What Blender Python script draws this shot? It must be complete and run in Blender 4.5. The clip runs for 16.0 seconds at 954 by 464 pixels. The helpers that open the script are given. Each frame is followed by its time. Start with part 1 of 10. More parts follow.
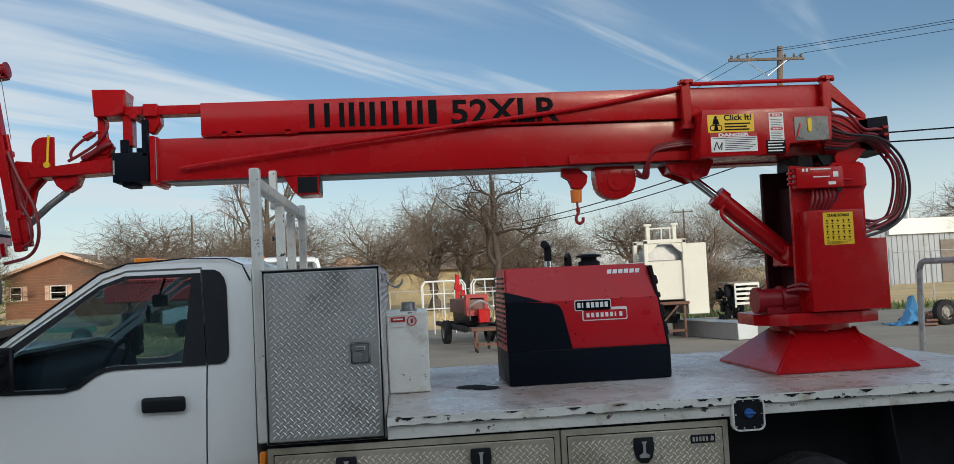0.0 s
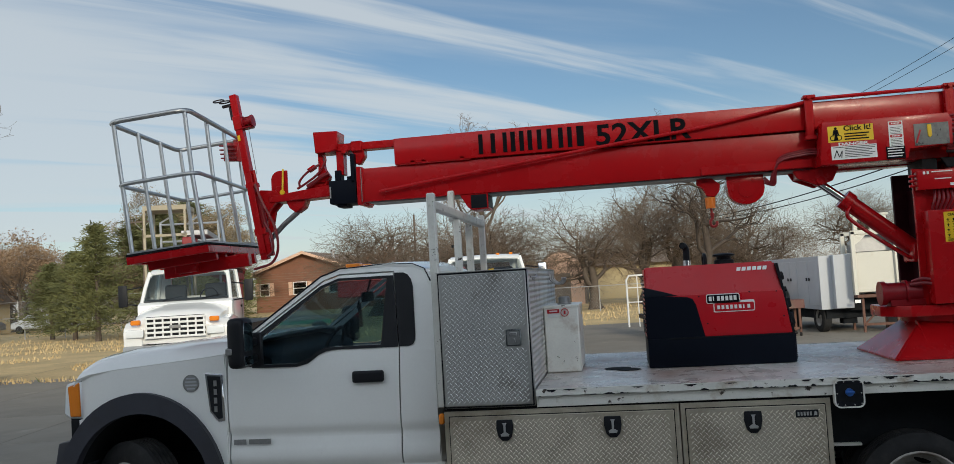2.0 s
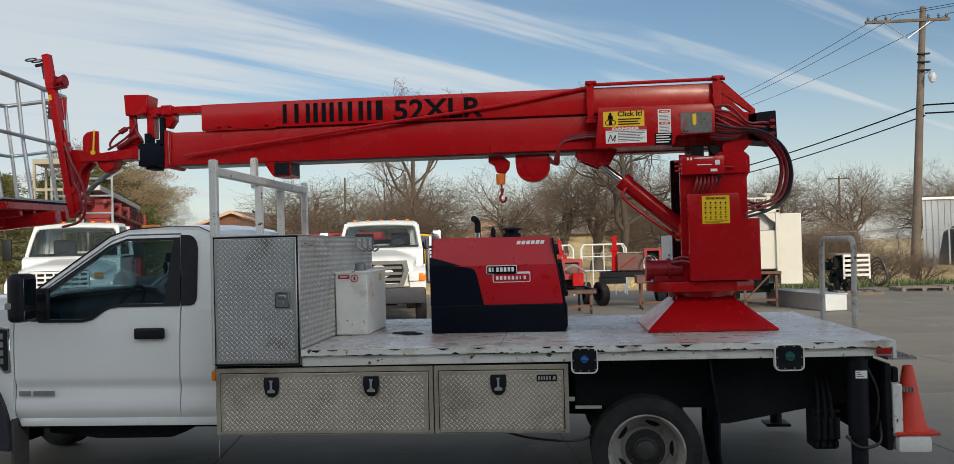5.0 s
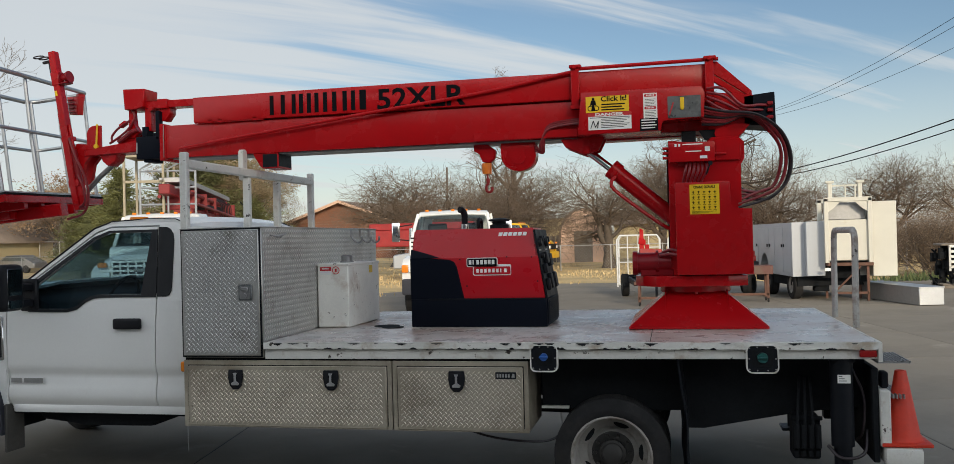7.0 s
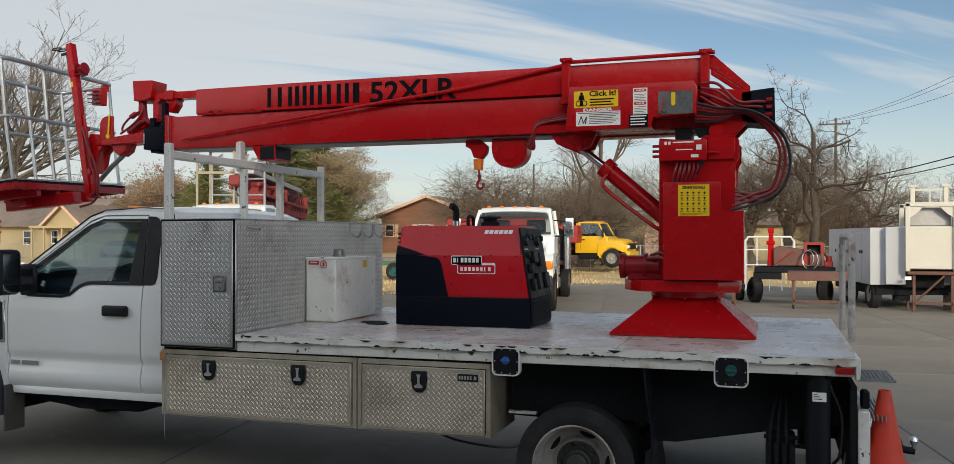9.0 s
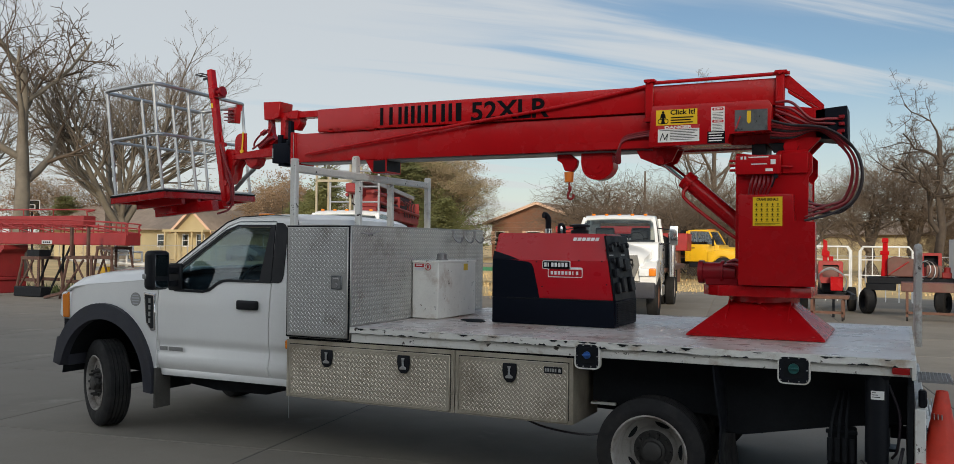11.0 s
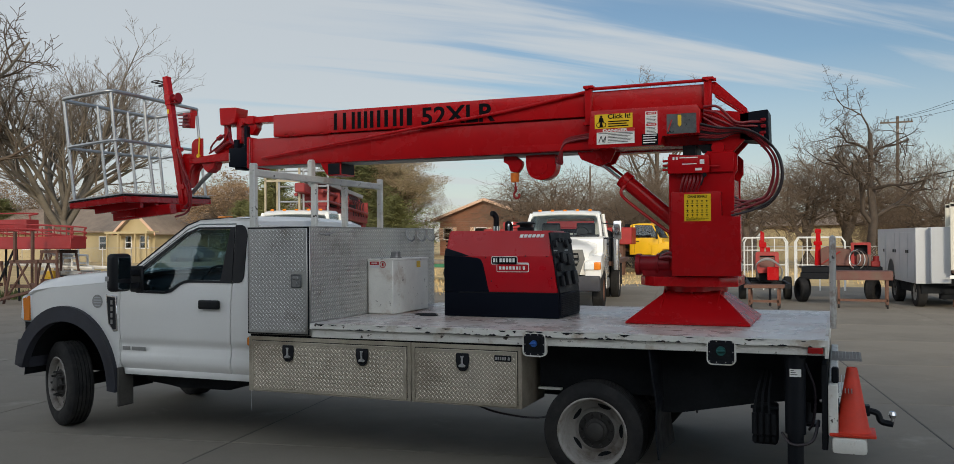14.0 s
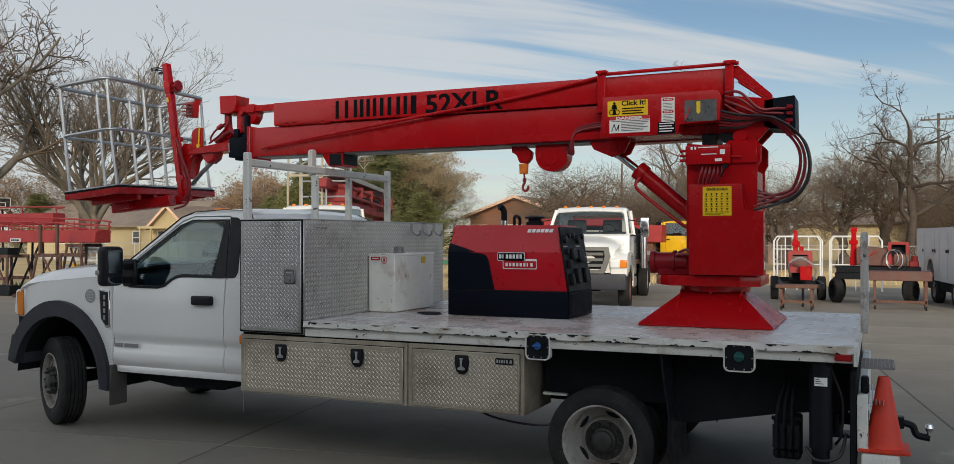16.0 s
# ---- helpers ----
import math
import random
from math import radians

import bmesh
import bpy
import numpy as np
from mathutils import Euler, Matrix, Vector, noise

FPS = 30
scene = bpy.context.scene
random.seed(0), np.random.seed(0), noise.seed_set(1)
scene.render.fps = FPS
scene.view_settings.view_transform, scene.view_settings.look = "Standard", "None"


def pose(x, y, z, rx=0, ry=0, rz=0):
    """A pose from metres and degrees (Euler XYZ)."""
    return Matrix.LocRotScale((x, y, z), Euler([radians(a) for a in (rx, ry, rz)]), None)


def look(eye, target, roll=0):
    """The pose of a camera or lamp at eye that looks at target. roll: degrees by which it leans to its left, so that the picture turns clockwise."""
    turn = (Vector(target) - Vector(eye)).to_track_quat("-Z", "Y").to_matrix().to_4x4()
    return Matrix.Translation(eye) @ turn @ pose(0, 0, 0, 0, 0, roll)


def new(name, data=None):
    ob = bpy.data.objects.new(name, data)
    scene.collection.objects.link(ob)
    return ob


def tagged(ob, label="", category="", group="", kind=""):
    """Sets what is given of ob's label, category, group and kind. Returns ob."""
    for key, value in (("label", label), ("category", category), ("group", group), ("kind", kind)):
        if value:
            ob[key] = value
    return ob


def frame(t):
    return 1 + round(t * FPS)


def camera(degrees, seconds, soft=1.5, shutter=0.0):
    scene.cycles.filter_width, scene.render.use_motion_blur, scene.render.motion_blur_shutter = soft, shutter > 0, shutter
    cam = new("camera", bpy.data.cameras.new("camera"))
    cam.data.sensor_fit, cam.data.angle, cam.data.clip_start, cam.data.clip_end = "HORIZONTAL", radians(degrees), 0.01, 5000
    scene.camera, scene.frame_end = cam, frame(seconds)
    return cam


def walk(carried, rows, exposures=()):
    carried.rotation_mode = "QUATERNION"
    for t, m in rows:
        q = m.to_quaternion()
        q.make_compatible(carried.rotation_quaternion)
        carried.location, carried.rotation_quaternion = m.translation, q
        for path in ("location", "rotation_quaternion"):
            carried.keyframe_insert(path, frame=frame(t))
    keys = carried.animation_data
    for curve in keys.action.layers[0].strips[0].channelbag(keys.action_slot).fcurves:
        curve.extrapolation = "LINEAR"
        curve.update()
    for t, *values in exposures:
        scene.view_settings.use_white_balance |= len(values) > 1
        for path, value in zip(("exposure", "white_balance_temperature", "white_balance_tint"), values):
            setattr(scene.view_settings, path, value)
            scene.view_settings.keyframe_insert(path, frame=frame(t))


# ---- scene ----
cam = camera(56.7, 16.0, 0.6)
PATH = [
    (0, (0.051, -0.051, 1.776), (0.23, 1.938, 1.883), -2.8),
    (0.5, (0.097, -0.362, 1.789), (0.145, 1.634, 1.906), -2.6),
    (1, (0.112, -0.658, 1.787), (-0.11, 1.326, 1.908), -2.5),
    (1.5, (0.335, -0.915, 1.785), (0.047, 1.061, 1.898), -2.8),
    (2, (0.524, -1.154, 1.786), (0.217, 0.819, 1.904), -3.4),
    (2.5, (0.679, -1.394, 1.79), (0.536, 0.598, 1.89), -4.3),
    (3, (0.841, -1.546, 1.796), (0.759, 0.451, 1.885), -3.4),
    (3.5, (1.046, -1.641, 1.787), (0.939, 0.354, 1.87), -2.3),
    (4, (1.221, -1.602, 1.754), (1.094, 0.393, 1.822), -2.4),
    (4.5, (1.442, -1.424, 1.755), (1.292, 0.57, 1.789), -1.8),
    (5, (1.706, -1.33, 1.748), (1.526, 0.662, 1.785), -1.5),
    (5.2, (1.812, -1.282, 1.749), (1.616, 0.708, 1.784), -1.4),
    (7.5, (2.851, -0.818, 1.744), (2.367, 1.123, 1.759), -1.4),
    (8, (3.035, -0.624, 1.739), (2.509, 1.306, 1.753), -1.2),
    (8.5, (3.283, -0.572, 1.725), (2.708, 1.344, 1.739), -1.0),
    (9, (3.394, -0.603, 1.743), (2.762, 1.294, 1.756), -0.0),
    (9.5, (3.416, -0.658, 1.745), (2.635, 1.183, 1.775), 0.6),
    (9.7, (3.436, -0.695, 1.743), (2.641, 1.14, 1.771), 0.7),
    (11.8, (3.884, -1.498, 1.737), (2.994, 0.293, 1.767), 0.4),
    (12, (3.865, -1.577, 1.735), (3.006, 0.229, 1.763), -0.1),
    (12.5, (3.838, -1.692, 1.74), (3.052, 0.147, 1.767), 0.0),
    (13, (3.855, -1.718, 1.742), (3.094, 0.131, 1.769), -0.0),
    (13.5, (3.875, -1.675, 1.746), (3.136, 0.183, 1.769), -0.3),
    (14, (3.913, -1.547, 1.75), (3.156, 0.304, 1.769), -0.4),
    (14.5, (3.961, -1.43, 1.749), (3.188, 0.414, 1.767), -0.5),
    (15, (3.97, -1.278, 1.734), (3.177, 0.558, 1.748), -0.9),
    (15.5, (3.936, -1.135, 1.737), (3.128, 0.695, 1.75), -0.9),
    (16, (3.949, -1.059, 1.729), (3.125, 0.763, 1.742), 0.0),
]
walk(cam, [(t, look(eye, target, roll)) for t, eye, target, roll in PATH], [(0, 0.84, 6350, 6), (0.5, 0.74, 6350, 6), (1.5, 0.66, 6400, 6), (3.5, 0.66, 6550, 7), (5, 0.82, 6700, 8), (7.5, 0.82, 6870, 9), (9.5, 0.80, 6870, 9), (12, 0.72, 6770, 9), (14.5, 0.64, 6700, 8), (16, 0.70, 6800, 9)])

# ---- world and light ----
world = bpy.data.worlds.new("world")
scene.world = world
world.use_nodes = True
wt = world.node_tree
wt.nodes.clear()


def wnode(kind, **kw):
    n = wt.nodes.new(kind)
    for k, v in kw.items():
        if k == "blend_type":
            n.blend_type = v
        elif k == "operation":
            n.operation = v
        elif k == "data_type":
            n.data_type = v
    return n


SUN_ELEV, SUN_AZ = 18.0, 155.0      # degrees; azimuth clockwise from +y
sky = wnode("ShaderNodeTexSky")
sky.sky_type = "NISHITA"
sky.sun_disc = False
sky.sun_elevation = radians(SUN_ELEV)
sky.sun_rotation = radians(SUN_AZ)
sky.air_density, sky.dust_density, sky.ozone_density = 1.0, 0.15, 2.6
coord = wnode("ShaderNodeTexCoord")
sep = wnode("ShaderNodeSeparateXYZ")
wt.links.new(coord.outputs["Generated"], sep.inputs[0])
zmax = wnode("ShaderNodeMath", operation="MAXIMUM")
zmax.inputs[1].default_value = 0.0
wt.links.new(sep.outputs["Z"], zmax.inputs[0])
zadd = wnode("ShaderNodeMath", operation="ADD")
zadd.inputs[1].default_value = 0.12
wt.links.new(zmax.outputs[0], zadd.inputs[0])
flat = []
for axis in ("X", "Y"):
    d = wnode("ShaderNodeMath", operation="DIVIDE")
    wt.links.new(sep.outputs[axis], d.inputs[0])
    wt.links.new(zadd.outputs[0], d.inputs[1])
    flat.append(d)
comb = wnode("ShaderNodeCombineXYZ")
wt.links.new(flat[0].outputs[0], comb.inputs[0])
wt.links.new(flat[1].outputs[0], comb.inputs[1])


def cloud_layer(turn, scale, shift, detail, low, high):
    mp = wnode("ShaderNodeMapping")
    mp.vector_type = "TEXTURE"
    mp.inputs["Rotation"].default_value = (0, 0, radians(turn))
    mp.inputs["Scale"].default_value = scale
    mp.inputs["Location"].default_value = shift
    wt.links.new(comb.outputs[0], mp.inputs[0])
    nz = wnode("ShaderNodeTexNoise")
    nz.inputs["Scale"].default_value = 1.0
    nz.inputs["Detail"].default_value = detail
    nz.inputs["Roughness"].default_value = 0.52
    nz.inputs["Distortion"].default_value = 0.5
    wt.links.new(mp.outputs[0], nz.inputs["Vector"])
    mr = wnode("ShaderNodeMapRange")
    mr.inputs["From Min"].default_value = low
    mr.inputs["From Max"].default_value = high
    mr.interpolation_type = "SMOOTHSTEP"
    ad = wnode("ShaderNodeMath", operation="MULTIPLY_ADD")     # the cover is thicker to one side
    ad.inputs[1].default_value = -0.22
    wt.links.new(sep.outputs["X"], ad.inputs[0])
    wt.links.new(nz.outputs["Fac"], ad.inputs[2])
    ay = wnode("ShaderNodeMath", operation="MULTIPLY_ADD")
    ay.inputs[1].default_value = -0.20
    wt.links.new(sep.outputs["Y"], ay.inputs[0])
    wt.links.new(ad.outputs[0], ay.inputs[2])
    up = wnode("ShaderNodeMath", operation="ADD")
    up.inputs[1].default_value = 0.18
    wt.links.new(ay.outputs[0], up.inputs[0])
    wt.links.new(up.outputs[0], mr.inputs["Value"])
    return mr


c1 = cloud_layer(38, (4.2, 0.80, 1), (3.1, 0.4, 0), 8.0, 0.46, 0.72)
c2 = cloud_layer(44, (2.6, 0.28, 1), (7.3, 2.2, 0), 9.0, 0.47, 0.66)
cmax = wnode("ShaderNodeMath", operation="MAXIMUM")
wt.links.new(c1.outputs[0], cmax.inputs[0])
wt.links.new(c2.outputs[0], cmax.inputs[1])
haze = wnode("ShaderNodeMapRange")      # clouds thicken towards the horizon
haze.inputs["From Min"].default_value = 0.02
haze.inputs["From Max"].default_value = 0.20
haze.inputs["To Min"].default_value = 0.85
haze.inputs["To Max"].default_value = 0.0
wt.links.new(sep.outputs["Z"], haze.inputs["Value"])
call = wnode("ShaderNodeMath", operation="MAXIMUM")
wt.links.new(cmax.outputs[0], call.inputs[0])
wt.links.new(haze.outputs[0], call.inputs[1])
thin = wnode("ShaderNodeMapRange")      # and thin out overhead
thin.inputs["From Min"].default_value = 0.40
thin.inputs["From Max"].default_value = 0.80
thin.inputs["To Min"].default_value = 0.80
thin.inputs["To Max"].default_value = 0.18
wt.links.new(sep.outputs["Z"], thin.inputs["Value"])
cfac = wnode("ShaderNodeMath", operation="MULTIPLY")
wt.links.new(thin.outputs[0], cfac.inputs[1])
wt.links.new(call.outputs[0], cfac.inputs[0])
mixc = wnode("ShaderNodeMix", data_type="RGBA")
wt.links.new(cfac.outputs[0], mixc.inputs["Factor"])
dim = wnode("ShaderNodeVectorMath", operation="SCALE")      # a deeper, drier blue
dim.inputs["Scale"].default_value = 0.80
wt.links.new(sky.outputs[0], dim.inputs[0])
wt.links.new(dim.outputs[0], mixc.inputs["A"])
sdir = Vector((math.sin(radians(SUN_AZ)) * math.cos(radians(SUN_ELEV)), math.cos(radians(SUN_AZ)) * math.cos(radians(SUN_ELEV)), math.sin(radians(SUN_ELEV))))
towards = wnode("ShaderNodeVectorMath", operation="DOT_PRODUCT")
towards.inputs[1].default_value = sdir
wt.links.new(coord.outputs["Generated"], towards.inputs[0])
glow = wnode("ShaderNodeMapRange")      # thin cloud is brighter round the sun
glow.inputs["From Min"].default_value = -0.6
glow.inputs["From Max"].default_value = 1.0
glow.inputs["To Min"].default_value = 5.9
glow.inputs["To Max"].default_value = 20.0
wt.links.new(towards.outputs["Value"], glow.inputs["Value"])
cloudcol = wnode("ShaderNodeVectorMath", operation="SCALE")
cloudcol.inputs[0].default_value = (0.93, 0.985, 1.045)
wt.links.new(glow.outputs[0], cloudcol.inputs["Scale"])
wt.links.new(cloudcol.outputs[0], mixc.inputs["B"])
bg = wnode("ShaderNodeBackground")
bg.inputs["Strength"].default_value = 0.07
wt.links.new(mixc.outputs["Result"], bg.inputs["Color"])
wout = wnode("ShaderNodeOutputWorld")
wt.links.new(bg.outputs[0], wout.inputs[0])

sun_data = bpy.data.lights.new("sun", "SUN")
sun_data.energy = 1.5
sun_data.angle = radians(9)
sun_data.color = (1.0, 0.86, 0.66)
sun = new("sun", sun_data)
az, el = radians(SUN_AZ), radians(SUN_ELEV)
sun.matrix_world = look((0, 0, 30), Vector((0, 0, 30)) - Vector((math.sin(az) * math.cos(el), math.cos(az) * math.cos(el), math.sin(el))))
scene.view_settings.exposure = 0.0

# ---- materials ----


def mat(name, color, rough=0.5, metal=0.0, vary=0.12, scale=3.0, fine=60.0, bump=0.0, bump_scale=80.0, wear=None, coat=0.0,
        spots=None, rough_vary=0.1, island=0.0, spec=0.5):
    """Principled material with a coarse and a fine variation. wear: (colour, low, high, scale) of patches.
    spots: a second such layer. island: how much single pieces differ."""
    m = bpy.data.materials.new(name)
    m.use_nodes = True
    t = m.node_tree
    bs = t.nodes["Principled BSDF"]
    tc = t.nodes.new("ShaderNodeTexCoord")

    def nz(s, detail=5.0, rough_=0.6):
        n = t.nodes.new("ShaderNodeTexNoise")
        n.inputs["Scale"].default_value = s
        n.inputs["Detail"].default_value = detail
        n.inputs["Roughness"].default_value = rough_
        t.links.new(tc.outputs["Object"], n.inputs["Vector"])
        return n.outputs["Fac"]

    def rng(src, a, b, lo, hi):
        r = t.nodes.new("ShaderNodeMapRange")
        for k, v in zip(("From Min", "From Max", "To Min", "To Max"), (a, b, lo, hi)):
            r.inputs[k].default_value = v
        t.links.new(src, r.inputs["Value"])
        return r.outputs[0]

    def math2(op, a, b):
        n = t.nodes.new("ShaderNodeMath")
        n.operation = op
        for i, v in enumerate((a, b)):
            if isinstance(v, (int, float)):
                n.inputs[i].default_value = v
            else:
                t.links.new(v, n.inputs[i])
        return n.outputs[0]

    value = math2("MULTIPLY", rng(nz(scale), 0.25, 0.75, 1 - vary, 1 + vary), rng(nz(fine, 3.0), 0.2, 0.8, 1 - vary * 0.6, 1 + vary * 0.6))
    if island:
        g = t.nodes.new("ShaderNodeObjectInfo")
        value = math2("MULTIPLY", value, rng(g.outputs["Random"], 0, 1, 1 - island, 1 + island))
    vm = t.nodes.new("ShaderNodeVectorMath")
    vm.operation = "SCALE"
    vm.inputs[0].default_value = color
    t.links.new(value, vm.inputs["Scale"])
    col = vm.outputs[0]
    for layer in (wear, spots):
        if layer:
            wc, lo, hi, ws = layer
            fac = rng(nz(ws, 8.0, 0.65), lo, hi, 0, 1)
            mx = t.nodes.new("ShaderNodeMix")
            mx.data_type = "RGBA"
            t.links.new(fac, mx.inputs["Factor"])
            t.links.new(col, mx.inputs["A"])
            mx.inputs["B"].default_value = (*wc, 1)
            col = mx.outputs["Result"]
    t.links.new(col, bs.inputs["Base Color"])
    t.links.new(rng(nz(scale * 2.3), 0.3, 0.7, max(0.02, rough - rough_vary), min(1, rough + rough_vary)), bs.inputs["Roughness"])
    bs.inputs["Metallic"].default_value = metal
    bs.inputs["Specular IOR Level"].default_value = spec
    if coat:
        bs.inputs["Coat Weight"].default_value = coat
        bs.inputs["Coat Roughness"].default_value = 0.06
    if bump:
        b = t.nodes.new("ShaderNodeBump")
        b.inputs["Strength"].default_value = bump
        b.inputs["Distance"].default_value = 0.01
        t.links.new(nz(bump_scale, 6.0), b.inputs["Height"])
        t.links.new(b.outputs[0], bs.inputs["Normal"])
    return m


def glass(name, tint, gloss_rough=0.02):
    m = bpy.data.materials.new(name)
    m.use_nodes = True
    t = m.node_tree
    t.nodes.clear()
    tr = t.nodes.new("ShaderNodeBsdfTransparent")
    tr.inputs[0].default_value = (*tint, 1)
    gl = t.nodes.new("ShaderNodeBsdfGlossy")
    gl.inputs["Roughness"].default_value = gloss_rough
    lw = t.nodes.new("ShaderNodeLayerWeight")
    lw.inputs["Blend"].default_value = 0.5
    pw = t.nodes.new("ShaderNodeMath")
    pw.operation = "POWER"
    pw.inputs[1].default_value = 3.8
    t.links.new(lw.outputs["Facing"], pw.inputs[0])
    fr = t.nodes.new("ShaderNodeMath")
    fr.operation = "MULTIPLY_ADD"
    fr.inputs[1].default_value = 0.80
    fr.inputs[2].default_value = 0.065
    t.links.new(pw.outputs[0], fr.inputs[0])
    mx = t.nodes.new("ShaderNodeMixShader")
    t.links.new(fr.outputs[0], mx.inputs[0])
    t.links.new(tr.outputs[0], mx.inputs[1])
    t.links.new(gl.outputs[0], mx.inputs[2])
    o = t.nodes.new("ShaderNodeOutputMaterial")
    t.links.new(mx.outputs[0], o.inputs[0])
    return m


RED = mat("red_gloss_paint", (0.40, 0.0045, 0.0075), 0.26, vary=0.08, scale=1.6, fine=25, coat=0.04, spec=0.28, bump=0.04, bump_scale=14, rough_vary=0.08)
REDWORN = mat("red_faded_paint", (0.30, 0.018, 0.017), 0.5, vary=0.2, scale=2.5, wear=((0.17, 0.06, 0.04), 0.55, 0.75, 6.0))
REDSTOCK = mat("dark_red_primer", (0.23, 0.016, 0.018), 0.55, vary=0.2, scale=1.2, wear=((0.16, 0.05, 0.04), 0.6, 0.8, 3.0))
REDDEEP = mat("deep_red_paint", (0.22, 0.004, 0.009), 0.35, vary=0.12, scale=3, spec=0.3)
REDHOOD = mat("red_welder_paint", (0.46, 0.005, 0.013), 0.34, vary=0.05, fine=90, spec=0.40)
WHITECAR = mat("white_car_paint", (0.80, 0.80, 0.785), 0.22, vary=0.03, scale=1.2, coat=0.6, rough_vary=0.05, wear=((0.50, 0.48, 0.45), 0.66, 0.95, 2.0))
WHITEOLD = mat("white_chipped_paint", (0.66, 0.65, 0.61), 0.5, vary=0.1, scale=4, wear=((0.40, 0.33, 0.26), 0.56, 0.70, 5.0), spots=((0.05, 0.038, 0.03), 0.63, 0.655, 17.0), bump=0.12, bump_scale=40)
TAILRAIL = mat("grey_chipped_pipe", (0.42, 0.41, 0.39), 0.55, vary=0.15, scale=6, wear=((0.20, 0.16, 0.13), 0.5, 0.66, 9.0), spots=((0.05, 0.04, 0.035), 0.62, 0.66, 16.0))
WHITETANK = mat("white_scuffed_steel", (0.83, 0.81, 0.75), 0.42, vary=0.09, scale=5, wear=((0.40, 0.27, 0.18), 0.57, 0.76, 4.0), spots=((0.07, 0.05, 0.04), 0.63, 0.665, 15.0))
DECKMAT = mat("worn_white_deck", (0.70, 0.67, 0.64), 0.30, vary=0.18, scale=2.2, wear=((0.33, 0.205, 0.155), 0.40, 0.64, 1.1), spots=((0.17, 0.12, 0.095), 0.58, 0.72, 7.0), rough_vary=0.12, spec=0.5)
ALU = mat("aluminium_tread", (0.47, 0.465, 0.445), 0.40, metal=0.7, vary=0.12, scale=2.2, wear=((0.22, 0.20, 0.17), 0.52, 0.74, 3.0), bump=0.05, bump_scale=50)
ALUDULL = mat("dull_aluminium_tread", (0.50, 0.45, 0.365), 0.48, metal=0.6, vary=0.14, scale=2.0, wear=((0.26, 0.215, 0.16), 0.46, 0.74, 2.6), bump=0.06, bump_scale=45)
ALUTUBE = mat("aluminium_tube", (0.50, 0.51, 0.52), 0.42, metal=0.9, vary=0.08, scale=8)
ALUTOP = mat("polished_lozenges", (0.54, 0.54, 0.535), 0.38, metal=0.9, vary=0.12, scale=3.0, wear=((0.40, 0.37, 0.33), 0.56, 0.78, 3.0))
# Lighter than ALUTOP: the side's brighter reflections are put into the colour.
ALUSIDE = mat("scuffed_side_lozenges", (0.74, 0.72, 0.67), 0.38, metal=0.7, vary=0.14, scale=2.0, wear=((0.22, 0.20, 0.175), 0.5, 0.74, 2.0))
ALUTOPDULL = mat("worn_lozenges", (0.64, 0.585, 0.49), 0.36, metal=0.8, vary=0.14, scale=2.5, wear=((0.34, 0.29, 0.23), 0.52, 0.78, 2.6))
DECKTOP = mat("worn_deck_lozenges", (0.73, 0.70, 0.67), 0.30, vary=0.16, scale=2.2, wear=((0.345, 0.215, 0.165), 0.40, 0.64, 1.1), spots=((0.22, 0.16, 0.14), 0.62, 0.75, 7.0), rough_vary=0.12)
CHROME = mat("chrome_steel", (0.72, 0.72, 0.73), 0.12, metal=1.0, vary=0.04)
HUBMAT = mat("grimy_hub_steel", (0.045, 0.043, 0.041), 0.6, metal=0.3, vary=0.2, scale=8)
FLAP = mat("dusty_rubber_flap", (0.07, 0.066, 0.060), 0.85, vary=0.25, scale=5)
DUSTY = mat("dusty_red_steel", (0.135, 0.055, 0.044), 0.65, vary=0.2, scale=2.5, wear=((0.12, 0.075, 0.055), 0.5, 0.72, 3.0))
ANGLEPLATE = mat("dark_etched_plate", (0.16, 0.17, 0.175), 0.35, metal=0.7, vary=0.2, scale=9, wear=((0.07, 0.072, 0.075), 0.5, 0.7, 14.0))
STEEL = mat("grey_steel", (0.30, 0.30, 0.30), 0.42, metal=0.8, vary=0.15, scale=6)
BLACK = mat("black_paint", (0.009, 0.0105, 0.014), 0.5, vary=0.2, scale=5, spec=0.14)
BLACKFRAME = mat("black_chassis", (0.011, 0.0125, 0.0145), 0.8, spec=0.12, vary=0.3, scale=5, wear=((0.015, 0.014, 0.013), 0.6, 0.8, 6.0))
PLASTIC = mat("black_plastic", (0.010, 0.011, 0.014), 0.5, spec=0.22, vary=0.12, fine=140, bump=0.1, bump_scale=220)
FLARE = mat("grey_plastic_flare", (0.034, 0.036, 0.047), 0.55, spec=0.3, vary=0.15, fine=140, wear=((0.035, 0.034, 0.036), 0.5, 0.8, 5.0))
NAVY = mat("blue_black_enamel", (0.004, 0.006, 0.012), 0.5, vary=0.1, fine=80, spec=0.09)
RUBBER = mat("tyre_rubber", (0.015, 0.015, 0.016), 0.8, spec=0.25, vary=0.2, scale=6, wear=((0.036, 0.034, 0.032), 0.48, 0.75, 5.0), bump=0.08, bump_scale=90)
RIM = mat("dusty_white_wheel", (0.33, 0.315, 0.295), 0.5, vary=0.12, scale=7, wear=((0.14, 0.115, 0.095), 0.44, 0.68, 7.0))
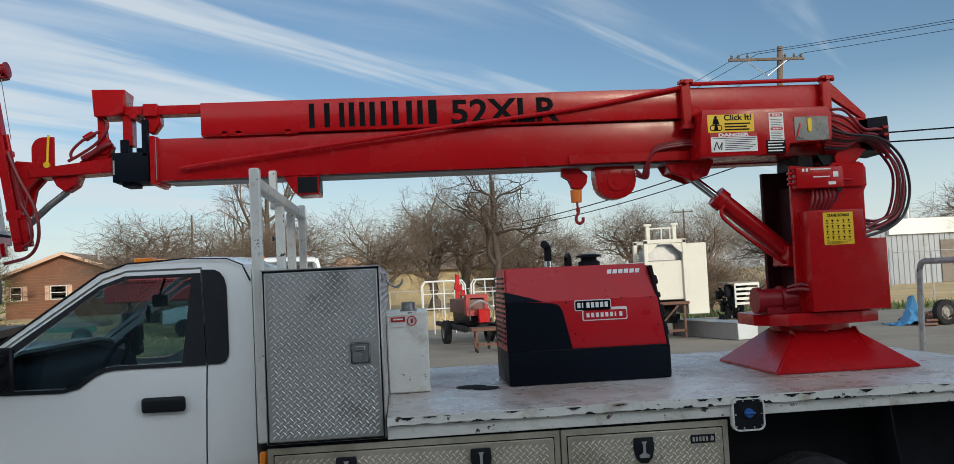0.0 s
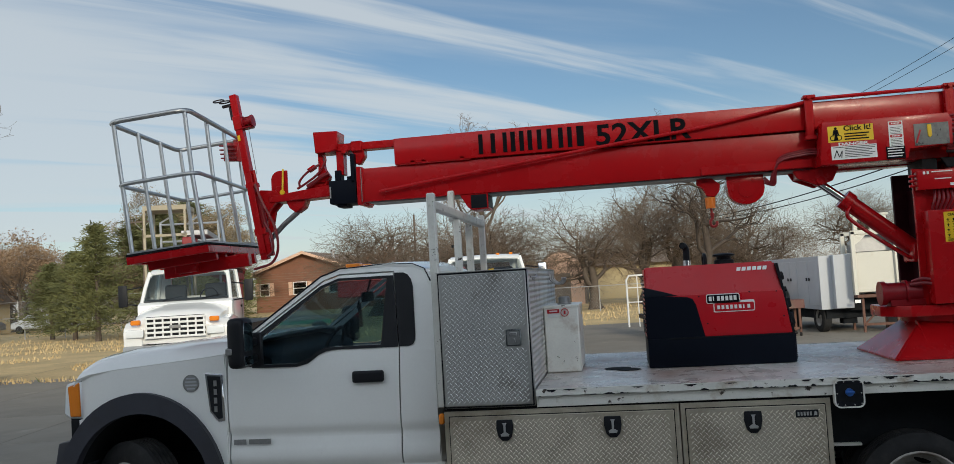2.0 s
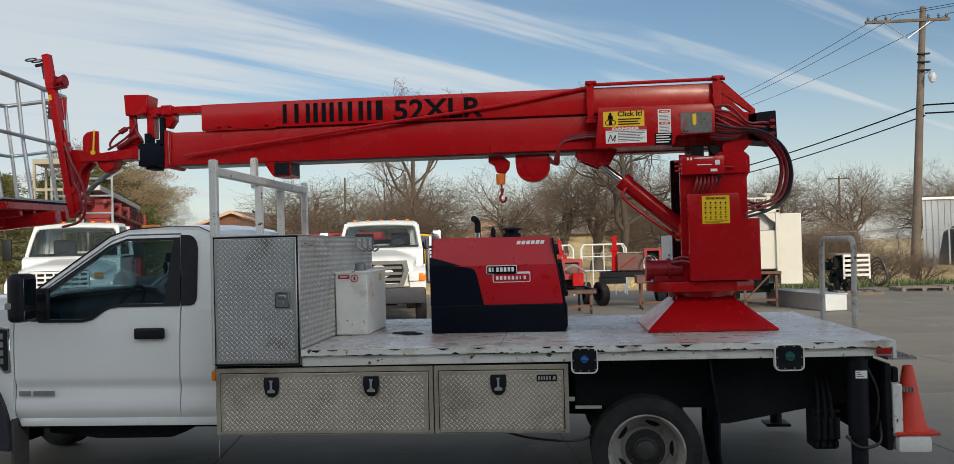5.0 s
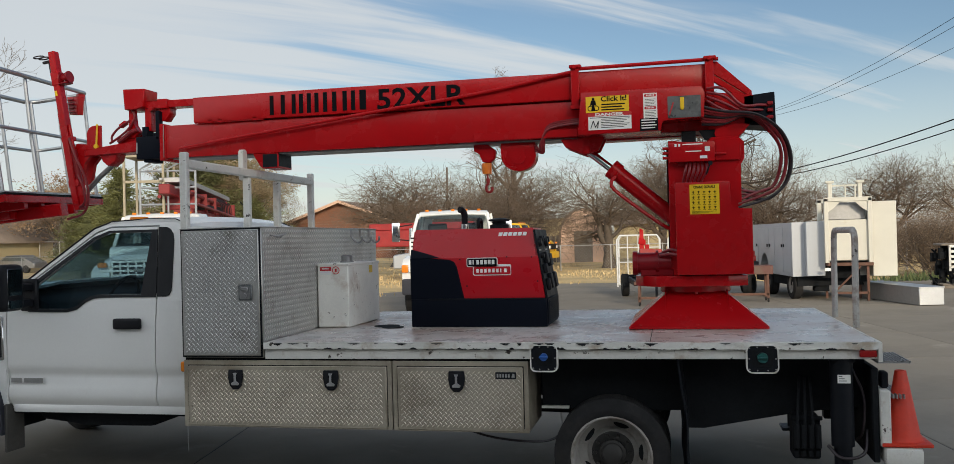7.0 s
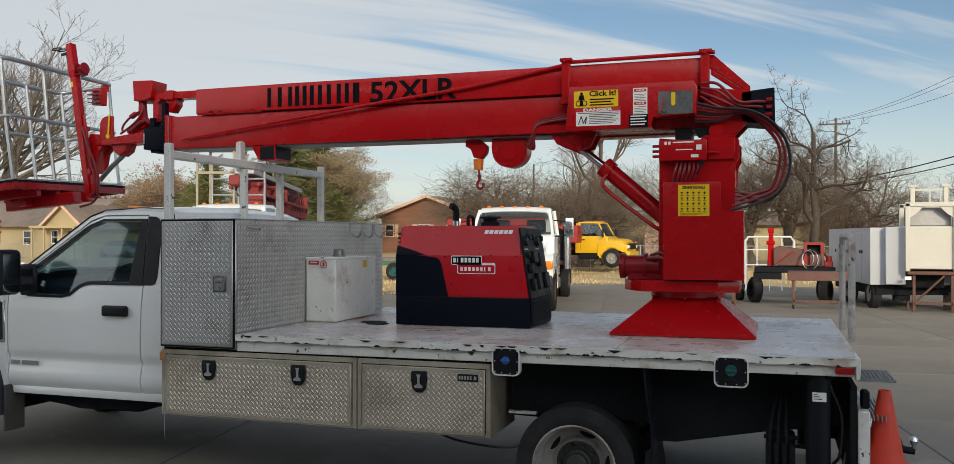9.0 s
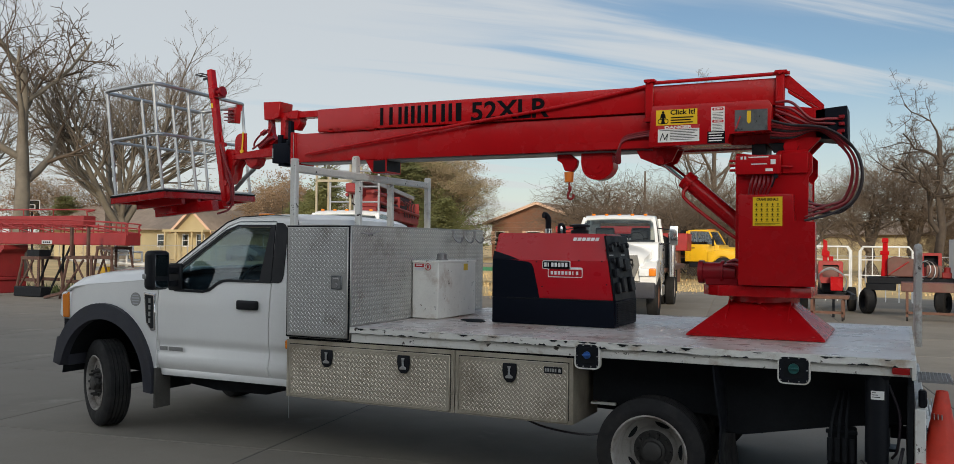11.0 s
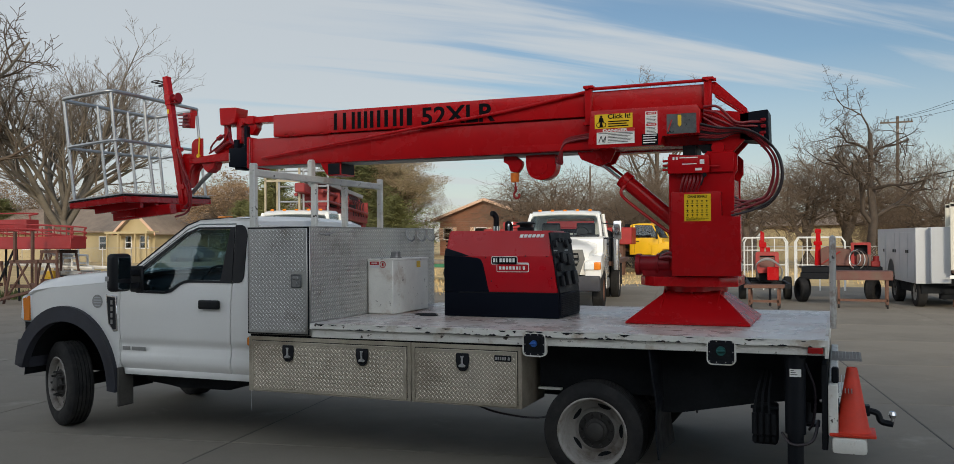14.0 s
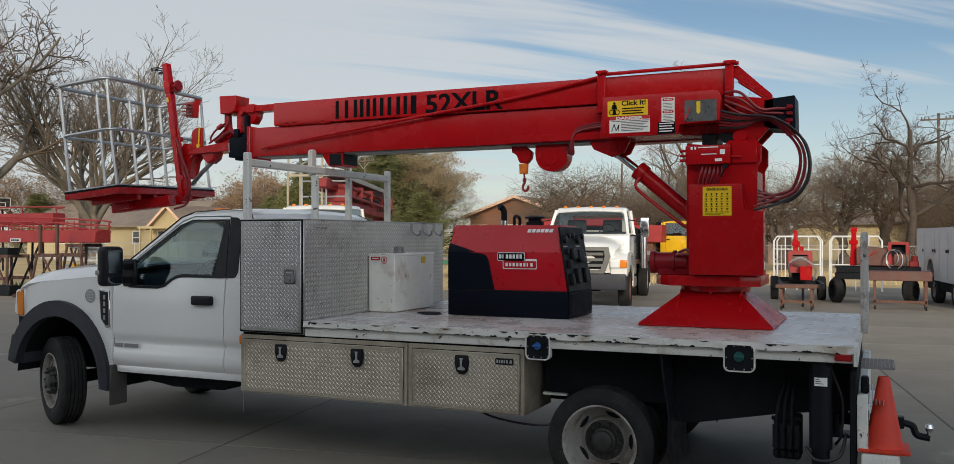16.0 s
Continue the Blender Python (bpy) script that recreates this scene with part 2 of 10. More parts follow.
RUST = mat("rusty_steel", (0.13, 0.062, 0.042), 0.8, vary=0.3, scale=9, wear=((0.10, 0.05, 0.035), 0.45, 0.7, 12.0), bump=0.2)
GLASS = glass("window_glass", (0.57, 0.69, 0.73))
GLASSDARK = glass("dark_window_glass", (0.55, 0.62, 0.64))
GRILLE = mat("grey_grille_plastic", (0.13, 0.13, 0.125), 0.5, vary=0.1)
MIRROR = mat("mirror_glass", (0.8, 0.8, 0.8), 0.02, metal=1.0, vary=0.0, rough_vary=0.0)
AMBER = mat("amber_lens", (0.75, 0.22, 0.02), 0.2, vary=0.05)
REDLENS = mat("red_lens", (0.30, 0.01, 0.01), 0.2, vary=0.05)
LENS = mat("clear_lens", (0.75, 0.77, 0.78), 0.12, vary=0.05)
ORANGE = mat("orange_cone_rubber", (0.60, 0.035, 0.012), 0.55, vary=0.1, scale=9, wear=((0.40, 0.05, 0.03), 0.55, 0.8, 8.0))
ORANGEP = mat("orange_paint", (0.80, 0.20, 0.02), 0.4, vary=0.08)
YELLOW = mat("yellow_label", (0.78, 0.50, 0.012), 0.4, vary=0.04)
YELLOWPAINT = mat("yellow_truck_paint", (0.72, 0.42, 0.015), 0.35, vary=0.08, scale=2)
STICKW = mat("white_label", (0.78, 0.78, 0.76), 0.45, vary=0.03)
STICKB = mat("black_print", (0.005, 0.005, 0.007), 0.55, vary=0.05, spec=0.06)
STICKR = mat("red_print", (0.48, 0.015, 0.02), 0.45, vary=0.05)
BLUE = mat("blue_cap", (0.03, 0.11, 0.36), 0.35, vary=0.06)
GREEN = mat("green_cap", (0.012, 0.085, 0.08), 0.4, vary=0.06)
HOSE = mat("dark_red_hose", (0.20, 0.012, 0.018), 0.38, vary=0.15, scale=12)
DARKHOSE = mat("black_hose", (0.016, 0.010, 0.013), 0.4, vary=0.15, scale=12)
CONCRETE = mat("weathered_concrete", (0.245, 0.216, 0.176), 0.85, vary=0.10, scale=0.5, fine=45, wear=((0.165, 0.148, 0.125), 0.46, 0.74, 0.35), spots=((0.36, 0.33, 0.28), 0.60, 0.80, 1.1), bump=0.10, bump_scale=60, island=0.05)
TAR = mat("joint_filler", (0.06, 0.057, 0.053), 0.85, vary=0.2, scale=3)
DRYGRASS = mat("dry_grass_ground", (0.58, 0.425, 0.21), 0.95, vary=0.25, scale=0.35, fine=9, wear=((0.38, 0.285, 0.145), 0.48, 0.70, 0.25), spots=((0.12, 0.13, 0.05), 0.62, 0.75, 0.6), bump=0.5, bump_scale=9)
STRAW = mat("straw_blades", (0.60, 0.44, 0.22), 0.9, vary=0.3, scale=0.5)
WEED = mat("green_weeds", (0.10, 0.13, 0.05), 0.9, vary=0.3, scale=2)
# Darker copies of BARK and TWIG; on the crooked tree they offset the sun.
DARKBARK = mat("dark_bark", (0.065, 0.050, 0.040), 0.9, vary=0.25, scale=3, bump=0.3, bump_scale=20)
DARKTWIG = mat("dark_twigs", (0.095, 0.070, 0.052), 0.9, vary=0.2, scale=0.6)
DARKRUST = mat("dark_rusty_steel", (0.085, 0.042, 0.032), 0.8, vary=0.3, scale=4, wear=((0.05, 0.03, 0.025), 0.5, 0.7, 6.0))
PALEBARK = mat("pale_grey_bark", (0.15, 0.13, 0.105), 0.9, vary=0.25, scale=3, bump=0.3, bump_scale=20)
PALETWIG = mat("pale_twigs", (0.19, 0.16, 0.135), 0.9, vary=0.2, scale=0.6)
BARK = mat("grey_bark", (0.10, 0.078, 0.060), 0.9, vary=0.25, scale=3, bump=0.3, bump_scale=20)
TWIG = mat("brown_twigs", (0.165, 0.120, 0.086), 0.9, vary=0.2, scale=0.6)
BROWNLEAF = mat("dead_leaves", (0.24, 0.155, 0.09), 0.85, vary=0.35, scale=0.8)
REDLEAF = mat("rust_red_leaves", (0.30, 0.11, 0.055), 0.85, vary=0.35, scale=0.8)
TANLEAF = mat("tan_leaves", (0.25, 0.19, 0.11), 0.85, vary=0.35, scale=0.8)
CEDAR = mat("cedar_foliage", (0.135, 0.14, 0.05), 0.85, vary=0.4, scale=0.9)
BRICKWALL = mat("brown_brick_wall", (0.22, 0.10, 0.062), 0.85, vary=0.2, scale=0.7, fine=14)
TRIM = mat("tan_trim", (0.66, 0.44, 0.32), 0.7, vary=0.08)
SHINGLE = mat("grey_brown_shingles", (0.25, 0.195, 0.155), 0.9, vary=0.2, scale=1.0, fine=12)
CREAM = mat("cream_siding", (0.45, 0.365, 0.21), 0.75, vary=0.08, scale=0.5)
METALWALL = mat("grey_white_sheet_metal", (0.34, 0.36, 0.39), 0.55, vary=0.12, scale=0.4, wear=((0.20, 0.19, 0.19), 0.55, 0.75, 0.5))
SHOPWALL = mat("blue_grey_sheet_metal", (0.20, 0.24, 0.26), 0.6, vary=0.12, scale=0.4)
WOODPOLE = mat("pole_wood", (0.13, 0.10, 0.078), 0.9, vary=0.25, scale=2.0, bump=0.2, bump_scale=15)
PLANK = mat("grey_planks", (0.20, 0.17, 0.14), 0.9, vary=0.25, scale=3)
GALV = mat("galvanised_steel", (0.42, 0.42, 0.42), 0.5, metal=0.6, vary=0.15, scale=3)
TARP = mat("blue_tarp", (0.06, 0.22, 0.42), 0.5, vary=0.2, scale=3)
SEATMAT = mat("grey_seat_cloth", (0.045, 0.05, 0.055), 0.9, vary=0.15)
CREAMTANK = mat("off_white_steel", (0.56, 0.54, 0.47), 0.5, vary=0.07, scale=1.2, wear=((0.45, 0.38, 0.28), 0.62, 0.8, 2.5))
TRAILERPAINT = mat("faded_white_panels", (0.41, 0.43, 0.46), 0.42, vary=0.06, scale=1.2)
WHITEPIPE = mat("white_pipe_paint", (0.72, 0.72, 0.70), 0.5, vary=0.08)

# ---- building helpers ----


def world_of(ob):
    m = ob.matrix_basis
    return world_of(ob.parent) @ ob.matrix_parent_inverse @ m if ob.parent else m


def finish(name, me, material, parent, label="", kind="", sharp=38):
    me.materials.append(material)
    if sharp:
        me.shade_smooth()
        me.set_sharp_from_angle(angle=radians(sharp))
    ob = new(name, me)
    if parent:
        ob.parent = parent
        ob.matrix_parent_inverse = world_of(parent).inverted()
    return tagged(ob, label=label, kind=kind)


def part(name, bm, material, parent=None, label="", kind="", sharp=38):
    bmesh.ops.recalc_face_normals(bm, faces=bm.faces)
    me = bpy.data.meshes.new(name)
    bm.to_mesh(me)
    bm.free()
    return finish(name, me, material, parent, label, kind, sharp)


def raw(name, verts, faces, material, parent=None, label="", kind="", sharp=0):
    me = bpy.data.meshes.new(name)
    me.from_pydata(verts, [], faces)
    return finish(name, me, material, parent, label, kind, sharp)


def thing(name, at, label, category, group="", kind=""):
    ob = new(name)
    ob.empty_display_size = 0.1
    ob.matrix_basis = Matrix.Translation(at)
    return tagged(ob, label, category, group, kind)


def B():
    return bmesh.new()


def move(bm, verts, m):
    if m is not None:
        bmesh.ops.transform(bm, matrix=m, verts=verts)


def box(bm, x0, x1, y0, y1, z0, z1, bev=0.0, seg=1, m=None):
    r = bmesh.ops.create_cube(bm, size=1, matrix=Matrix.LocRotScale(((x0 + x1) / 2, (y0 + y1) / 2, (z0 + z1) / 2), None, (abs(x1 - x0), abs(y1 - y0), abs(z1 - z0))))
    vs = r["verts"]
    move(bm, vs, m)
    if bev:
        es = list({e for v in vs for e in v.link_edges})
        bmesh.ops.bevel(bm, geom=es, offset=bev, segments=seg, affect="EDGES", profile=0.6)
    return bm


def prism(bm, pts, axis, a, b, bev=0.0, m=None, seg=1):
    def at(p, h):
        return {"x": (h, p[0], p[1]), "y": (p[0], h, p[1]), "z": (p[0], p[1], h)}[axis]
    lo = [bm.verts.new(at(p, a)) for p in pts]
    hi = [bm.verts.new(at(p, b)) for p in pts]
    n = len(pts)
    fs = [bm.faces.new(lo), bm.faces.new(hi[::-1])]
    for i in range(n):
        fs.append(bm.faces.new((lo[i], hi[i], hi[(i + 1) % n], lo[(i + 1) % n])))
    move(bm, lo + hi, m)
    if bev:
        es = list({e for f in fs for e in f.edges})
        bmesh.ops.bevel(bm, geom=es, offset=bev, segments=seg, affect="EDGES", profile=0.6)
    return bm


def ring_basis(d):
    d = Vector(d).normalized()
    u = d.cross(Vector((0, 0, 1)))
    if u.length < 0.05:
        u = d.cross(Vector((1, 0, 0)))
    u.normalize()
    return u, d.cross(u).normalized()


def cyl(bm, p0, p1, r0, r1=None, seg=12, caps=True, m=None):
    p0, p1 = Vector(p0), Vector(p1)
    r1 = r0 if r1 is None else r1
    u, v = ring_basis(p1 - p0)
    rings = [[bm.verts.new(p + r * (math.cos(a) * u + math.sin(a) * v)) for a in [2 * math.pi * i / seg for i in range(seg)]] for p, r in ((p0, r0), (p1, r1))]
    for i in range(seg):
        j = (i + 1) % seg
        bm.faces.new((rings[0][i], rings[0][j], rings[1][j], rings[1][i]))
    if caps:
        bm.faces.new(rings[0][::-1])
        bm.faces.new(rings[1])
    move(bm, rings[0] + rings[1], m)
    return bm


def tube(bm, pts, r, seg=8, closed=False, m=None):
    pts = [Vector(p) for p in pts]
    n = len(pts)
    rings = []
    for i, p in enumerate(pts):
        if closed:
            d = (pts[(i + 1) % n] - p).normalized() + (p - pts[i - 1]).normalized()
        else:
            d = pts[min(i + 1, n - 1)] - pts[max(i - 1, 0)]
        u, v = ring_basis(d)
        if rings:
            u = (pu - d.normalized() * pu.dot(d.normalized())).normalized()
            v = d.normalized().cross(u)
        pu = u
        rings.append([bm.verts.new(p + r * (math.cos(2 * math.pi * k / seg) * u + math.sin(2 * math.pi * k / seg) * v)) for k in range(seg)])
    for i in range(n if closed else n - 1):
        a, b = rings[i], rings[(i + 1) % n]
        for k in range(seg):
            bm.faces.new((a[k], a[(k + 1) % seg], b[(k + 1) % seg], b[k]))
    if not closed:
        bm.faces.new(rings[0][::-1])
        bm.faces.new(rings[-1])
    move(bm, [v for g in rings for v in g], m)
    return bm


def smooth_path(pts, n=6):
    """Points along a rounded line through pts (Catmull-Rom)."""
    p = [Vector(q) for q in pts]
    p = [2 * p[0] - p[1]] + p + [2 * p[-1] - p[-2]]
    out = []
    for i in range(1, len(p) - 2):
        for k in range(n):
            t = k / n
            out.append(0.5 * ((2 * p[i]) + (p[i + 1] - p[i - 1]) * t + (2 * p[i - 1] - 5 * p[i] + 4 * p[i + 1] - p[i + 2]) * t * t + (3 * p[i] - p[i - 1] - 3 * p[i + 1] + p[i + 2]) * t ** 3))
    return out + [p[-2]]


def lathe(bm, profile, center, axis, seg=32, m=None):
    """profile: (radius, distance along axis); axis a unit vector."""
    c, d = Vector(center), Vector(axis).normalized()
    u, v = ring_basis(d)
    rings = [[bm.verts.new(c + d * h + r * (math.cos(2 * math.pi * i / seg) * u + math.sin(2 * math.pi * i / seg) * v)) for i in range(seg)] if r > 1e-4 else [bm.verts.new(c + d * h)] for r, h in profile]
    for a, b in zip(rings, rings[1:]):
        for i in range(seg):
            j = (i + 1) % seg
            if len(a) == 1 and len(b) == 1:
                continue
            if len(a) == 1:
                bm.faces.new((a[0], b[j], b[i]))
            elif len(b) == 1:
                bm.faces.new((a[i], a[j], b[0]))
            else:
                bm.faces.new((a[i], a[j], b[j], b[i]))
    move(bm, [v for g in rings for v in g], m)
    return bm


def grid(bm, rows, closed=False):
    """A sheet through rows of points."""
    vs = [[bm.verts.new(p) for p in row] for row in rows]
    for a, b in zip(vs, vs[1:]):
        for i in range(len(a) - 1):
            bm.faces.new((a[i], a[i + 1], b[i + 1], b[i]))
    return bm


def thicken(bm, d):
    bmesh.ops.recalc_face_normals(bm, faces=bm.faces)
    bmesh.ops.solidify(bm, geom=bm.faces[:], thickness=d)
    return bm


def shell(bm, d):
    """Gives a sheet thickness d, inwards."""
    bmesh.ops.recalc_face_normals(bm, faces=bm.faces)
    bm.normal_update()
    sheet = bm.faces[:]
    away = {v: v.co - v.normal * d for v in bm.verts}
    ex = bmesh.ops.duplicate(bm, geom=sheet)
    for v, w in ex["vert_map"].items():
        if v in away:
            w.co = away[v]
    rim = [e for f in sheet for e in f.edges if len(e.link_faces) == 1]
    for e in rim:
        a, b = e.verts
        bm.faces.new((a, b, ex["vert_map"][b], ex["vert_map"][a]))
    return bm


def panel(bm, outer, holes, place, depth, cuts=()):
    """A sheet cut in a plane (outline and holes as 2D points), bent by place(a, b, h), with thickness depth."""
    edges = []
    for loop in [outer, *holes]:
        vs = [bm.verts.new((p[0], p[1], 0)) for p in loop]
        edges += [bm.edges.new((vs[i], vs[(i + 1) % len(vs)])) for i in range(len(vs))]
    r = bmesh.ops.triangle_fill(bm, use_beauty=True, edges=edges)
    fs = [g for g in r["geom"] if isinstance(g, bmesh.types.BMFace)]
    for b in cuts:
        bmesh.ops.bisect_plane(bm, geom=bm.verts[:] + bm.edges[:] + bm.faces[:], plane_co=(0, b, 0), plane_no=(0, 1, 0))
    if cuts:
        fs = bm.faces[:]
    ex = bmesh.ops.extrude_face_region(bm, geom=fs)
    back = [g for g in ex["geom"] if isinstance(g, bmesh.types.BMVert)]
    bs = set(back)
    for v in bm.verts:
        v.co = Vector(place(v.co.x, v.co.y, depth if v in bs else 0.0))
    return bm


def rounded(x0, x1, z0, z1, r, n=4):
    out = []
    for cx, cz, a0 in ((x1 - r, z1 - r, 0), (x0 + r, z1 - r, 90), (x0 + r, z0 + r, 180), (x1 - r, z0 + r, 270)):
        for i in range(n + 1):
            a = radians(a0 + 90 * i / n)
            out.append((cx + r * math.cos(a), cz + r * math.sin(a)))
    return out


def tread(name, parent, origin, u, v, nu, w, h, material, pitch=0.030, skip=(), high=0.0026):
    """Raised lozenges, turned by turns, over a w x h sheet from origin along u and v; nu points outwards."""
    o, u, v, nu = Vector(origin), Vector(u), Vector(v), Vector(nu)
    verts, faces = [], []
    e1, e2 = (u + v).normalized(), (u - v).normalized()
    n = int((w + h) / pitch) + 2
    for i in range(n):
        for j in range(-n, n):
            c = e1 * (i * pitch) + e2 * (j * pitch)
            a, b = c.dot(u), c.dot(v)
            if not (0.4 * pitch < a < w - 0.4 * pitch and 0.4 * pitch < b < h - 0.4 * pitch):
                continue
            if any(x0 < a < x1 and y0 < b < y1 for x0, x1, y0, y1 in skip):
                continue
            d, e = (e1, e2) if (i + j) % 2 else (e2, e1)
            c = c + o
            L, W, H = pitch * 0.66, pitch * 0.21, high
            k = len(verts)
            verts += [c + d * L, c + e * W, c - d * L, c - e * W, c + d * L * 0.45 + nu * H, c - d * L * 0.45 + nu * H]
            faces += [(k, k + 1, k + 4), (k + 1, k + 2, k + 5, k + 4), (k + 2, k + 3, k + 5), (k + 3, k, k + 4, k + 5)]
    return raw(name, verts, faces, material, parent, kind="stuff", sharp=60)


def lettering(name, text, size, m, material, parent, bold=0.0, width=None, label=""):
    cu = bpy.data.curves.new(name, "FONT")
    cu.body, cu.size, cu.extrude, cu.offset, cu.resolution_u = text, size, 0.0006, bold, 3
    tmp = bpy.data.objects.new(name, cu)
    scene.collection.objects.link(tmp)
    bpy.context.view_layer.update()
    me = bpy.data.meshes.new_from_object(tmp)
    bpy.data.objects.remove(tmp)
    if width:
        xs = [v.co.x for v in me.vertices]
        k = width / (max(xs) - min(xs))
        x0 = min(xs)
        for v in me.vertices:
            v.co.x = (v.co.x - x0) * k
    me.transform(m)
    me.materials.clear()
    return finish(name, me, material, parent, label, sharp=0)


def facing(x, y, z):
    """The frame of writing on a side that faces -y, lower left at the place."""
    return Matrix.Translation((x, y, z)) @ Matrix.Rotation(radians(90), 4, "X")


def plate_y(bm, x0, x1, z0, z1, y, t=0.002):
    """A thin label on a side that faces -y."""
    return box(bm, x0, x1, y - t, y, z0, z1)


def each(name, material, parent, makers, label=""):
    """One part for every maker."""
    out = []
    for f in makers:
        b = B()
        f(b)
        out.append(part(name, b, material, parent, label))
    return out

# ---- the flatbed truck ----
YC = 5.80            # the truck's middle line
HW = 1.03            # half the cab's width
truck = thing("flatbed_truck", (0, YC, 0), "white regular-cab flatbed work truck parked on concrete", "truck")


FLANK = ((0.52, -0.075), (0.60, -0.034), (0.635, -0.010), (0.68, 0.000), (0.73, -0.008), (0.80, -0.022), (0.835, -0.022), (0.86, -0.004), (0.95, 0.004), (1.10, 0.006), (1.22, 0.002), (1.36, -0.010))      # the door's swell: height, out


def side_y(z, s):
    """The cab's side: upright below the belt, leaning in above it. s = -1 near side, 1 far side."""
    if z > 1.36:
        return YC + s * (HW - 0.010 - 0.21 * (z - 1.36))
    for (z0, d0), (z1, d1) in zip(FLANK, FLANK[1:]):
        if z <= z1:
            break
    f = max(0.0, min(1.0, (z - z0) / (z1 - z0)))
    return YC + s * (HW + d0 + (d1 - d0) * f)


def cab_side(outer, holes, depth, out=0.0):
    def make(s):
        bm = B()
        return panel(bm, outer, holes, lambda a, b, h: (a, side_y(b, s) + s * out - s * h, b), depth, [z for z, d in FLANK] + [0.90, 1.02, 1.16, 1.30])
    return make


DOOR = [(-2.235, 0.57), (-2.235, 1.385), (-2.10, 1.475), (-1.54, 1.865), (-1.42, 1.905), (-1.03, 1.905), (-0.99, 1.40), (-1.005, 0.80), (-1.005, 0.57)]
GAP = [(-2.245, 0.565), (-2.245, 1.392), (-2.105, 1.487), (-1.545, 1.877), (-1.42, 1.916), (-1.022, 1.916), (-0.98, 1.40), (-0.996, 0.80), (-0.996, 0.565)]
SIDE = [(-2.27, 0.60), (-2.27, 1.40), (-2.12, 1.505), (-1.56, 1.905), (-1.42, 1.95), (-1.10, 1.965), (-0.89, 1.955), (-0.80, 1.915), (-0.755, 1.81), (-0.738, 1.36), (-0.738, 0.55), (-2.22, 0.55)]
WINDOW = [(-2.00, 1.312), (-1.72, 1.308), (-1.65, 1.328), (-1.57, 1.385), (-1.52, 1.405), (-1.45, 1.412), (-1.115, 1.412), (-1.075, 1.865), (-1.43, 1.868), (-1.55, 1.822), (-2.02, 1.48)]
PANE = [(-1.985, 1.317), (-1.72, 1.315), (-1.65, 1.335), (-1.57, 1.392), (-1.52, 1.412), (-1.45, 1.419), (-1.122, 1.419), (-1.082, 1.859), (-1.428, 1.862), (-1.545, 1.817), (-2.012, 1.474)]
for s in (-1, 1):
    part("cab_side", cab_side(SIDE, [GAP], 0.04)(s), WHITECAR, truck, "white painted cab side")
    door = part("door", cab_side(DOOR, [WINDOW], 0.04)(s), WHITECAR, truck, "white cab door with dark handle")
    part("window_pane", cab_side(PANE, [], 0.005, -0.012)(s), GLASS, door).visible_shadow = False
    # black window surround and pillar trim
    fr = [(-2.05, 1.292), (-1.72, 1.288), (-1.64, 1.306), (-1.56, 1.362), (-1.51, 1.383), (-1.45, 1.392), (-0.994, 1.392), (-0.992, 1.43), (-1.029, 1.885), (-1.43, 1.885), (-1.56, 1.838), (-2.07, 1.485)]
    part("window_trim", cab_side(fr, [WINDOW], 0.014, 0.008)(s), PLASTIC, door)
    part("pillar_trim", cab_side([(-0.985, 1.395), (-0.915, 1.395), (-0.888, 1.405), (-0.874, 1.435), (-0.872, 1.47), (-0.888, 1.80), (-0.900, 1.85), (-0.925, 1.885), (-0.955, 1.90), (-1.020, 1.903)], [], 0.014, 0.008)(s), PLASTIC, truck)
    bm = B()
    yh = YC + s * HW
    box(bm, -1.318, -1.095, yh - 0.005, yh + s * 0.045, 1.162, 1.242, 0.020, 3)
    part("door_handle", bm, PLASTIC, door, "black door handle")
    # lower crease and rocker
    bm = B()
    box(bm, -2.225, -0.71, YC + s * 0.90, YC + s * (HW - 0.030), 0.535, 0.60, 0.02, 2)
    part("rocker_panel", bm, WHITECAR, truck)
    # bars for the badge on the door and the side vent with the model number
    bm = B()
    for k in range(2):
        box(bm, -2.205 + k * 0.11, -2.115 + k * 0.18, yh - 0.002, yh + s * 0.006, 0.765, 0.80)
    part("badge", bm, STEEL, door, "dark badge bars")
    vent = B()
    prism(vent, [(-2.405, 1.275), (-2.27, 1.26), (-2.262, 0.935), (-2.31, 0.925), (-2.375, 1.00)], "y", yh - s * 0.01, yh + s * 0.014, 0.006)
    vent = part("fender_vent", vent, CHROME, truck, "chrome-rimmed black fender vent")
    bm = B()
    prism(bm, [(-2.385, 1.255), (-2.285, 1.245), (-2.278, 0.955), (-2.31, 0.948), (-2.362, 1.01)], "y", yh + s * 0.010, yh + s * 0.018, 0.003)
    part("vent_insert", bm, PLASTIC, vent)
    for k in range(4):
        bm = B()
        box(bm, -2.335, -2.312, yh + s * 0.018, yh + s * 0.021, 1.180 - k * 0.060, 1.220 - k * 0.060)
        part("vent_mark", bm, STEEL, vent)

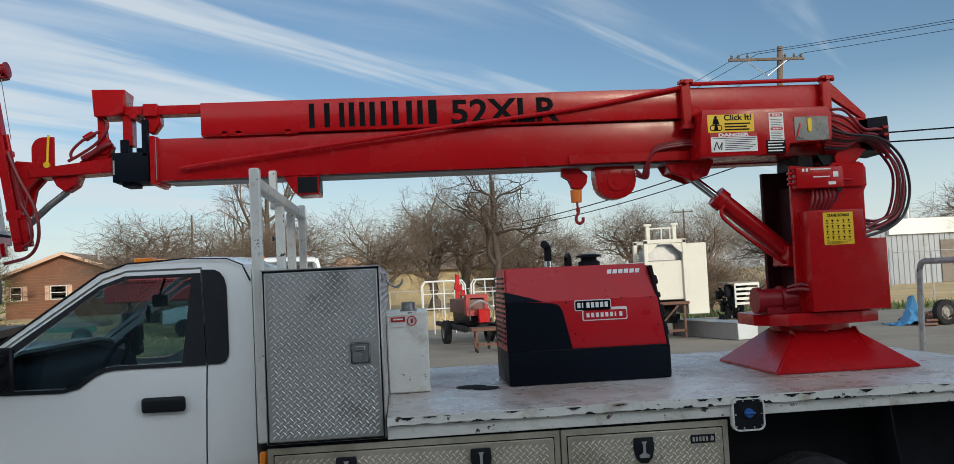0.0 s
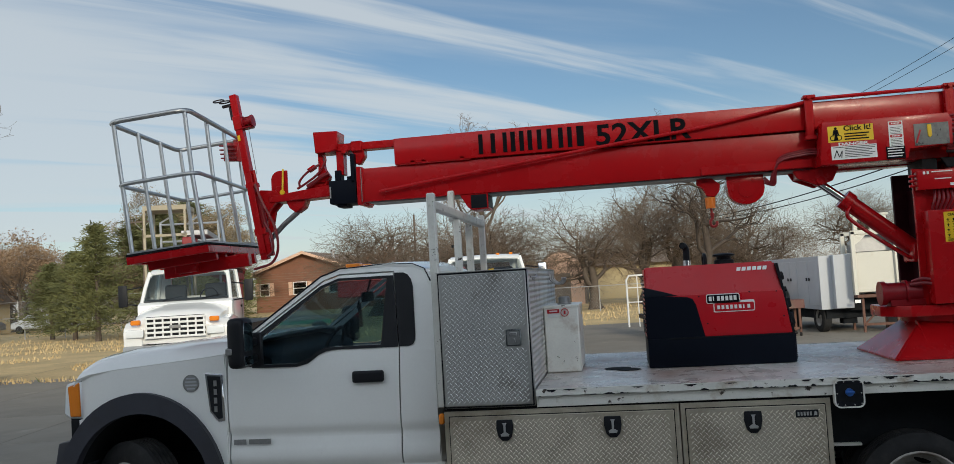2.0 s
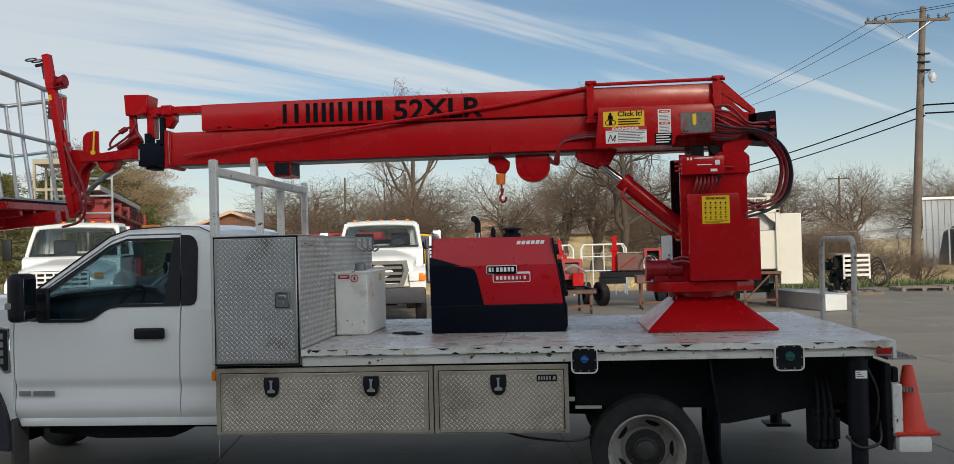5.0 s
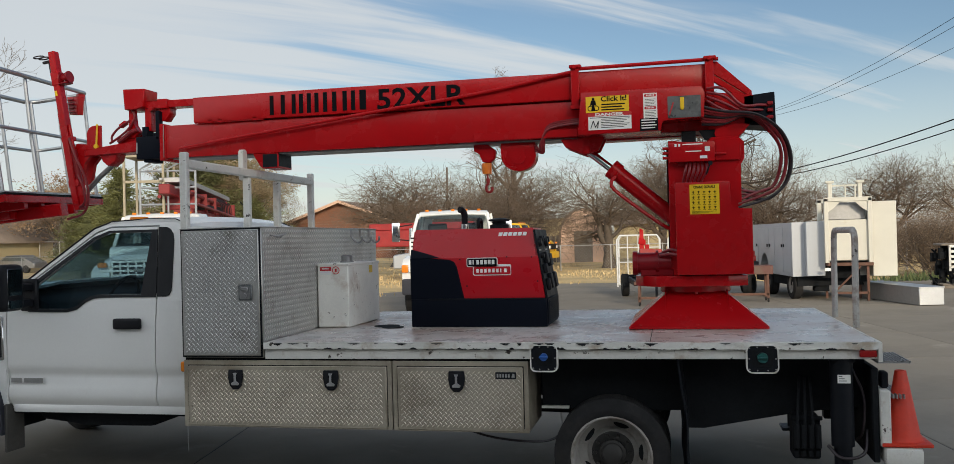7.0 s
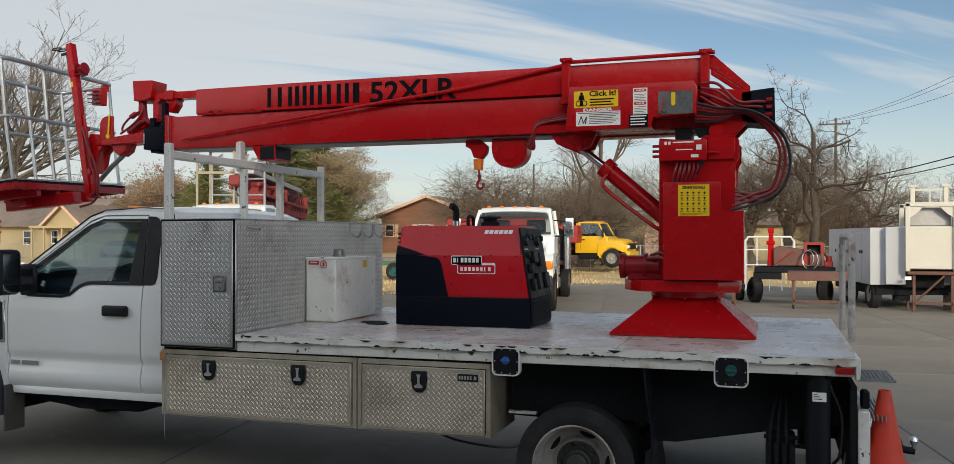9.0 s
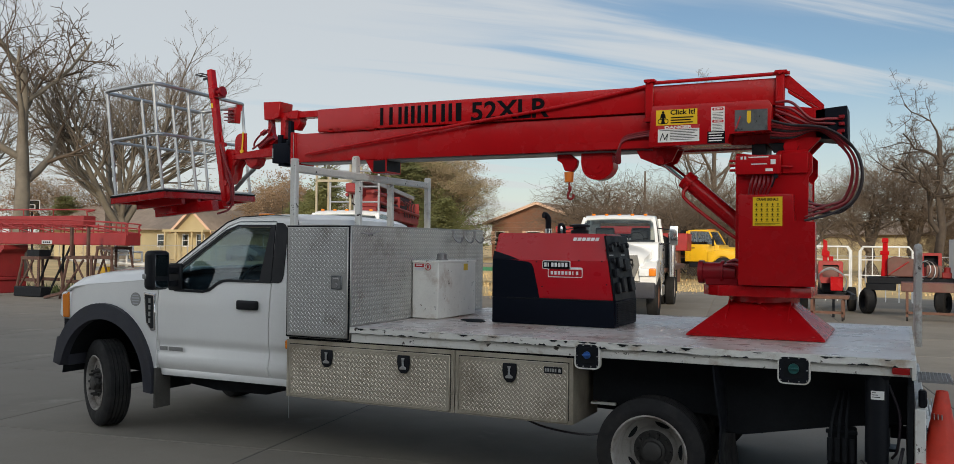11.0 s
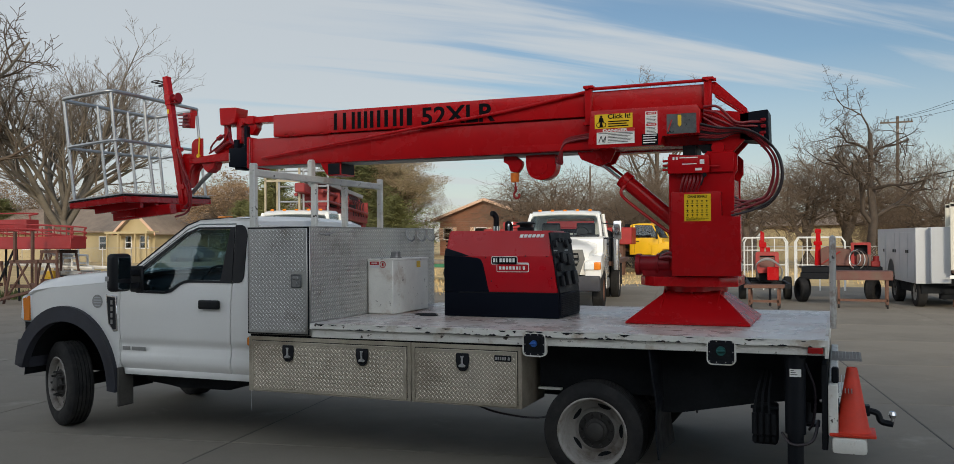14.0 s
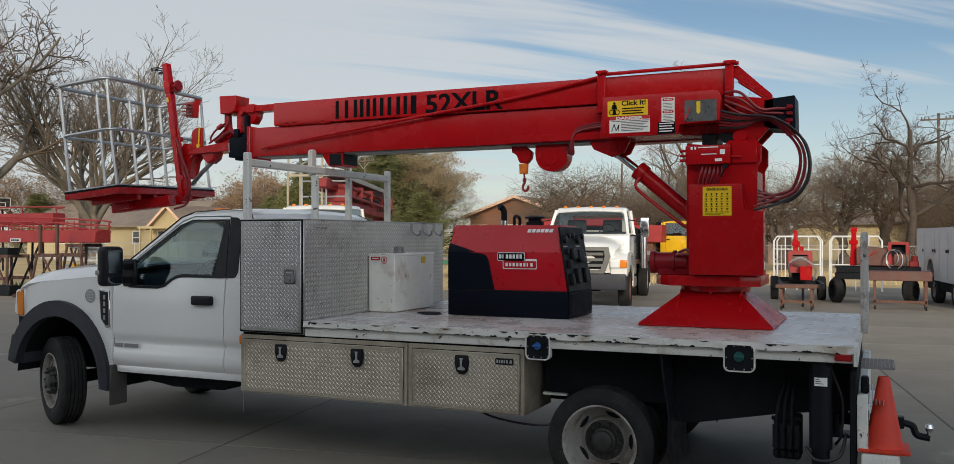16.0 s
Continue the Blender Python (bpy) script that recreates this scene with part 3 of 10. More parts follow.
# roundel on the near fender
bm = B()
cyl(bm, (-2.512, YC - HW - 0.004, 1.205), (-2.512, YC - HW + 0.002, 1.205), 0.062, seg=28)
sticker = part("fender_sticker", bm, STEEL, truck, "round blue and grey fender sticker")
bm = B()
for k, w in enumerate((0.035, 0.043, 0.043, 0.03)):
    box(bm, -2.512 - w, -2.512 + w, YC - HW - 0.006, YC - HW - 0.004, 1.235 - k * 0.024, 1.245 - k * 0.024)
part("sticker_bars", bm, TRAILERPAINT, sticker)

# roof, windscreen, back wall
rows = []
for x, z, hw in ((-1.56, 1.905, 0.905), (-1.42, 1.950, 0.902), (-1.25, 1.962, 0.90), (-1.10, 1.966, 0.90), (-0.89, 1.956, 0.902), (-0.80, 1.916, 0.91), (-0.755, 1.81, 0.93)):
    rows.append([(x - 0.10 * (1 - f * f) * (1 if x < -1.4 else 0), YC + f * hw, z + 0.030 * (1 - abs(f) ** 2.2)) for f in [k / 8 - 1 for k in range(17)]])
part("roof", thicken(grid(B(), rows), 0.02), WHITECAR, truck, "white cab roof")
for s in (-1, 1):
    bm = B()
    tube(bm, [(x, side_y(z, s) + s * 0.001, z) for x, z in ((-2.16, 1.478), (-1.86, 1.692), (-1.56, 1.906), (-1.42, 1.951), (-1.10, 1.966), (-0.89, 1.956), (-0.805, 1.918), (-0.762, 1.83))], 0.0065, 6)
    part("roof_moulding", bm, PLASTIC, truck, "black roof ditch moulding")
for f in (-0.62, -0.31, 0, 0.31, 0.62):
    bm = B()
    box(bm, -1.47, -1.36, YC + f * 0.9 - 0.05, YC + f * 0.9 + 0.05, 1.965, 1.995, 0.012, 2)
    part("roof_marker_lamp", bm, AMBER, truck, "amber roof marker lamp")
rows = [[(x - 0.16 * (1 - f * f), YC + f * hw, z) for f in [k / 6 - 1 for k in range(13)]] for x, z, hw in ((-2.12, 1.485, 0.985), (-1.84, 1.70, 0.94), (-1.57, 1.900, 0.895))]
part("windscreen", grid(B(), rows), GLASS, truck, "dark windscreen").visible_shadow = False
bm = B()
panel(bm, [(YC - 1.0, 0.55), (YC - 1.0, 1.36), (YC - 0.91, 1.90), (YC + 0.91, 1.90), (YC + 1.0, 1.36), (YC + 1.0, 0.55)],
      [rounded(YC - 0.70, YC + 0.70, 1.38, 1.865, 0.06)], lambda a, b, h: (-0.757 + 0.02 * (1.8 - b) - h, a, b), 0.03)
part("cab_back", bm, WHITECAR, truck, "white cab back wall")
bm = B()
box(bm, -0.770, -0.764, YC - 0.71, YC + 0.71, 1.37, 1.875)
part("rear_window", bm, GLASS, truck, "rear cab window").visible_shadow = False
bm = B()
box(bm, -2.25, -0.74, YC - 0.96, YC + 0.96, 0.52, 0.60)
part("cab_floor", bm, BLACKFRAME, truck)
bm = B()
prism(bm, [(-2.25, 0.6), (-2.25, 1.44), (-2.05, 1.40), (-1.92, 1.36), (-1.90, 1.20), (-2.0, 0.9), (-2.0, 0.6)], "y", YC - 0.95, YC + 0.95, 0.02)
part("dashboard", bm, SEATMAT, truck, "dark dashboard")
bm = B()
ring = [Vector((-1.66, YC - 0.44, 1.35)) + 0.19 * (math.cos(a) * Vector((0, 1, 0)) + math.sin(a) * Vector((0.42, 0, 0.91))) for a in [2 * math.pi * k / 24 for k in range(24)]]
tube(bm, ring, 0.014, 6, closed=True)
cyl(bm, (-1.66, YC - 0.44, 1.35), (-1.92, YC - 0.44, 1.24), 0.03, seg=8)
box(bm, -1.69, -1.65, YC - 0.61, YC - 0.27, 1.32, 1.37, 0.01)
part("steering_wheel", bm, PLASTIC, truck, "black steering wheel")
for y in (YC - 0.45, YC + 0.45):
    bm = B()
    box(bm, -1.05, -0.86, y - 0.26, y + 0.26, 0.95, 1.58, 0.05, 3, Matrix.Translation((0, 0, 0)))
    box(bm, -1.55, -0.95, y - 0.27, y + 0.27, 0.85, 1.02, 0.05, 3)
    box(bm, -0.98, -0.87, y - 0.13, y + 0.13, 1.60, 1.80, 0.04, 3)
    part("seat", bm, SEATMAT, truck, "grey cloth cab seat")
bm = B()
box(bm, -1.50, -1.47, YC - 0.14, YC + 0.14, 1.70, 1.78, 0.012, 2)
cyl(bm, (-1.485, YC, 1.78), (-1.44, YC, 1.92), 0.008, seg=6)
part("rear_view_mirror", bm, PLASTIC, truck)
bm = B()
prism(bm, [(-1.56, 1.60), (-1.545, 1.66), (-1.56, 1.72), (-1.575, 1.66)], "y", YC - 0.02, YC + 0.02, 0.004)
part("hanging_air_freshener", bm, BLACK, truck)

# bonnet and wings
rows = []
for x, ze, zc in ((-3.475, 1.22, 1.27), (-3.45, 1.265, 1.36), (-3.36, 1.297, 1.415), (-3.10, 1.326, 1.455), (-2.70, 1.358, 1.482), (-2.40, 1.384, 1.497), (-2.20, 1.405, 1.50), (-2.08, 1.43, 1.50)):
    row = []
    for f in (-1, -0.985, -0.95, -0.88, -0.78, -0.62, -0.4, -0.2, 0, 0.2, 0.4, 0.62, 0.78, 0.88, 0.95, 0.985, 1):
        a = abs(f)
        k = max(0.0, min(1.0, (1 - a) / 0.30))
        z = ze + (zc - ze) * (1 - (1 - k) ** 2.4) - (0.012 if 0.70 < a < 0.80 else 0)
        row.append((x + 0.05 * a * a * (1 if x < -3.3 else 0), YC + f * HW, z))
    rows.append(row)
part("bonnet", thicken(grid(B(), rows), 0.02), WHITECAR, truck, "white bonnet")
AX, AZ, R_W = -2.905, 0.402, 0.402


def arch(rx, rz, a0, a1, n=20, cz=0.42):
    return [(AX + rx * math.cos(radians(a0 + (a1 - a0) * k / n)), cz + rz * math.sin(radians(a0 + (a1 - a0) * k / n))) for k in range(n + 1)]


for s in (-1, 1):
    y = YC + s * HW
    bm = B()
    outer = [(-2.255, 0.60), (-2.255, 1.395), (-2.40, 1.379), (-2.70, 1.353), (-3.10, 1.321), (-3.37, 1.292), (-3.375, 0.98), (-3.46, 0.96), (-3.47, 0.80), (-3.44, 0.70)]
    outer += arch(0.56, 0.60, 158, 12)
    panel(bm, outer, [], lambda a, b, h: (a, y - s * h - s * 0.10 * max(0, (-3.2 - a)) ** 1.2 * 2, b), 0.03)
    part("front_wing", bm, WHITECAR, truck, "white front wing")
    bm = B()
    ring = arch(0.645, 0.735, 168, -4, 26) + arch(0.540, 0.590, -4, 168, 26)
    prism(bm, ring, "y", y - s * 0.04, y + s * 0.045, 0.012, seg=2)
    part("wheel_arch_flare", bm, FLARE, truck, "dark grey plastic wheel arch flare")
    bm = B()
    rows = [[(a, y - s * d, b) for a, b in arch(0.55, 0.59, 175, -5, 20)] for d in (0.0, 0.55)]
    grid(bm, rows)
    part("wheel_well", bm, BLACKFRAME, truck)
    bm = B()
    prism(bm, [(-3.50, 1.235), (-3.375, 1.262), (-3.365, 0.985), (-3.47, 0.985), (-3.52, 1.02)], "y", y - s * 0.26, y - s * 0.012, 0.015)
    lamp = part("headlamp", bm, LENS, truck, "clear headlamp with amber side")
    bm = B()
    prism(bm, [(-3.475, 1.215), (-3.385, 1.245), (-3.378, 1.00), (-3.46, 1.00)], "y", y - s * 0.02, y - s * 0.002, 0.006)
    part("side_marker", bm, AMBER, lamp, "amber side marker")
    bm = B()
    box(bm, -2.265, -2.240, y - s * 0.17, y + s * 0.02, 0.24, 0.60, 0.006)
    part("front_mud_flap", bm, FLAP, truck, "worn grey mud flap")
    # towing mirror
    bm = B()
    box(bm, -2.09, -1.97, y + s * 0.12, y + s * 0.33, 1.315, 1.655, 0.052, 4)
    mir = part("door_mirror", bm, PLASTIC, truck, "large black towing mirror")
    bm = B()
    box(bm, -1.971, -1.968, y + s * 0.16, y + s * 0.30, 1.43, 1.62, 0.001)
    box(bm, -1.971, -1.968, y + s * 0.16, y + s * 0.30, 1.335, 1.395, 0.001)
    # Mirror colour lowered to stand in for the dim things it would reflect.
    part("mirror_glass", bm, mat("dark_mirror_glass", (0.42, 0.45, 0.47), 0.04, metal=1.0, vary=0.0, rough_vary=0.0), mir)
    bm = B()
    box(bm, -2.07, -2.00, y - s * 0.02, y + s * 0.16, 1.33, 1.39, 0.012)
    box(bm, -2.07, -2.00, y - s * 0.02, y + s * 0.16, 1.45, 1.51, 0.012)
    box(bm, -2.12, -1.97, y - s * 0.03, y + s * 0.01, 1.30, 1.54, 0.012)
    part("mirror_arm", bm, PLASTIC, mir)
    bm = B()
    box(bm, -2.10, -2.085, y + s * 0.17, y + s * 0.30, 1.42, 1.46, 0.006)
    box(bm, -2.093, -2.045, y + s * 0.29, y + s * 0.334, 1.41, 1.455, 0.006)
    part("mirror_lamp", bm, STEEL, mir)
bm = B()
prism(bm, [(-3.62, 0.60), (-3.58, 0.81), (-3.44, 0.83), (-3.40, 0.54), (-3.56, 0.53)], "y", YC - 1.0, YC + 1.0, 0.02, seg=2)
part("front_bumper", bm, FLARE, truck, "dark grey front bumper")
bm = B()
box(bm, -3.50, -3.42, YC - 0.78, YC + 0.78, 0.83, 1.22, 0.02, 2)
grille = part("grille", bm, PLASTIC, truck, "black front grille")
bm = B()
for z in (0.93, 1.03, 1.13):
    box(bm, -3.53, -3.49, YC - 0.76, YC + 0.76, z - 0.025, z + 0.025, 0.008)
part("grille_bars", bm, CHROME, grille)
bm = B()
box(bm, -3.47, -3.40, YC - 1.0, YC + 1.0, 0.80, 1.22)
box(bm, -3.40, -2.25, YC - 0.46, YC + 0.46, 0.45, 1.2)
part("engine_bay", bm, BLACKFRAME, truck)

# chassis
for s in (-1, 1):
    bm = B()
    box(bm, -3.4, 3.75, YC + s * 0.43 - 0.04, YC + s * 0.43 + 0.04, 0.62, 0.88, 0.01)
    part("frame_rail", bm, BLACKFRAME, truck, "black chassis rail")
    bm = B()
    box(bm, 0.9, 3.78, YC + s * 0.85 - 0.05, YC + s * 0.85 + 0.05, 0.86, 1.0, 0.01)
    part("sub_frame", bm, BLACKFRAME, truck)
bm = B()
cyl(bm, (2.262, YC - 0.95, 0.36), (2.262, YC + 0.95, 0.36), 0.075, seg=12)
lathe(bm, [(0.001, -0.2), (0.14, -0.14), (0.2, 0), (0.14, 0.14), (0.001, 0.2)], (2.262, YC, 0.36), (1, 0, 0), 14)
cyl(bm, (-3.005, YC - 0.8, 0.40), (-3.005, YC + 0.8, 0.40), 0.06, seg=10)
cyl(bm, (-2.0, YC, 0.55), (2.1, YC, 0.45), 0.05, seg=10)
part("axles", bm, BLACKFRAME, truck)
bm = B()
cyl(bm, (-2.1, YC + 0.35, 0.42), (-1.0, YC + 0.35, 0.42), 0.05, seg=10)
cyl(bm, (-1.75, YC - 0.25, 0.50), (-1.35, YC - 0.25, 0.50), 0.12, seg=14)
box(bm, -2.0, -1.45, YC - 0.3, YC + 0.3, 0.36, 0.6, 0.03)
box(bm, -0.6, 0.75, YC - 0.28, YC + 0.55, 0.54, 0.66, 0.03)
part("transmission", bm, BLACKFRAME, truck)
# dark skirts below the deck behind the rear wheel
bm = B()
prism(bm, [(1.80, 0.97), (3.81, 0.985), (3.80, 0.66), (3.42, 0.615), (2.84, 0.505), (2.70, 0.505), (2.70, 0.62), (1.80, 0.62)], "y", YC - 0.93, YC - 0.88, 0.004)
prism(bm, [(1.80, 0.97), (3.81, 0.985), (3.80, 0.66), (3.42, 0.615), (2.84, 0.505), (2.70, 0.505), (2.70, 0.62), (1.80, 0.62)], "y", YC + 0.88, YC + 0.93, 0.004)
box(bm, 2.74, 3.78, YC - 0.87, YC + 0.87, 0.62, 0.98, 0.01)
part("rear_skirt", bm, BLACKFRAME, truck, "black steel skirt under the deck")
bm = B()
rows = []
for z, dx in ((0.985, 0), (0.80, 0.01), (0.60, 0.03), (0.40, 0.02), (0.22, 0.04)):
    rows.append([(2.70 + dx + 0.015 * math.sin(5 * k + 4 * z), YC - 1.20 + 0.155 * k, z) for k in range(5)])
part("rear_mud_flap", thicken(grid(B(), rows), 0.012), BLACK, truck, "black rubber mud flap behind the rear wheel")
rows2 = [[(p[0], 2 * YC - p[1], p[2]) for p in r] for r in rows]
part("rear_mud_flap", thicken(grid(B(), rows2), 0.012), RUBBER, truck)

# outrigger legs at the tail
for s in (-1, 1):
    y0 = YC + s * 1.13
    bm = B()
    cyl(bm, (3.6375, y0, 0.46), (3.6375, y0, 1.0), 0.066, seg=24)
    box(bm, 3.565, 3.71, y0 - 0.06, y0 + 0.07, 0.96, 1.03, 0.01)
    leg = part("outrigger_leg", bm, BLACK, truck, "black outrigger leg housing")
    bm = B()
    cyl(bm, (3.6375, y0, 0.10), (3.6375, y0, 0.48), 0.052, seg=20)
    box(bm, 3.53, 3.745, y0 - 0.11, y0 + 0.11, 0.08, 0.105, 0.006)
    part("outrigger_foot", bm, BLACK, leg)
    bm = B()
    plate_y(bm, 3.606, 3.678, 0.842, 0.892, y0 - 0.0605, 0.006)
    lab = part("leg_label", bm, STICKW, leg, "small white label")
    bm = B()
    for k in range(3):
        plate_y(bm, 3.612, 3.632 + 0.012 * k, 0.880 - 0.013 * k, 0.884 - 0.013 * k, y0 - 0.0665, 0.001)
    part("label_bars", bm, STICKB, lab)
# gearbox, tank and rails under the cab
bm = B()
box(bm, -2.15, -0.75, YC - 0.46, YC - 0.36, 0.50, 0.60, 0.01)
box(bm, -2.15, -0.75, YC + 0.36, YC + 0.46, 0.50, 0.60, 0.01)
prism(bm, [(-2.1, 0.52), (-0.98, 0.52), (-1.02, 0.47), (-1.15, 0.42), (-1.7, 0.42), (-2.1, 0.46)], "y", YC - 0.86, YC - 0.5, 0.02)
prism(bm, [(-2.1, 0.52), (-1.0, 0.53), (-1.1, 0.50), (-1.5, 0.42), (-2.1, 0.42)], "y", YC - 0.3, YC + 0.6, 0.02)
part("cab_underbody", bm, BLACKFRAME, truck, "black underbody")
# valve block and its pipes ahead of the near leg
bm = B()
box(bm, 3.36, 3.52, YC - 1.08, YC - 0.90, 0.36, 0.62, 0.012)
for k in range(4):
    cyl(bm, (3.375 + 0.042 * k, YC - 1.13, 0.58), (3.375 + 0.042 * k, YC - 1.13, 0.44), 0.016, seg=8)
    box(bm, 3.36 + 0.042 * k, 3.388 + 0.042 * k, YC - 1.11, YC - 1.07, 0.38, 0.42, 0.004)
box(bm, 3.35, 3.53, YC - 1.10, YC - 1.08, 0.60, 0.625, 0.004)
part("valve_block", bm, BLACKFRAME, truck, "black hydraulic valve block")
for k in range(3):
    bm = B()
    tube(bm, smooth_path([(3.38 + 0.045 * k, YC - 1.13, 0.58), (3.39 + 0.04 * k, YC - 1.10, 0.70), (3.42 + 0.03 * k, YC - 0.96, 0.84)]), 0.009, 6)
    part("hydraulic_hose", bm, BLACKFRAME, truck)
for pts, r in (([(3.70, YC - 1.1, 0.92), (3.76, YC - 1.13, 0.75), (3.75, YC - 1.13, 0.55), (3.72, YC - 1.08, 0.48)], 0.009),
               ([(3.55, YC - 1.14, 0.46), (3.62, YC - 1.20, 0.40), (3.74, YC - 1.2, 0.43), (3.78, YC - 1.1, 0.55)], 0.010),
               ([(1.2, YC - 0.95, 0.50), (1.5, YC - 1.05, 0.44), (1.85, YC - 1.0, 0.42), (2.0, YC - 0.9, 0.55)], 0.008)):
    bm = B()
    tube(bm, smooth_path(pts), r, 6)
    part("hydraulic_hose", bm, DARKHOSE, truck)
bm = B()
box(bm, 1.80, 1.98, YC - 0.98, YC - 0.94, 0.625, 0.64)
part("pale_bracket", bm, WHITEOLD, truck)

# wheels


def tyre(bm, c, ax, R, w):
    prof = [(0.245, -w * 0.46), (0.26, -w * 0.5), (0.30, -w * 0.53), (R - 0.06, -w * 0.52), (R - 0.018, -w * 0.46), (R - 0.004, -w * 0.40)]
    n = 5
    for k in range(n):
        a = -w * 0.40 + w * 0.80 * k / n
        b = -w * 0.40 + w * 0.80 * (k + 1) / n
        prof += [(R, a + 0.004), (R, b - 0.008), (R - 0.012, b - 0.006), (R - 0.012, b - 0.001)] if k < n - 1 else [(R, a + 0.004), (R, b)]
    prof += [(R - 0.018, w * 0.46), (R - 0.06, w * 0.52), (0.30, w * 0.53), (0.26, w * 0.5), (0.245, w * 0.46)]
    lathe(bm, prof, c, ax, 48)
    return bm


def wheel(c, ax, deep, hub_out, parent, name, R):
    """ax points outwards; deep: how far the disc lies inside the outer rim edge."""
    c, ax = Vector(c), Vector(ax).normalized()
    hold = part(name, tyre(B(), c, ax, R, 0.215), RUBBER, parent, "worn black truck tyre")
    bm = B()
    lathe(bm, [(0.252, 0.108), (0.258, 0.112), (0.248, 0.116), (0.236, 0.104), (0.228, 0.06), (0.222, 0.112 - deep), (0.165, 0.108 - deep), (0.145, 0.125 - deep), (0.135, 0.128 - deep)], c, ax, 40)
    rim = part("rim", bm, RIM, hold, "dusty pale steel rim")
    u, v = ring_basis(ax)
    for k in range(5):
        a = 2 * math.pi * (k + 0.5) / 5
        d = math.cos(a) * u + math.sin(a) * v
        e = -math.sin(a) * u + math.cos(a) * v
        o = c + ax * (0.1100 - deep) + d * 0.187
        bm = B()
        ring = [bm.verts.new(o + 0.024 * math.cos(t) * d + 0.054 * math.sin(t) * e) for t in [2 * math.pi * q / 12 for q in range(12)]]
        bm.faces.new(ring)
        part("hand_hole", bm, BLACKFRAME, rim)
    for k in range(10):
        a = 2 * math.pi * k / 10
        d = math.cos(a) * u + math.sin(a) * v
        o = c + ax * (0.13 - deep) + d * 0.112
        bm = B()
        cyl(bm, o, o + ax * (0.03 if deep > 0.1 else 0.055), 0.014, 0.011, 6)
        part("lug_nut", bm, HUBMAT, rim)
    bm = B()
    lathe(bm, [(0.136, 0.127 - deep), (0.13, 0.131 - deep), (0.085, 0.131 - deep)], c, ax, 30)
    part("hub_face", bm, HUBMAT, rim)
    bm = B()
    lathe(bm, [(0.085, 0.128 - deep), (0.085, 0.15 - deep), (0.07, 0.16 - deep), (0.065, 0.13 - deep + hub_out), (0.05, 0.14 - deep + hub_out), (0.0, 0.14 - deep + hub_out)], c, ax, 20)
    part("hub", bm, HUBMAT, rim)
    return hold


STEER = radians(24.5)
REAR_R = 0.365
for s in (-1, 1):
    ax = Vector((-math.sin(STEER), s * math.cos(STEER), 0)) if s < 0 else Vector((math.sin(STEER), math.cos(STEER), 0))
    wheel((-3.005, YC + s * 0.90, AZ), ax, 0.05, 0.05, truck, "front_wheel", R_W)
    wheel((2.262, YC + s * 1.055, REAR_R - 0.006), (0, s, 0), 0.150, 0.05, truck, "rear_wheel", REAR_R)
    part("inner_rear_wheel", tyre(B(), (2.262, YC + s * 0.79, REAR_R - 0.006), (0, s, 0), REAR_R, 0.215), RUBBER, truck)

# the deck
DY0, DY1, DZ = 4.55, 7.05, 1.09
DX0, DX1 = -0.045, 3.835
deck = None
cuts = [DX0, 1.30, 2.52, DX1]
for a, b in zip(cuts, cuts[1:]):
    bm = B()
    box(bm, a + 0.002, b - 0.002, DY0 + 0.004, DY1 - 0.004, DZ - 0.008, DZ, 0.002)
    p = part("deck_plate", bm, DECKMAT, truck, "worn white-painted tread plate deck")
    deck = deck or p
    tread("tread_pattern", p, (a + 0.01, DY0 + 0.02, DZ), (1, 0, 0), (0, 1, 0), (0, 0, 1), b - a - 0.02, DY1 - DY0 - 0.04, DECKTOP, 0.034, high=0.0012)
rng_ = random.Random(4)
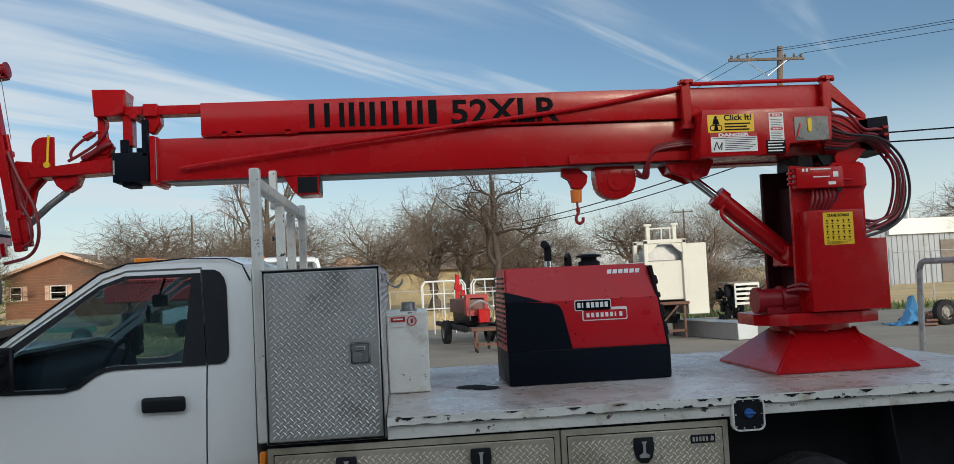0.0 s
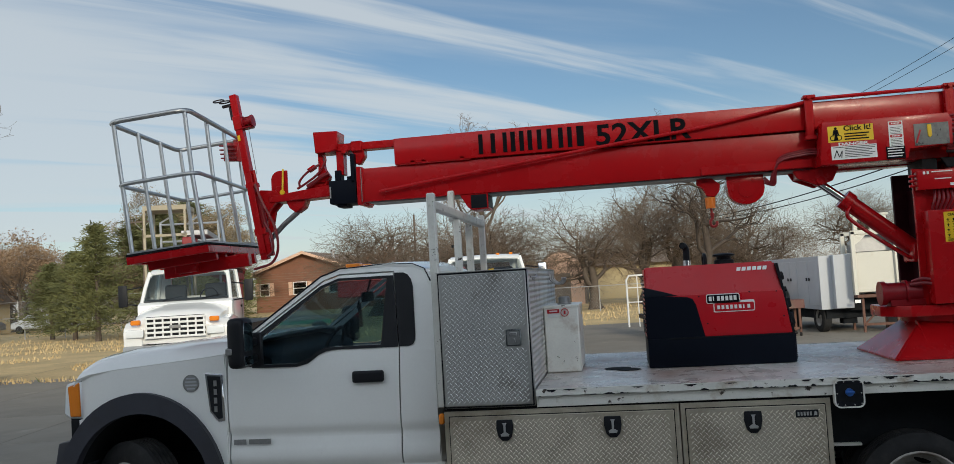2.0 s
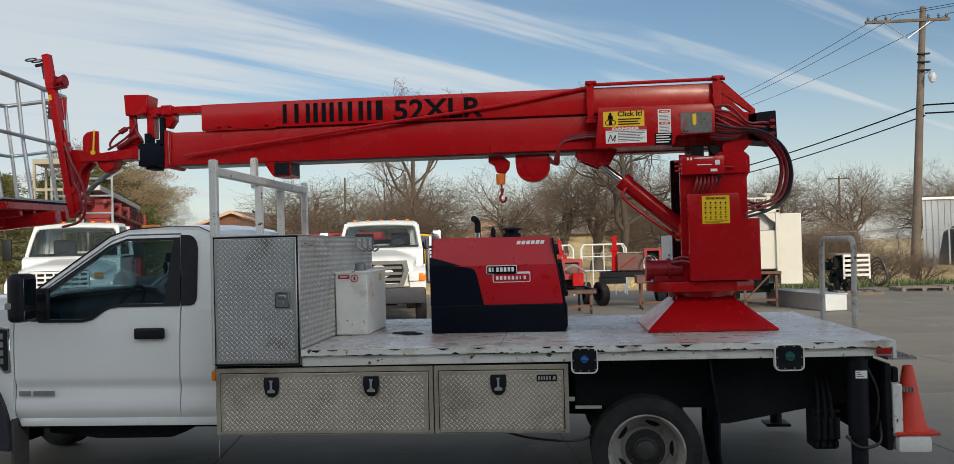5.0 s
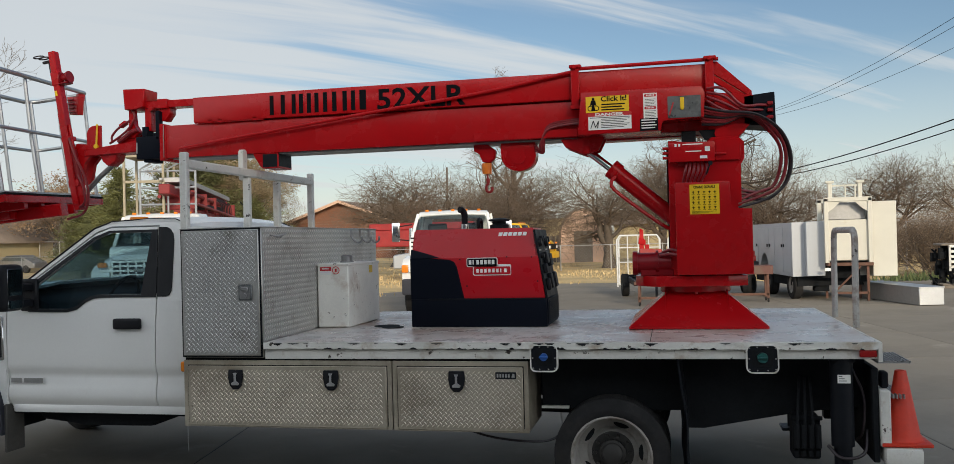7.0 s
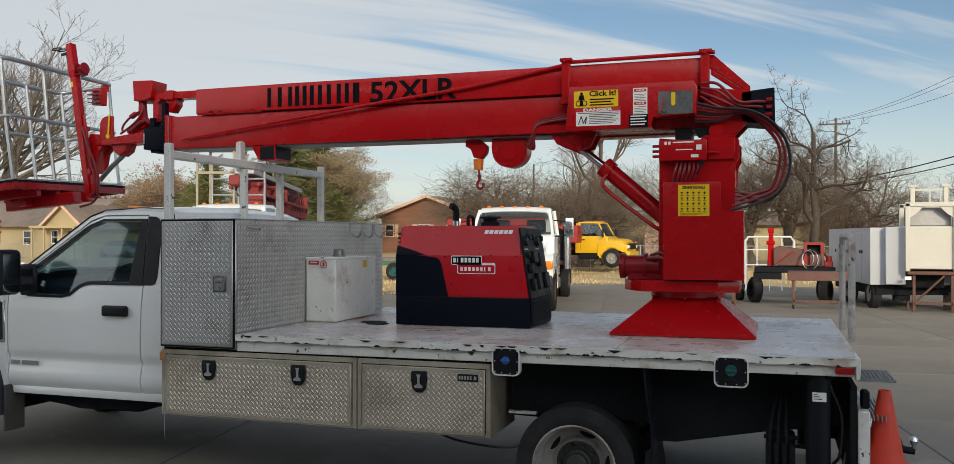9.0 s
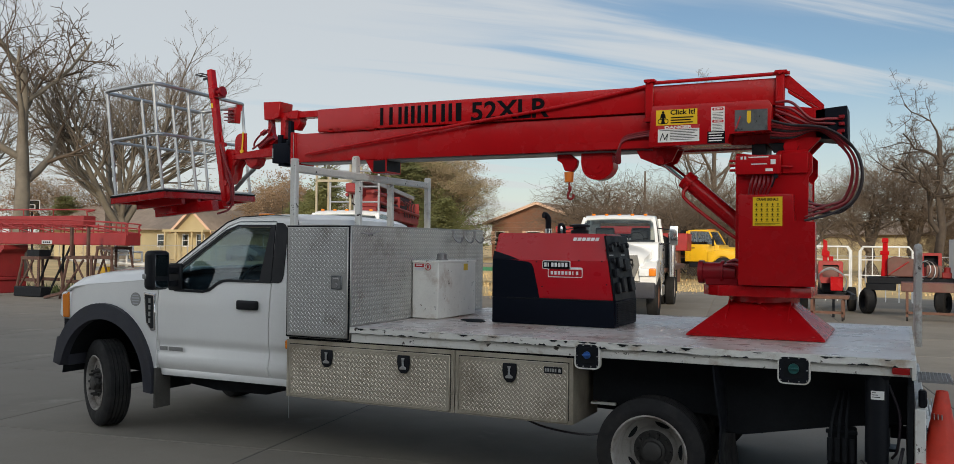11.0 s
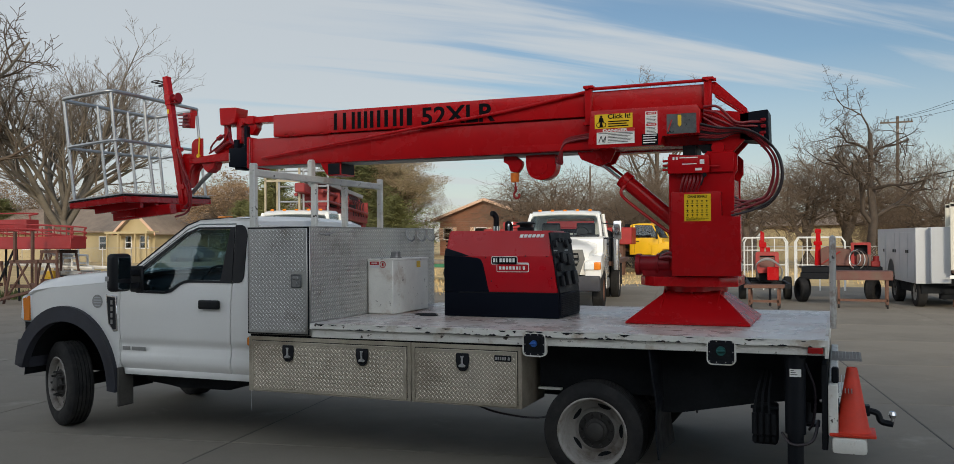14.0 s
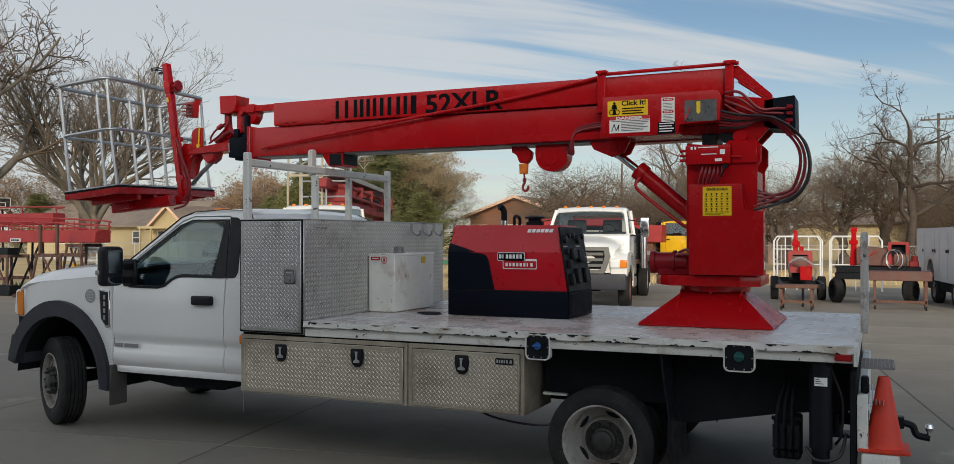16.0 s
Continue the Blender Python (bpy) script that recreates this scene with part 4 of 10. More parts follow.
for y, s in ((DY0, -1), (DY1, 1)):
    bm = B()
    pts = []
    n = 60
    top, low = [], []
    for k in range(n + 1):
        x = DX0 + (DX1 - DX0) * k / n
        top.append((x, y + s * rng_.uniform(-0.002, 0.003), DZ + 0.002 + rng_.uniform(-0.003, 0.001)))
        low.append((x, y + s * rng_.uniform(0.0, 0.004), DZ - 0.042 + rng_.uniform(-0.004, 0.004)))
    back_t = [(p[0], y - s * 0.012, p[2]) for p in top]
    back_l = [(p[0], y - s * 0.012, p[2]) for p in low]
    grid(bm, [back_l, low, top, back_t])
    lip = part("deck_edge", bm, WHITEOLD, truck, "chipped white deck edge")
    vs, fs = [], []
    x = DX0
    while x < DX1 - 0.1:
        w = rng_.uniform(0.012, 0.09)
        n = max(3, int(w / 0.007))
        hmax = rng_.choice((0.004, 0.006, 0.009, 0.013, 0.018))
        up = rng_.random() < 0.42
        for k in range(n + 1):
            h = hmax * math.sin(math.pi * (k + 0.3) / (n + 0.6)) * rng_.uniform(0.5, 1.2)
            z = DZ - 0.004 if up else DZ - 0.045
            vs += [(x + w * k / n, y + s * 0.0055, z), (x + w * k / n, y + s * 0.0055, z + (-h if up else h))]
            if k:
                i = len(vs)
                fs.append((i - 4, i - 2, i - 1, i - 3))
        x += w + (rng_.uniform(-0.01, 0.02) if rng_.random() < 0.75 else rng_.uniform(0.02, 0.12))
    raw("edge_wear", vs, fs, BLACKFRAME, lip, "dark bare patches along the edge", kind="stuff")
    bm = B()
    yy = y - s * 0.022
    prism(bm, [(DX0, DZ - 0.045), (DX1, DZ - 0.045), (DX1, DZ - 0.10), (DX0, DZ - 0.115)], "y", yy, yy - s * 0.03, 0.003)
    part("deck_channel", bm, WHITEOLD, truck, "white side channel with rust")
bm = B()
box(bm, DX1 - 0.012, DX1 + 0.012, DY0, DY1, DZ - 0.115, DZ + 0.002, 0.003)
part("tail_channel", bm, WHITEOLD, truck, "chipped white tail channel")
bm = B()
for k in range(9):
    x = 0.1 + k * 0.45
    box(bm, x, x + 0.05, DY0 + 0.06, DY1 - 0.06, DZ - 0.085, DZ - 0.010)
part("cross_members", bm, BLACKFRAME, truck)
bm = B()
box(bm, 3.72, 3.815, DY0 - 0.006, DY0 + 0.0, 1.005, 1.045, 0.006)
part("side_marker", bm, REDLENS, truck, "red side marker lamp")
# holes with cable in the deck beside the welder
bm = B()
cyl(bm, (0.48, 5.62, DZ + 0.0035), (0.48, 5.62, DZ + 0.005), 0.10, seg=20)
cyl(bm, (0.56, 5.52, DZ + 0.0035), (0.56, 5.52, DZ + 0.006), 0.085, seg=20)
part("deck_hole", bm, BLACKFRAME, truck)
# recessed light boxes below the deck edge
for x, cap in ((1.863, BLUE), (3.178, GREEN)):
    hw = 0.088 if cap is BLUE else 0.094
    bm = B()
    panel(bm, rounded(x - hw, x + hw, 0.905, 1.075, 0.035), [rounded(x - hw + 0.008, x + hw - 0.008, 0.913, 1.070, 0.030)], lambda a, b, h: (a, DY0 - 0.010 + h, b), 0.05)
    socket = part("socket_frame", bm, WHITEOLD, truck, "white-rimmed black socket box")
    bm = B()
    prism(bm, rounded(x - hw + 0.007, x + hw - 0.007, 0.912, 1.071, 0.03), "y", DY0 - 0.004, DY0 + 0.03, 0.003)
    part("socket_plate", bm, BLACK, socket)
    bm = B()
    cyl(bm, (x, DY0 + 0.006, 1.0), (x, DY0 - 0.022, 1.0), 0.024 if cap is BLUE else 0.031, seg=20)
    box(bm, x - 0.028, x + 0.028, DY0 - 0.034, DY0 - 0.02, 0.995, 1.006, 0.002)
    part("socket_cap", bm, cap, socket, "blue cap" if cap is BLUE else "green cap")
    for fx, pz in ((-1, 0.93), (-0.4, 0.923), (0.4, 0.923), (1, 0.93), (-1, 1.057), (1, 1.057), (-0.4, 1.063), (0.4, 1.063), (-1.02, 0.993), (1.02, 0.993)):
        bm = B()
        px = x + fx * (hw - 0.019)
        cyl(bm, (px, DY0 + 0.002, pz), (px, DY0 - 0.008, pz), 0.0042, seg=6)
        part("screw", bm, GALV, socket)
    bm = B()
    prism(bm, rounded(x - hw + 0.032, x + hw - 0.032, 0.940, 1.050, 0.02), "y", DY0 - 0.0055, DY0 + 0.0, 0.002)
    part("socket_recess", bm, BLACKFRAME, socket)

# tail step, bumper and hitch
bm = B()
box(bm, 3.86, 4.07, 4.60, 7.0, 0.36, 0.465, 0.025, 2)
box(bm, 3.84, 3.90, 4.62, 6.98, 0.465, 0.80, 0.008)
part("tail_bumper", bm, WHITEOLD, truck, "chipped white tail bumper step")
# Added black plate that covers the -x face of the white panel.
bm = B()
box(bm, 3.80, 3.837, 4.635, 6.96, 0.37, 0.93, 0.006)
part("tail_cross_plate", bm, BLACKFRAME, truck, "black plate added over the inner bumper face")
bm = B()
for k in range(9):
    box(bm, 3.86 + 0.022 * k, 3.863 + 0.022 * k, 4.75, 5.15, 0.940, 0.958)
for k in range(8):
    box(bm, 3.86, 4.045, 4.75 + 0.055 * k, 4.753 + 0.055 * k, 0.942, 0.957)
for k in range(8):
    box(bm, 3.84 + 0.02 * k, 3.845 + 0.02 * k, 4.65, 5.3, 0.745, 0.77)
part("grating_step", bm, GALV, truck, "grey grating step")
for z in (0.60, 0.80):
    bm = B()
    box(bm, 3.86, 3.905, 4.69, 4.77, z, z + 0.10, 0.01)
    part("step_mount", bm, BLACK, truck)
bm = B()
box(bm, 3.7, 4.12, YC - 0.04, YC + 0.04, 0.40, 0.48, 0.006)
tube(bm, smooth_path([(4.10, YC, 0.44), (4.17, YC, 0.42), (4.20, YC, 0.36), (4.28, YC, 0.345)]), 0.024, 8)
hitch = part("hitch_bar", bm, BLACK, truck, "black hitch bar")
bm = B()
cyl(bm, (4.275, YC, 0.35), (4.275, YC, 0.40), 0.014, seg=10)
lathe(bm, [(0.0, -0.03), (0.02, -0.024), (0.029, 0), (0.02, 0.024), (0.0, 0.03)], (4.275, YC, 0.415), (0, 0, 1), 16)
part("hitch_ball", bm, CHROME, hitch, "chrome tow ball")

# hoop rail at the tail
bm = B()
path = [(3.87, 5.41, 1.09), (3.87, 5.39, 1.55)] + [(3.87, 5.45 + 0.07 * -math.cos(radians(a)), 1.66 + 0.09 * math.sin(radians(a))) for a in (0, 30, 60, 90)] + [(3.87, 6.10 + 0.07 * math.sin(radians(a)), 1.66 + 0.09 * math.cos(radians(a))) for a in (0, 30, 60, 90)] + [(3.87, 6.18, 1.5), (3.87, 6.20, 1.09)]
tube(bm, path, 0.022, 8)
tagged(part("tail_rail", bm, TAILRAIL), "white chipped pipe hoop rail at the deck's tail", "handrail")

# rack behind the cab
rack = thing("headache_rack", (-0.69, YC, 1.87), "white painted square-tube rack standing behind the cab", "rack")
for y, z in ((4.69, 2.42), (5.635, 2.30), (6.19, 2.30), (6.93, 2.42)):
    bm = B()
    box(bm, -0.716, -0.660, y - 0.027, y + 0.027, 0.98 if y < 5 or y > 6.5 else 1.0, z, 0.008)
    part("post", bm, WHITEOLD, rack)
for z in (2.34,):
    bm = B()
    box(bm, -0.72, -0.657, 4.69, 6.93, z - 0.032, z + 0.030, 0.008)
    part("top_rail", bm, WHITEOLD, rack)
bm = B()
prism(bm, rounded(5.60, 5.675, 2.28, 2.53, 0.03), "x", -0.745, -0.70, 0.005)
part("boom_rest_tab", bm, WHITEOLD, rack)
bm = B()
tube(bm, smooth_path([(-0.73, 5.60, 2.10), (-0.735, 5.64, 2.085), (-0.73, 5.68, 2.10)]), 0.006, 5)
part("tie_strap", bm, BLACK, rack)

# cross-body tool box
tb = thing("tread_plate_toolbox", (-0.35, YC, 0.985), "tall aluminium tread plate tool box across the deck", "tool box")
bm = B()
box(bm, -0.655, -0.05, 4.565, 6.95, 0.985, 1.872, 0.006)
body = part("body", bm, ALU, tb)
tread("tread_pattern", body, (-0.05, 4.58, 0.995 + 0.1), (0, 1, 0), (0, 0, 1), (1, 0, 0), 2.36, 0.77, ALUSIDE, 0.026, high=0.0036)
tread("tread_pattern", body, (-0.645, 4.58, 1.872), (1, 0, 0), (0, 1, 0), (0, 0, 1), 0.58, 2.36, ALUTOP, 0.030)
bm = B()
box(bm, -0.640, -0.064, 4.545, 4.566, 1.000, 1.858, 0.005)
d = part("door", bm, ALU, tb, "tread plate door")
tread("tread_pattern", d, (-0.63, 4.545, 1.008), (1, 0, 0), (0, 0, 1), (0, -1, 0), 0.56, 0.845, ALUTOP, 0.0245, skip=((0.40, 0.54, 0.36, 0.49),))
bm = B()
for a, b, c, e in ((-0.648, -0.640, 0.990, 1.868), (-0.064, -0.056, 0.990, 1.868)):
    box(bm, a, b, 4.552, 4.566, c, e)
for c in (0.990, 1.860):
    box(bm, -0.648, -0.056, 4.552, 4.566, c, c + 0.008)
part("door_seal", bm, BLACKFRAME, tb)
bm = B()
box(bm, -0.215, -0.115, 4.536, 4.545, 1.375, 1.485, 0.006)
latch = part("latch", bm, ANGLEPLATE, d, "steel paddle latch")
bm = B()
panel(bm, rounded(-0.205, -0.125, 1.385, 1.475, 0.012), [], lambda a, b, h: (a, 4.5355 - h, b), -0.002)
box(bm, -0.19, -0.14, 4.526, 4.537, 1.44, 1.465, 0.004)
cyl(bm, (-0.165, 4.537, 1.41), (-0.165, 4.527, 1.41), 0.014, seg=12)
part("paddle", bm, STEEL, latch)
bm = B()
box(bm, -0.66, -0.045, 4.56, 6.955, 1.868, 1.876, 0.003)
part("lid_edge", bm, ALU, tb)
# hooks on the box's side
for y in (6.28, 6.52, 6.74):
    bm = B()
    tube(bm, smooth_path([(-0.04, y, 1.86), (-0.035, y, 1.79), (0.02, y - 0.01, 1.75), (0.06, y - 0.03, 1.77), (0.07, y - 0.05, 1.80)]), 0.009, 6)
    box(bm, -0.05, -0.043, y - 0.02, y + 0.02, 1.80, 1.865, 0.002)
    part("coat_hook", bm, GALV, tb, "bent steel hook")
bm = B()
tube(bm, smooth_path([(-0.045, 4.70, 1.815), (-0.02, 4.74, 1.81), (-0.02, 4.82, 1.815), (-0.045, 4.86, 1.80)]), 0.006, 6)
tube(bm, smooth_path([(-0.045, 4.80, 1.80), (-0.02, 4.86, 1.82), (-0.03, 4.92, 1.83)]), 0.006, 6)
part("wire_clip", bm, GALV, tb)
bm = B()
tube(bm, smooth_path([(-0.045, 6.45, 1.36), (0.0, 6.48, 1.40), (0.02, 6.52, 1.34), (-0.03, 6.55, 1.26), (0.0, 6.50, 1.20)]), 0.008, 6)
part("cable_end", bm, DARKHOSE, tb)

# boxes below the deck


def underbody(x0, x1, handles, plate=False):
    ub = thing("underbody_toolbox", ((x0 + x1) / 2, 4.85, 0.51), "dull aluminium tread plate tool box under the deck", "tool box", "tool boxes under the deck")
    bm = B()
    box(bm, x0, x1, 4.585, 5.12, 0.512, 0.962, 0.005)
    part("body", bm, ALUDULL, ub)
    bm = B()
    panel(bm, [(x0, 0.512), (x1, 0.512), (x1, 0.966), (x0, 0.966)], [[(x0 + 0.028, 0.535), (x1 - 0.028, 0.535), (x1 - 0.028, 0.935), (x0 + 0.028, 0.935)]], lambda a, b, h: (a, 4.575 + h, b), 0.012)
    part("frame", bm, ALUDULL, ub)
    bm = B()
    box(bm, x0 + 0.028, x1 - 0.028, 4.578, 4.586, 0.535, 0.935)
    part("door_seal", bm, BLACKFRAME, ub)
    bm = B()
    box(bm, x0 + 0.034, x1 - 0.034, 4.566, 4.586, 0.520, 0.929, 0.004)
    d = part("door", bm, ALUDULL, ub, "tread plate door")
    skip = [(h - x0 - 0.044 - 0.055, h - x0 - 0.044 + 0.055, 0.24, 0.40) for h in handles]
    tread("tread_pattern", d, (x0 + 0.044, 4.566, 0.53), (1, 0, 0), (0, 0, 1), (0, -1, 0), x1 - x0 - 0.09, 0.39, ALUTOPDULL, 0.0245, skip, 0.0032)
    for h in handles:
        bm = B()
        prism(bm, [(h - 0.052, 0.905), (h + 0.052, 0.905), (h + 0.056, 0.85), (h + 0.044, 0.795), (h + 0.02, 0.77), (h - 0.02, 0.77), (h - 0.044, 0.795), (h - 0.056, 0.85)], "y", 4.553, 4.567, 0.008, seg=2)
        hd = part("handle_cup", bm, PLASTIC, d, "black handle cup")
        bm = B()
        prism(bm, [(h - 0.014, 0.884), (h + 0.014, 0.884), (h + 0.006, 0.868), (h + 0.006, 0.826), (h + 0.028, 0.813), (h + 0.024, 0.800), (h - 0.024, 0.800), (h - 0.028, 0.813), (h - 0.006, 0.826), (h - 0.006, 0.868)], "y", 4.545, 4.554, 0.001)
        part("handle", bm, GALV, hd, "grey T handle")
    if plate:
        bm = B()
        box(bm, x1 - 0.21, x1 - 0.075, 4.560, 4.567, 0.855, 0.900, 0.003)
        pl = part("name_plate", bm, PLASTIC, d, "small black maker's plate")
        bm = B()
        for k in range(5):
            box(bm, x1 - 0.20 + k * 0.018, x1 - 0.189 + k * 0.018, 4.558, 4.560, 0.866, 0.889)
        prism(bm, [(x1 - 0.105, 0.866), (x1 - 0.085, 0.866), (x1 - 0.085, 0.886), (x1 - 0.098, 0.892)], "y", 4.558, 4.560)
        part("plate_bars", bm, GALV, pl)
    return ub


underbody(-0.655, 0.848, (-0.26, 0.43))
underbody(0.856, 1.755, (1.29,), True)
bm = B()
box(bm, -0.70, -0.665, 4.60, 4.64, 0.88, 0.95, 0.008)
part("cab_marker", bm, AMBER, truck, "amber marker lamp")
bm = B()
tube(bm, [(-0.65, 4.60, 0.512), (-0.652, 4.60, 0.40), (-0.648, 4.60, 0.33)], 0.002, 4)
part("hanging_wire", bm, GALV, truck)
# Dark bar put where the shaded gap above the boxes is.
bm = B()
box(bm, -0.655, 1.755, 4.60, 4.66, 0.962, 0.983)
part("box_spacer", bm, BLACKFRAME, truck)

# ---- things on the deck ----
# white fuel tank
tank = thing("fuel_tank", (0.085, 5.86, DZ), "scuffed white steel fuel tank standing against the tool box", "fuel tank")
bm = B()
box(bm, -0.042, 0.215, 5.50, 6.23, DZ + 0.004, 1.585, 0.008)
part("body", bm, WHITETANK, tank)
bm = B()
box(bm, -0.047, 0.220, 5.495, 6.235, 1.572, 1.592, 0.004)
part("lid", bm, WHITETANK, tank)
bm = B()
lathe(bm, [(0.0, 0.06), (0.035, 0.06), (0.045, 0.052), (0.045, 0.012), (0.055, 0.01), (0.055, 0.0)], (0.10, 5.78, 1.592), (0, 0, 1), 20)
part("filler_cap", bm, STEEL, tank, "grey filler cap")
bm = B()
plate_y(bm, -0.015, 0.075, 1.535, 1.565, 5.495)
lab = part("warning_label", bm, STICKR, tank, "small red and white warning label")
bm = B()
plate_y(bm, -0.012, 0.072, 1.506, 1.533, 5.495)
part("label_sheet", bm, STICKW, tank)
bm = B()
plate_y(bm, 0.0, 0.060, 1.547, 1.556, 5.4925, 0.001)
part("label_bars", bm, STICKW, lab)
bm = B()
ring = [(0.115 + 0.028 * math.cos(a), 5.494, 1.538 + 0.028 * math.sin(a)) for a in [2 * math.pi * k / 20 for k in range(20)]]
tube(bm, ring, 0.003, 4, closed=True)
box(bm, 0.108, 0.122, 5.492, 5.495, 1.525, 1.552)
part("round_symbol", bm, STICKR, tank)
bm = B()
box(bm, 0.215, 0.2165, 5.98, 6.06, 1.50, 1.56)
part("yellow_label", bm, YELLOW, tank, "yellow label")

# engine-driven welder
wd = thing("engine_welder", (1.23, 5.83, DZ), "red and blue-black engine-driven welder on the deck", "welder")
Y0, Y1 = 5.515, 6.145
bm = B()
prism(bm, [(0.712, DZ + 0.004), (1.757, DZ + 0.004), (1.752, 1.305), (0.712, 1.305)], "y", Y0, Y1, 0.008, seg=2)
part("base", bm, NAVY, wd)
bm = B()
prism(bm, [(0.712, 1.305), (1.742, 1.305), (1.695, 1.617), (0.712, 1.617)], "y", Y0 + 0.012, Y1 - 0.012, 0.006, seg=2)
lo = [bm.verts.new(p) for p in ((0.713, Y0 + 0.014, 1.612), (1.694, Y0 + 0.014, 1.612), (1.694, Y1 - 0.014, 1.612), (0.713, Y1 - 0.014, 1.612))]
hi = [bm.verts.new(p) for p in ((0.722, Y0 + 0.095, 1.834), (1.660, Y0 + 0.095, 1.829), (1.660, Y1 - 0.095, 1.829), (0.722, Y1 - 0.095, 1.834))]
fs = [bm.faces.new(hi)] + [bm.faces.new((lo[i], lo[(i + 1) % 4], hi[(i + 1) % 4], hi[i])) for i in range(4)]
bmesh.ops.bevel(bm, geom=list({e for f in fs for e in f.edges if e.is_manifold}), offset=0.012, segments=2, affect="EDGES")
part("hood", bm, REDHOOD, wd, "red enamel hood")
bm = B()
prism(bm, [(0.709, 1.304), (1.128, 1.304), (1.075, 1.545), (1.055, 1.585), (1.02, 1.600), (0.90, 1.612), (0.709, 1.620)], "y", Y0 + 0.004, Y0 + 0.02, 0.004)
part("side_panel", bm, NAVY, wd, "blue-black side panel")
bm = B()
prism(bm, [(0.709, -0.004), (0.95, -0.004), (0.86, 0.028), (0.76, 0.058), (0.709, 0.072)], "y", -0.003, 0.006, 0.002, m=Matrix.Translation((0, Y0 + 0.0135, 1.618)) @ Matrix.Rotation(math.atan2(-0.081, 0.22), 4, "X"))
part("corner_panel", bm, NAVY, wd)
bm = B()
prism(bm, [(0.709, 1.304), (1.128, 1.304), (1.075, 1.545), (1.055, 1.585), (1.02, 1.600), (0.90, 1.612), (0.709, 1.620)], "y", Y1 - 0.02, Y1 - 0.004, 0.004)
part("side_panel", bm, NAVY, wd)
bm = B()
box(bm, 0.85, 1.75, Y0 - 0.004, Y0 + 0.006, 1.296, 1.308, 0.003)
part("seam", bm, BLACK, wd)
for x, z in ((1.10, 1.60), (1.46, 1.615), (1.65, 1.61), (1.69, 1.43), (1.15, 1.40)):
    bm = B()
    cyl(bm, (x, Y0 + 0.014, z), (x, Y0 + 0.008, z), 0.006, seg=8)
    part("screw", bm, BLACK, wd)
# louvres in the back end
bm = B()
for k in range(14):
    box(bm, 0.704, 0.712, Y0 + 0.06, Y1 - 0.06, 1.35 + k * 0.032, 1.362 + k * 0.032)
part("back_louvres", bm, BLACK, wd)
# control end
slope = Matrix.Translation((1.752, 0, 1.30)) @ Matrix.Rotation(-math.atan2(0.087, 0.52), 4, "Y")
bm = B()
box(bm, -0.006, 0.010, Y0 + 0.02, Y1 - 0.02, 0.0, 0.52, 0.004, m=slope)
ctl = part("control_panel", bm, BLACK, wd, "black control panel with dials and sockets")
for y, z, r in ((5.60, 0.42, 0.035), (5.70, 0.45, 0.022), (5.80, 0.45, 0.022), (5.92, 0.42, 0.040), (6.04, 0.44, 0.025), (5.60, 0.32, 0.022)):
    bm = B()
    cyl(bm, slope @ Vector((0.01, y, z)), slope @ Vector((0.035, y, z)), r, r * 0.85, 14)
    part("dial", bm, PLASTIC, ctl)
for y, z, w, h in ((5.62, 0.22, 0.09, 0.07), (5.75, 0.30, 0.12, 0.09), (5.92, 0.28, 0.14, 0.10), (5.62, 0.10, 0.06, 0.09), (5.78, 0.12, 0.10, 0.12), (6.0, 0.12, 0.12, 0.12)):
    bm = B()
    box(bm, 0.008, 0.040, y - w / 2, y + w / 2, z - h / 2, z + h / 2, 0.008, m=slope)
    part("socket_cover", bm, PLASTIC, ctl)
for y, z in ((5.60, 0.42), (5.92, 0.42), (5.75, 0.36), (6.04, 0.33), (5.85, 0.20)):
    bm = B()
    box(bm, 0.010, 0.013, y - 0.05, y + 0.05, z - 0.062, z - 0.052, m=slope)
    part("panel_print", bm, GALV, ctl)
bm = B()
box(bm, 1.752, 1.764, Y0 + 0.02, Y1 - 0.02, 1.11, 1.30, 0.004)
for k in range(11):
    box(bm, 1.762, 1.772, Y0 + 0.05, Y1 - 0.05, 1.125 + k * 0.015, 1.132 + k * 0.015)
part("front_louvres", bm, NAVY, wd)
# maker's emblem as plain shapes, and bars for the model name
bm = B()
prism(bm, rounded(1.152, 1.390, 1.543, 1.612, 0.012), "y", Y0 + 0.008, Y0 + 0.013)
prism(bm, rounded(1.200, 1.492, 1.478, 1.560, 0.012), "y", Y0 + 0.008, Y0 + 0.013)
em = part("emblem", bm, STICKW, wd, "white-outlined black and red maker's emblem")
bm = B()
prism(bm, rounded(1.158, 1.384, 1.549, 1.606, 0.009), "y", Y0 + 0.0055, Y0 + 0.009)
part("emblem_top", bm, STICKB, em)
bm = B()
prism(bm, rounded(1.207, 1.486, 1.485, 1.543, 0.009), "y", Y0 + 0.0055, Y0 + 0.009)
part("emblem_base", bm, REDHOOD, em)
for k in range(7):
    bm = B()
    box(bm, 1.170 + 0.0295 * k, 1.190 + 0.0295 * k - (0.012 if k == 1 else 0), Y0 + 0.003, Y0 + 0.006, 1.562, 1.595)
    part("emblem_bar", bm, STICKW, em)
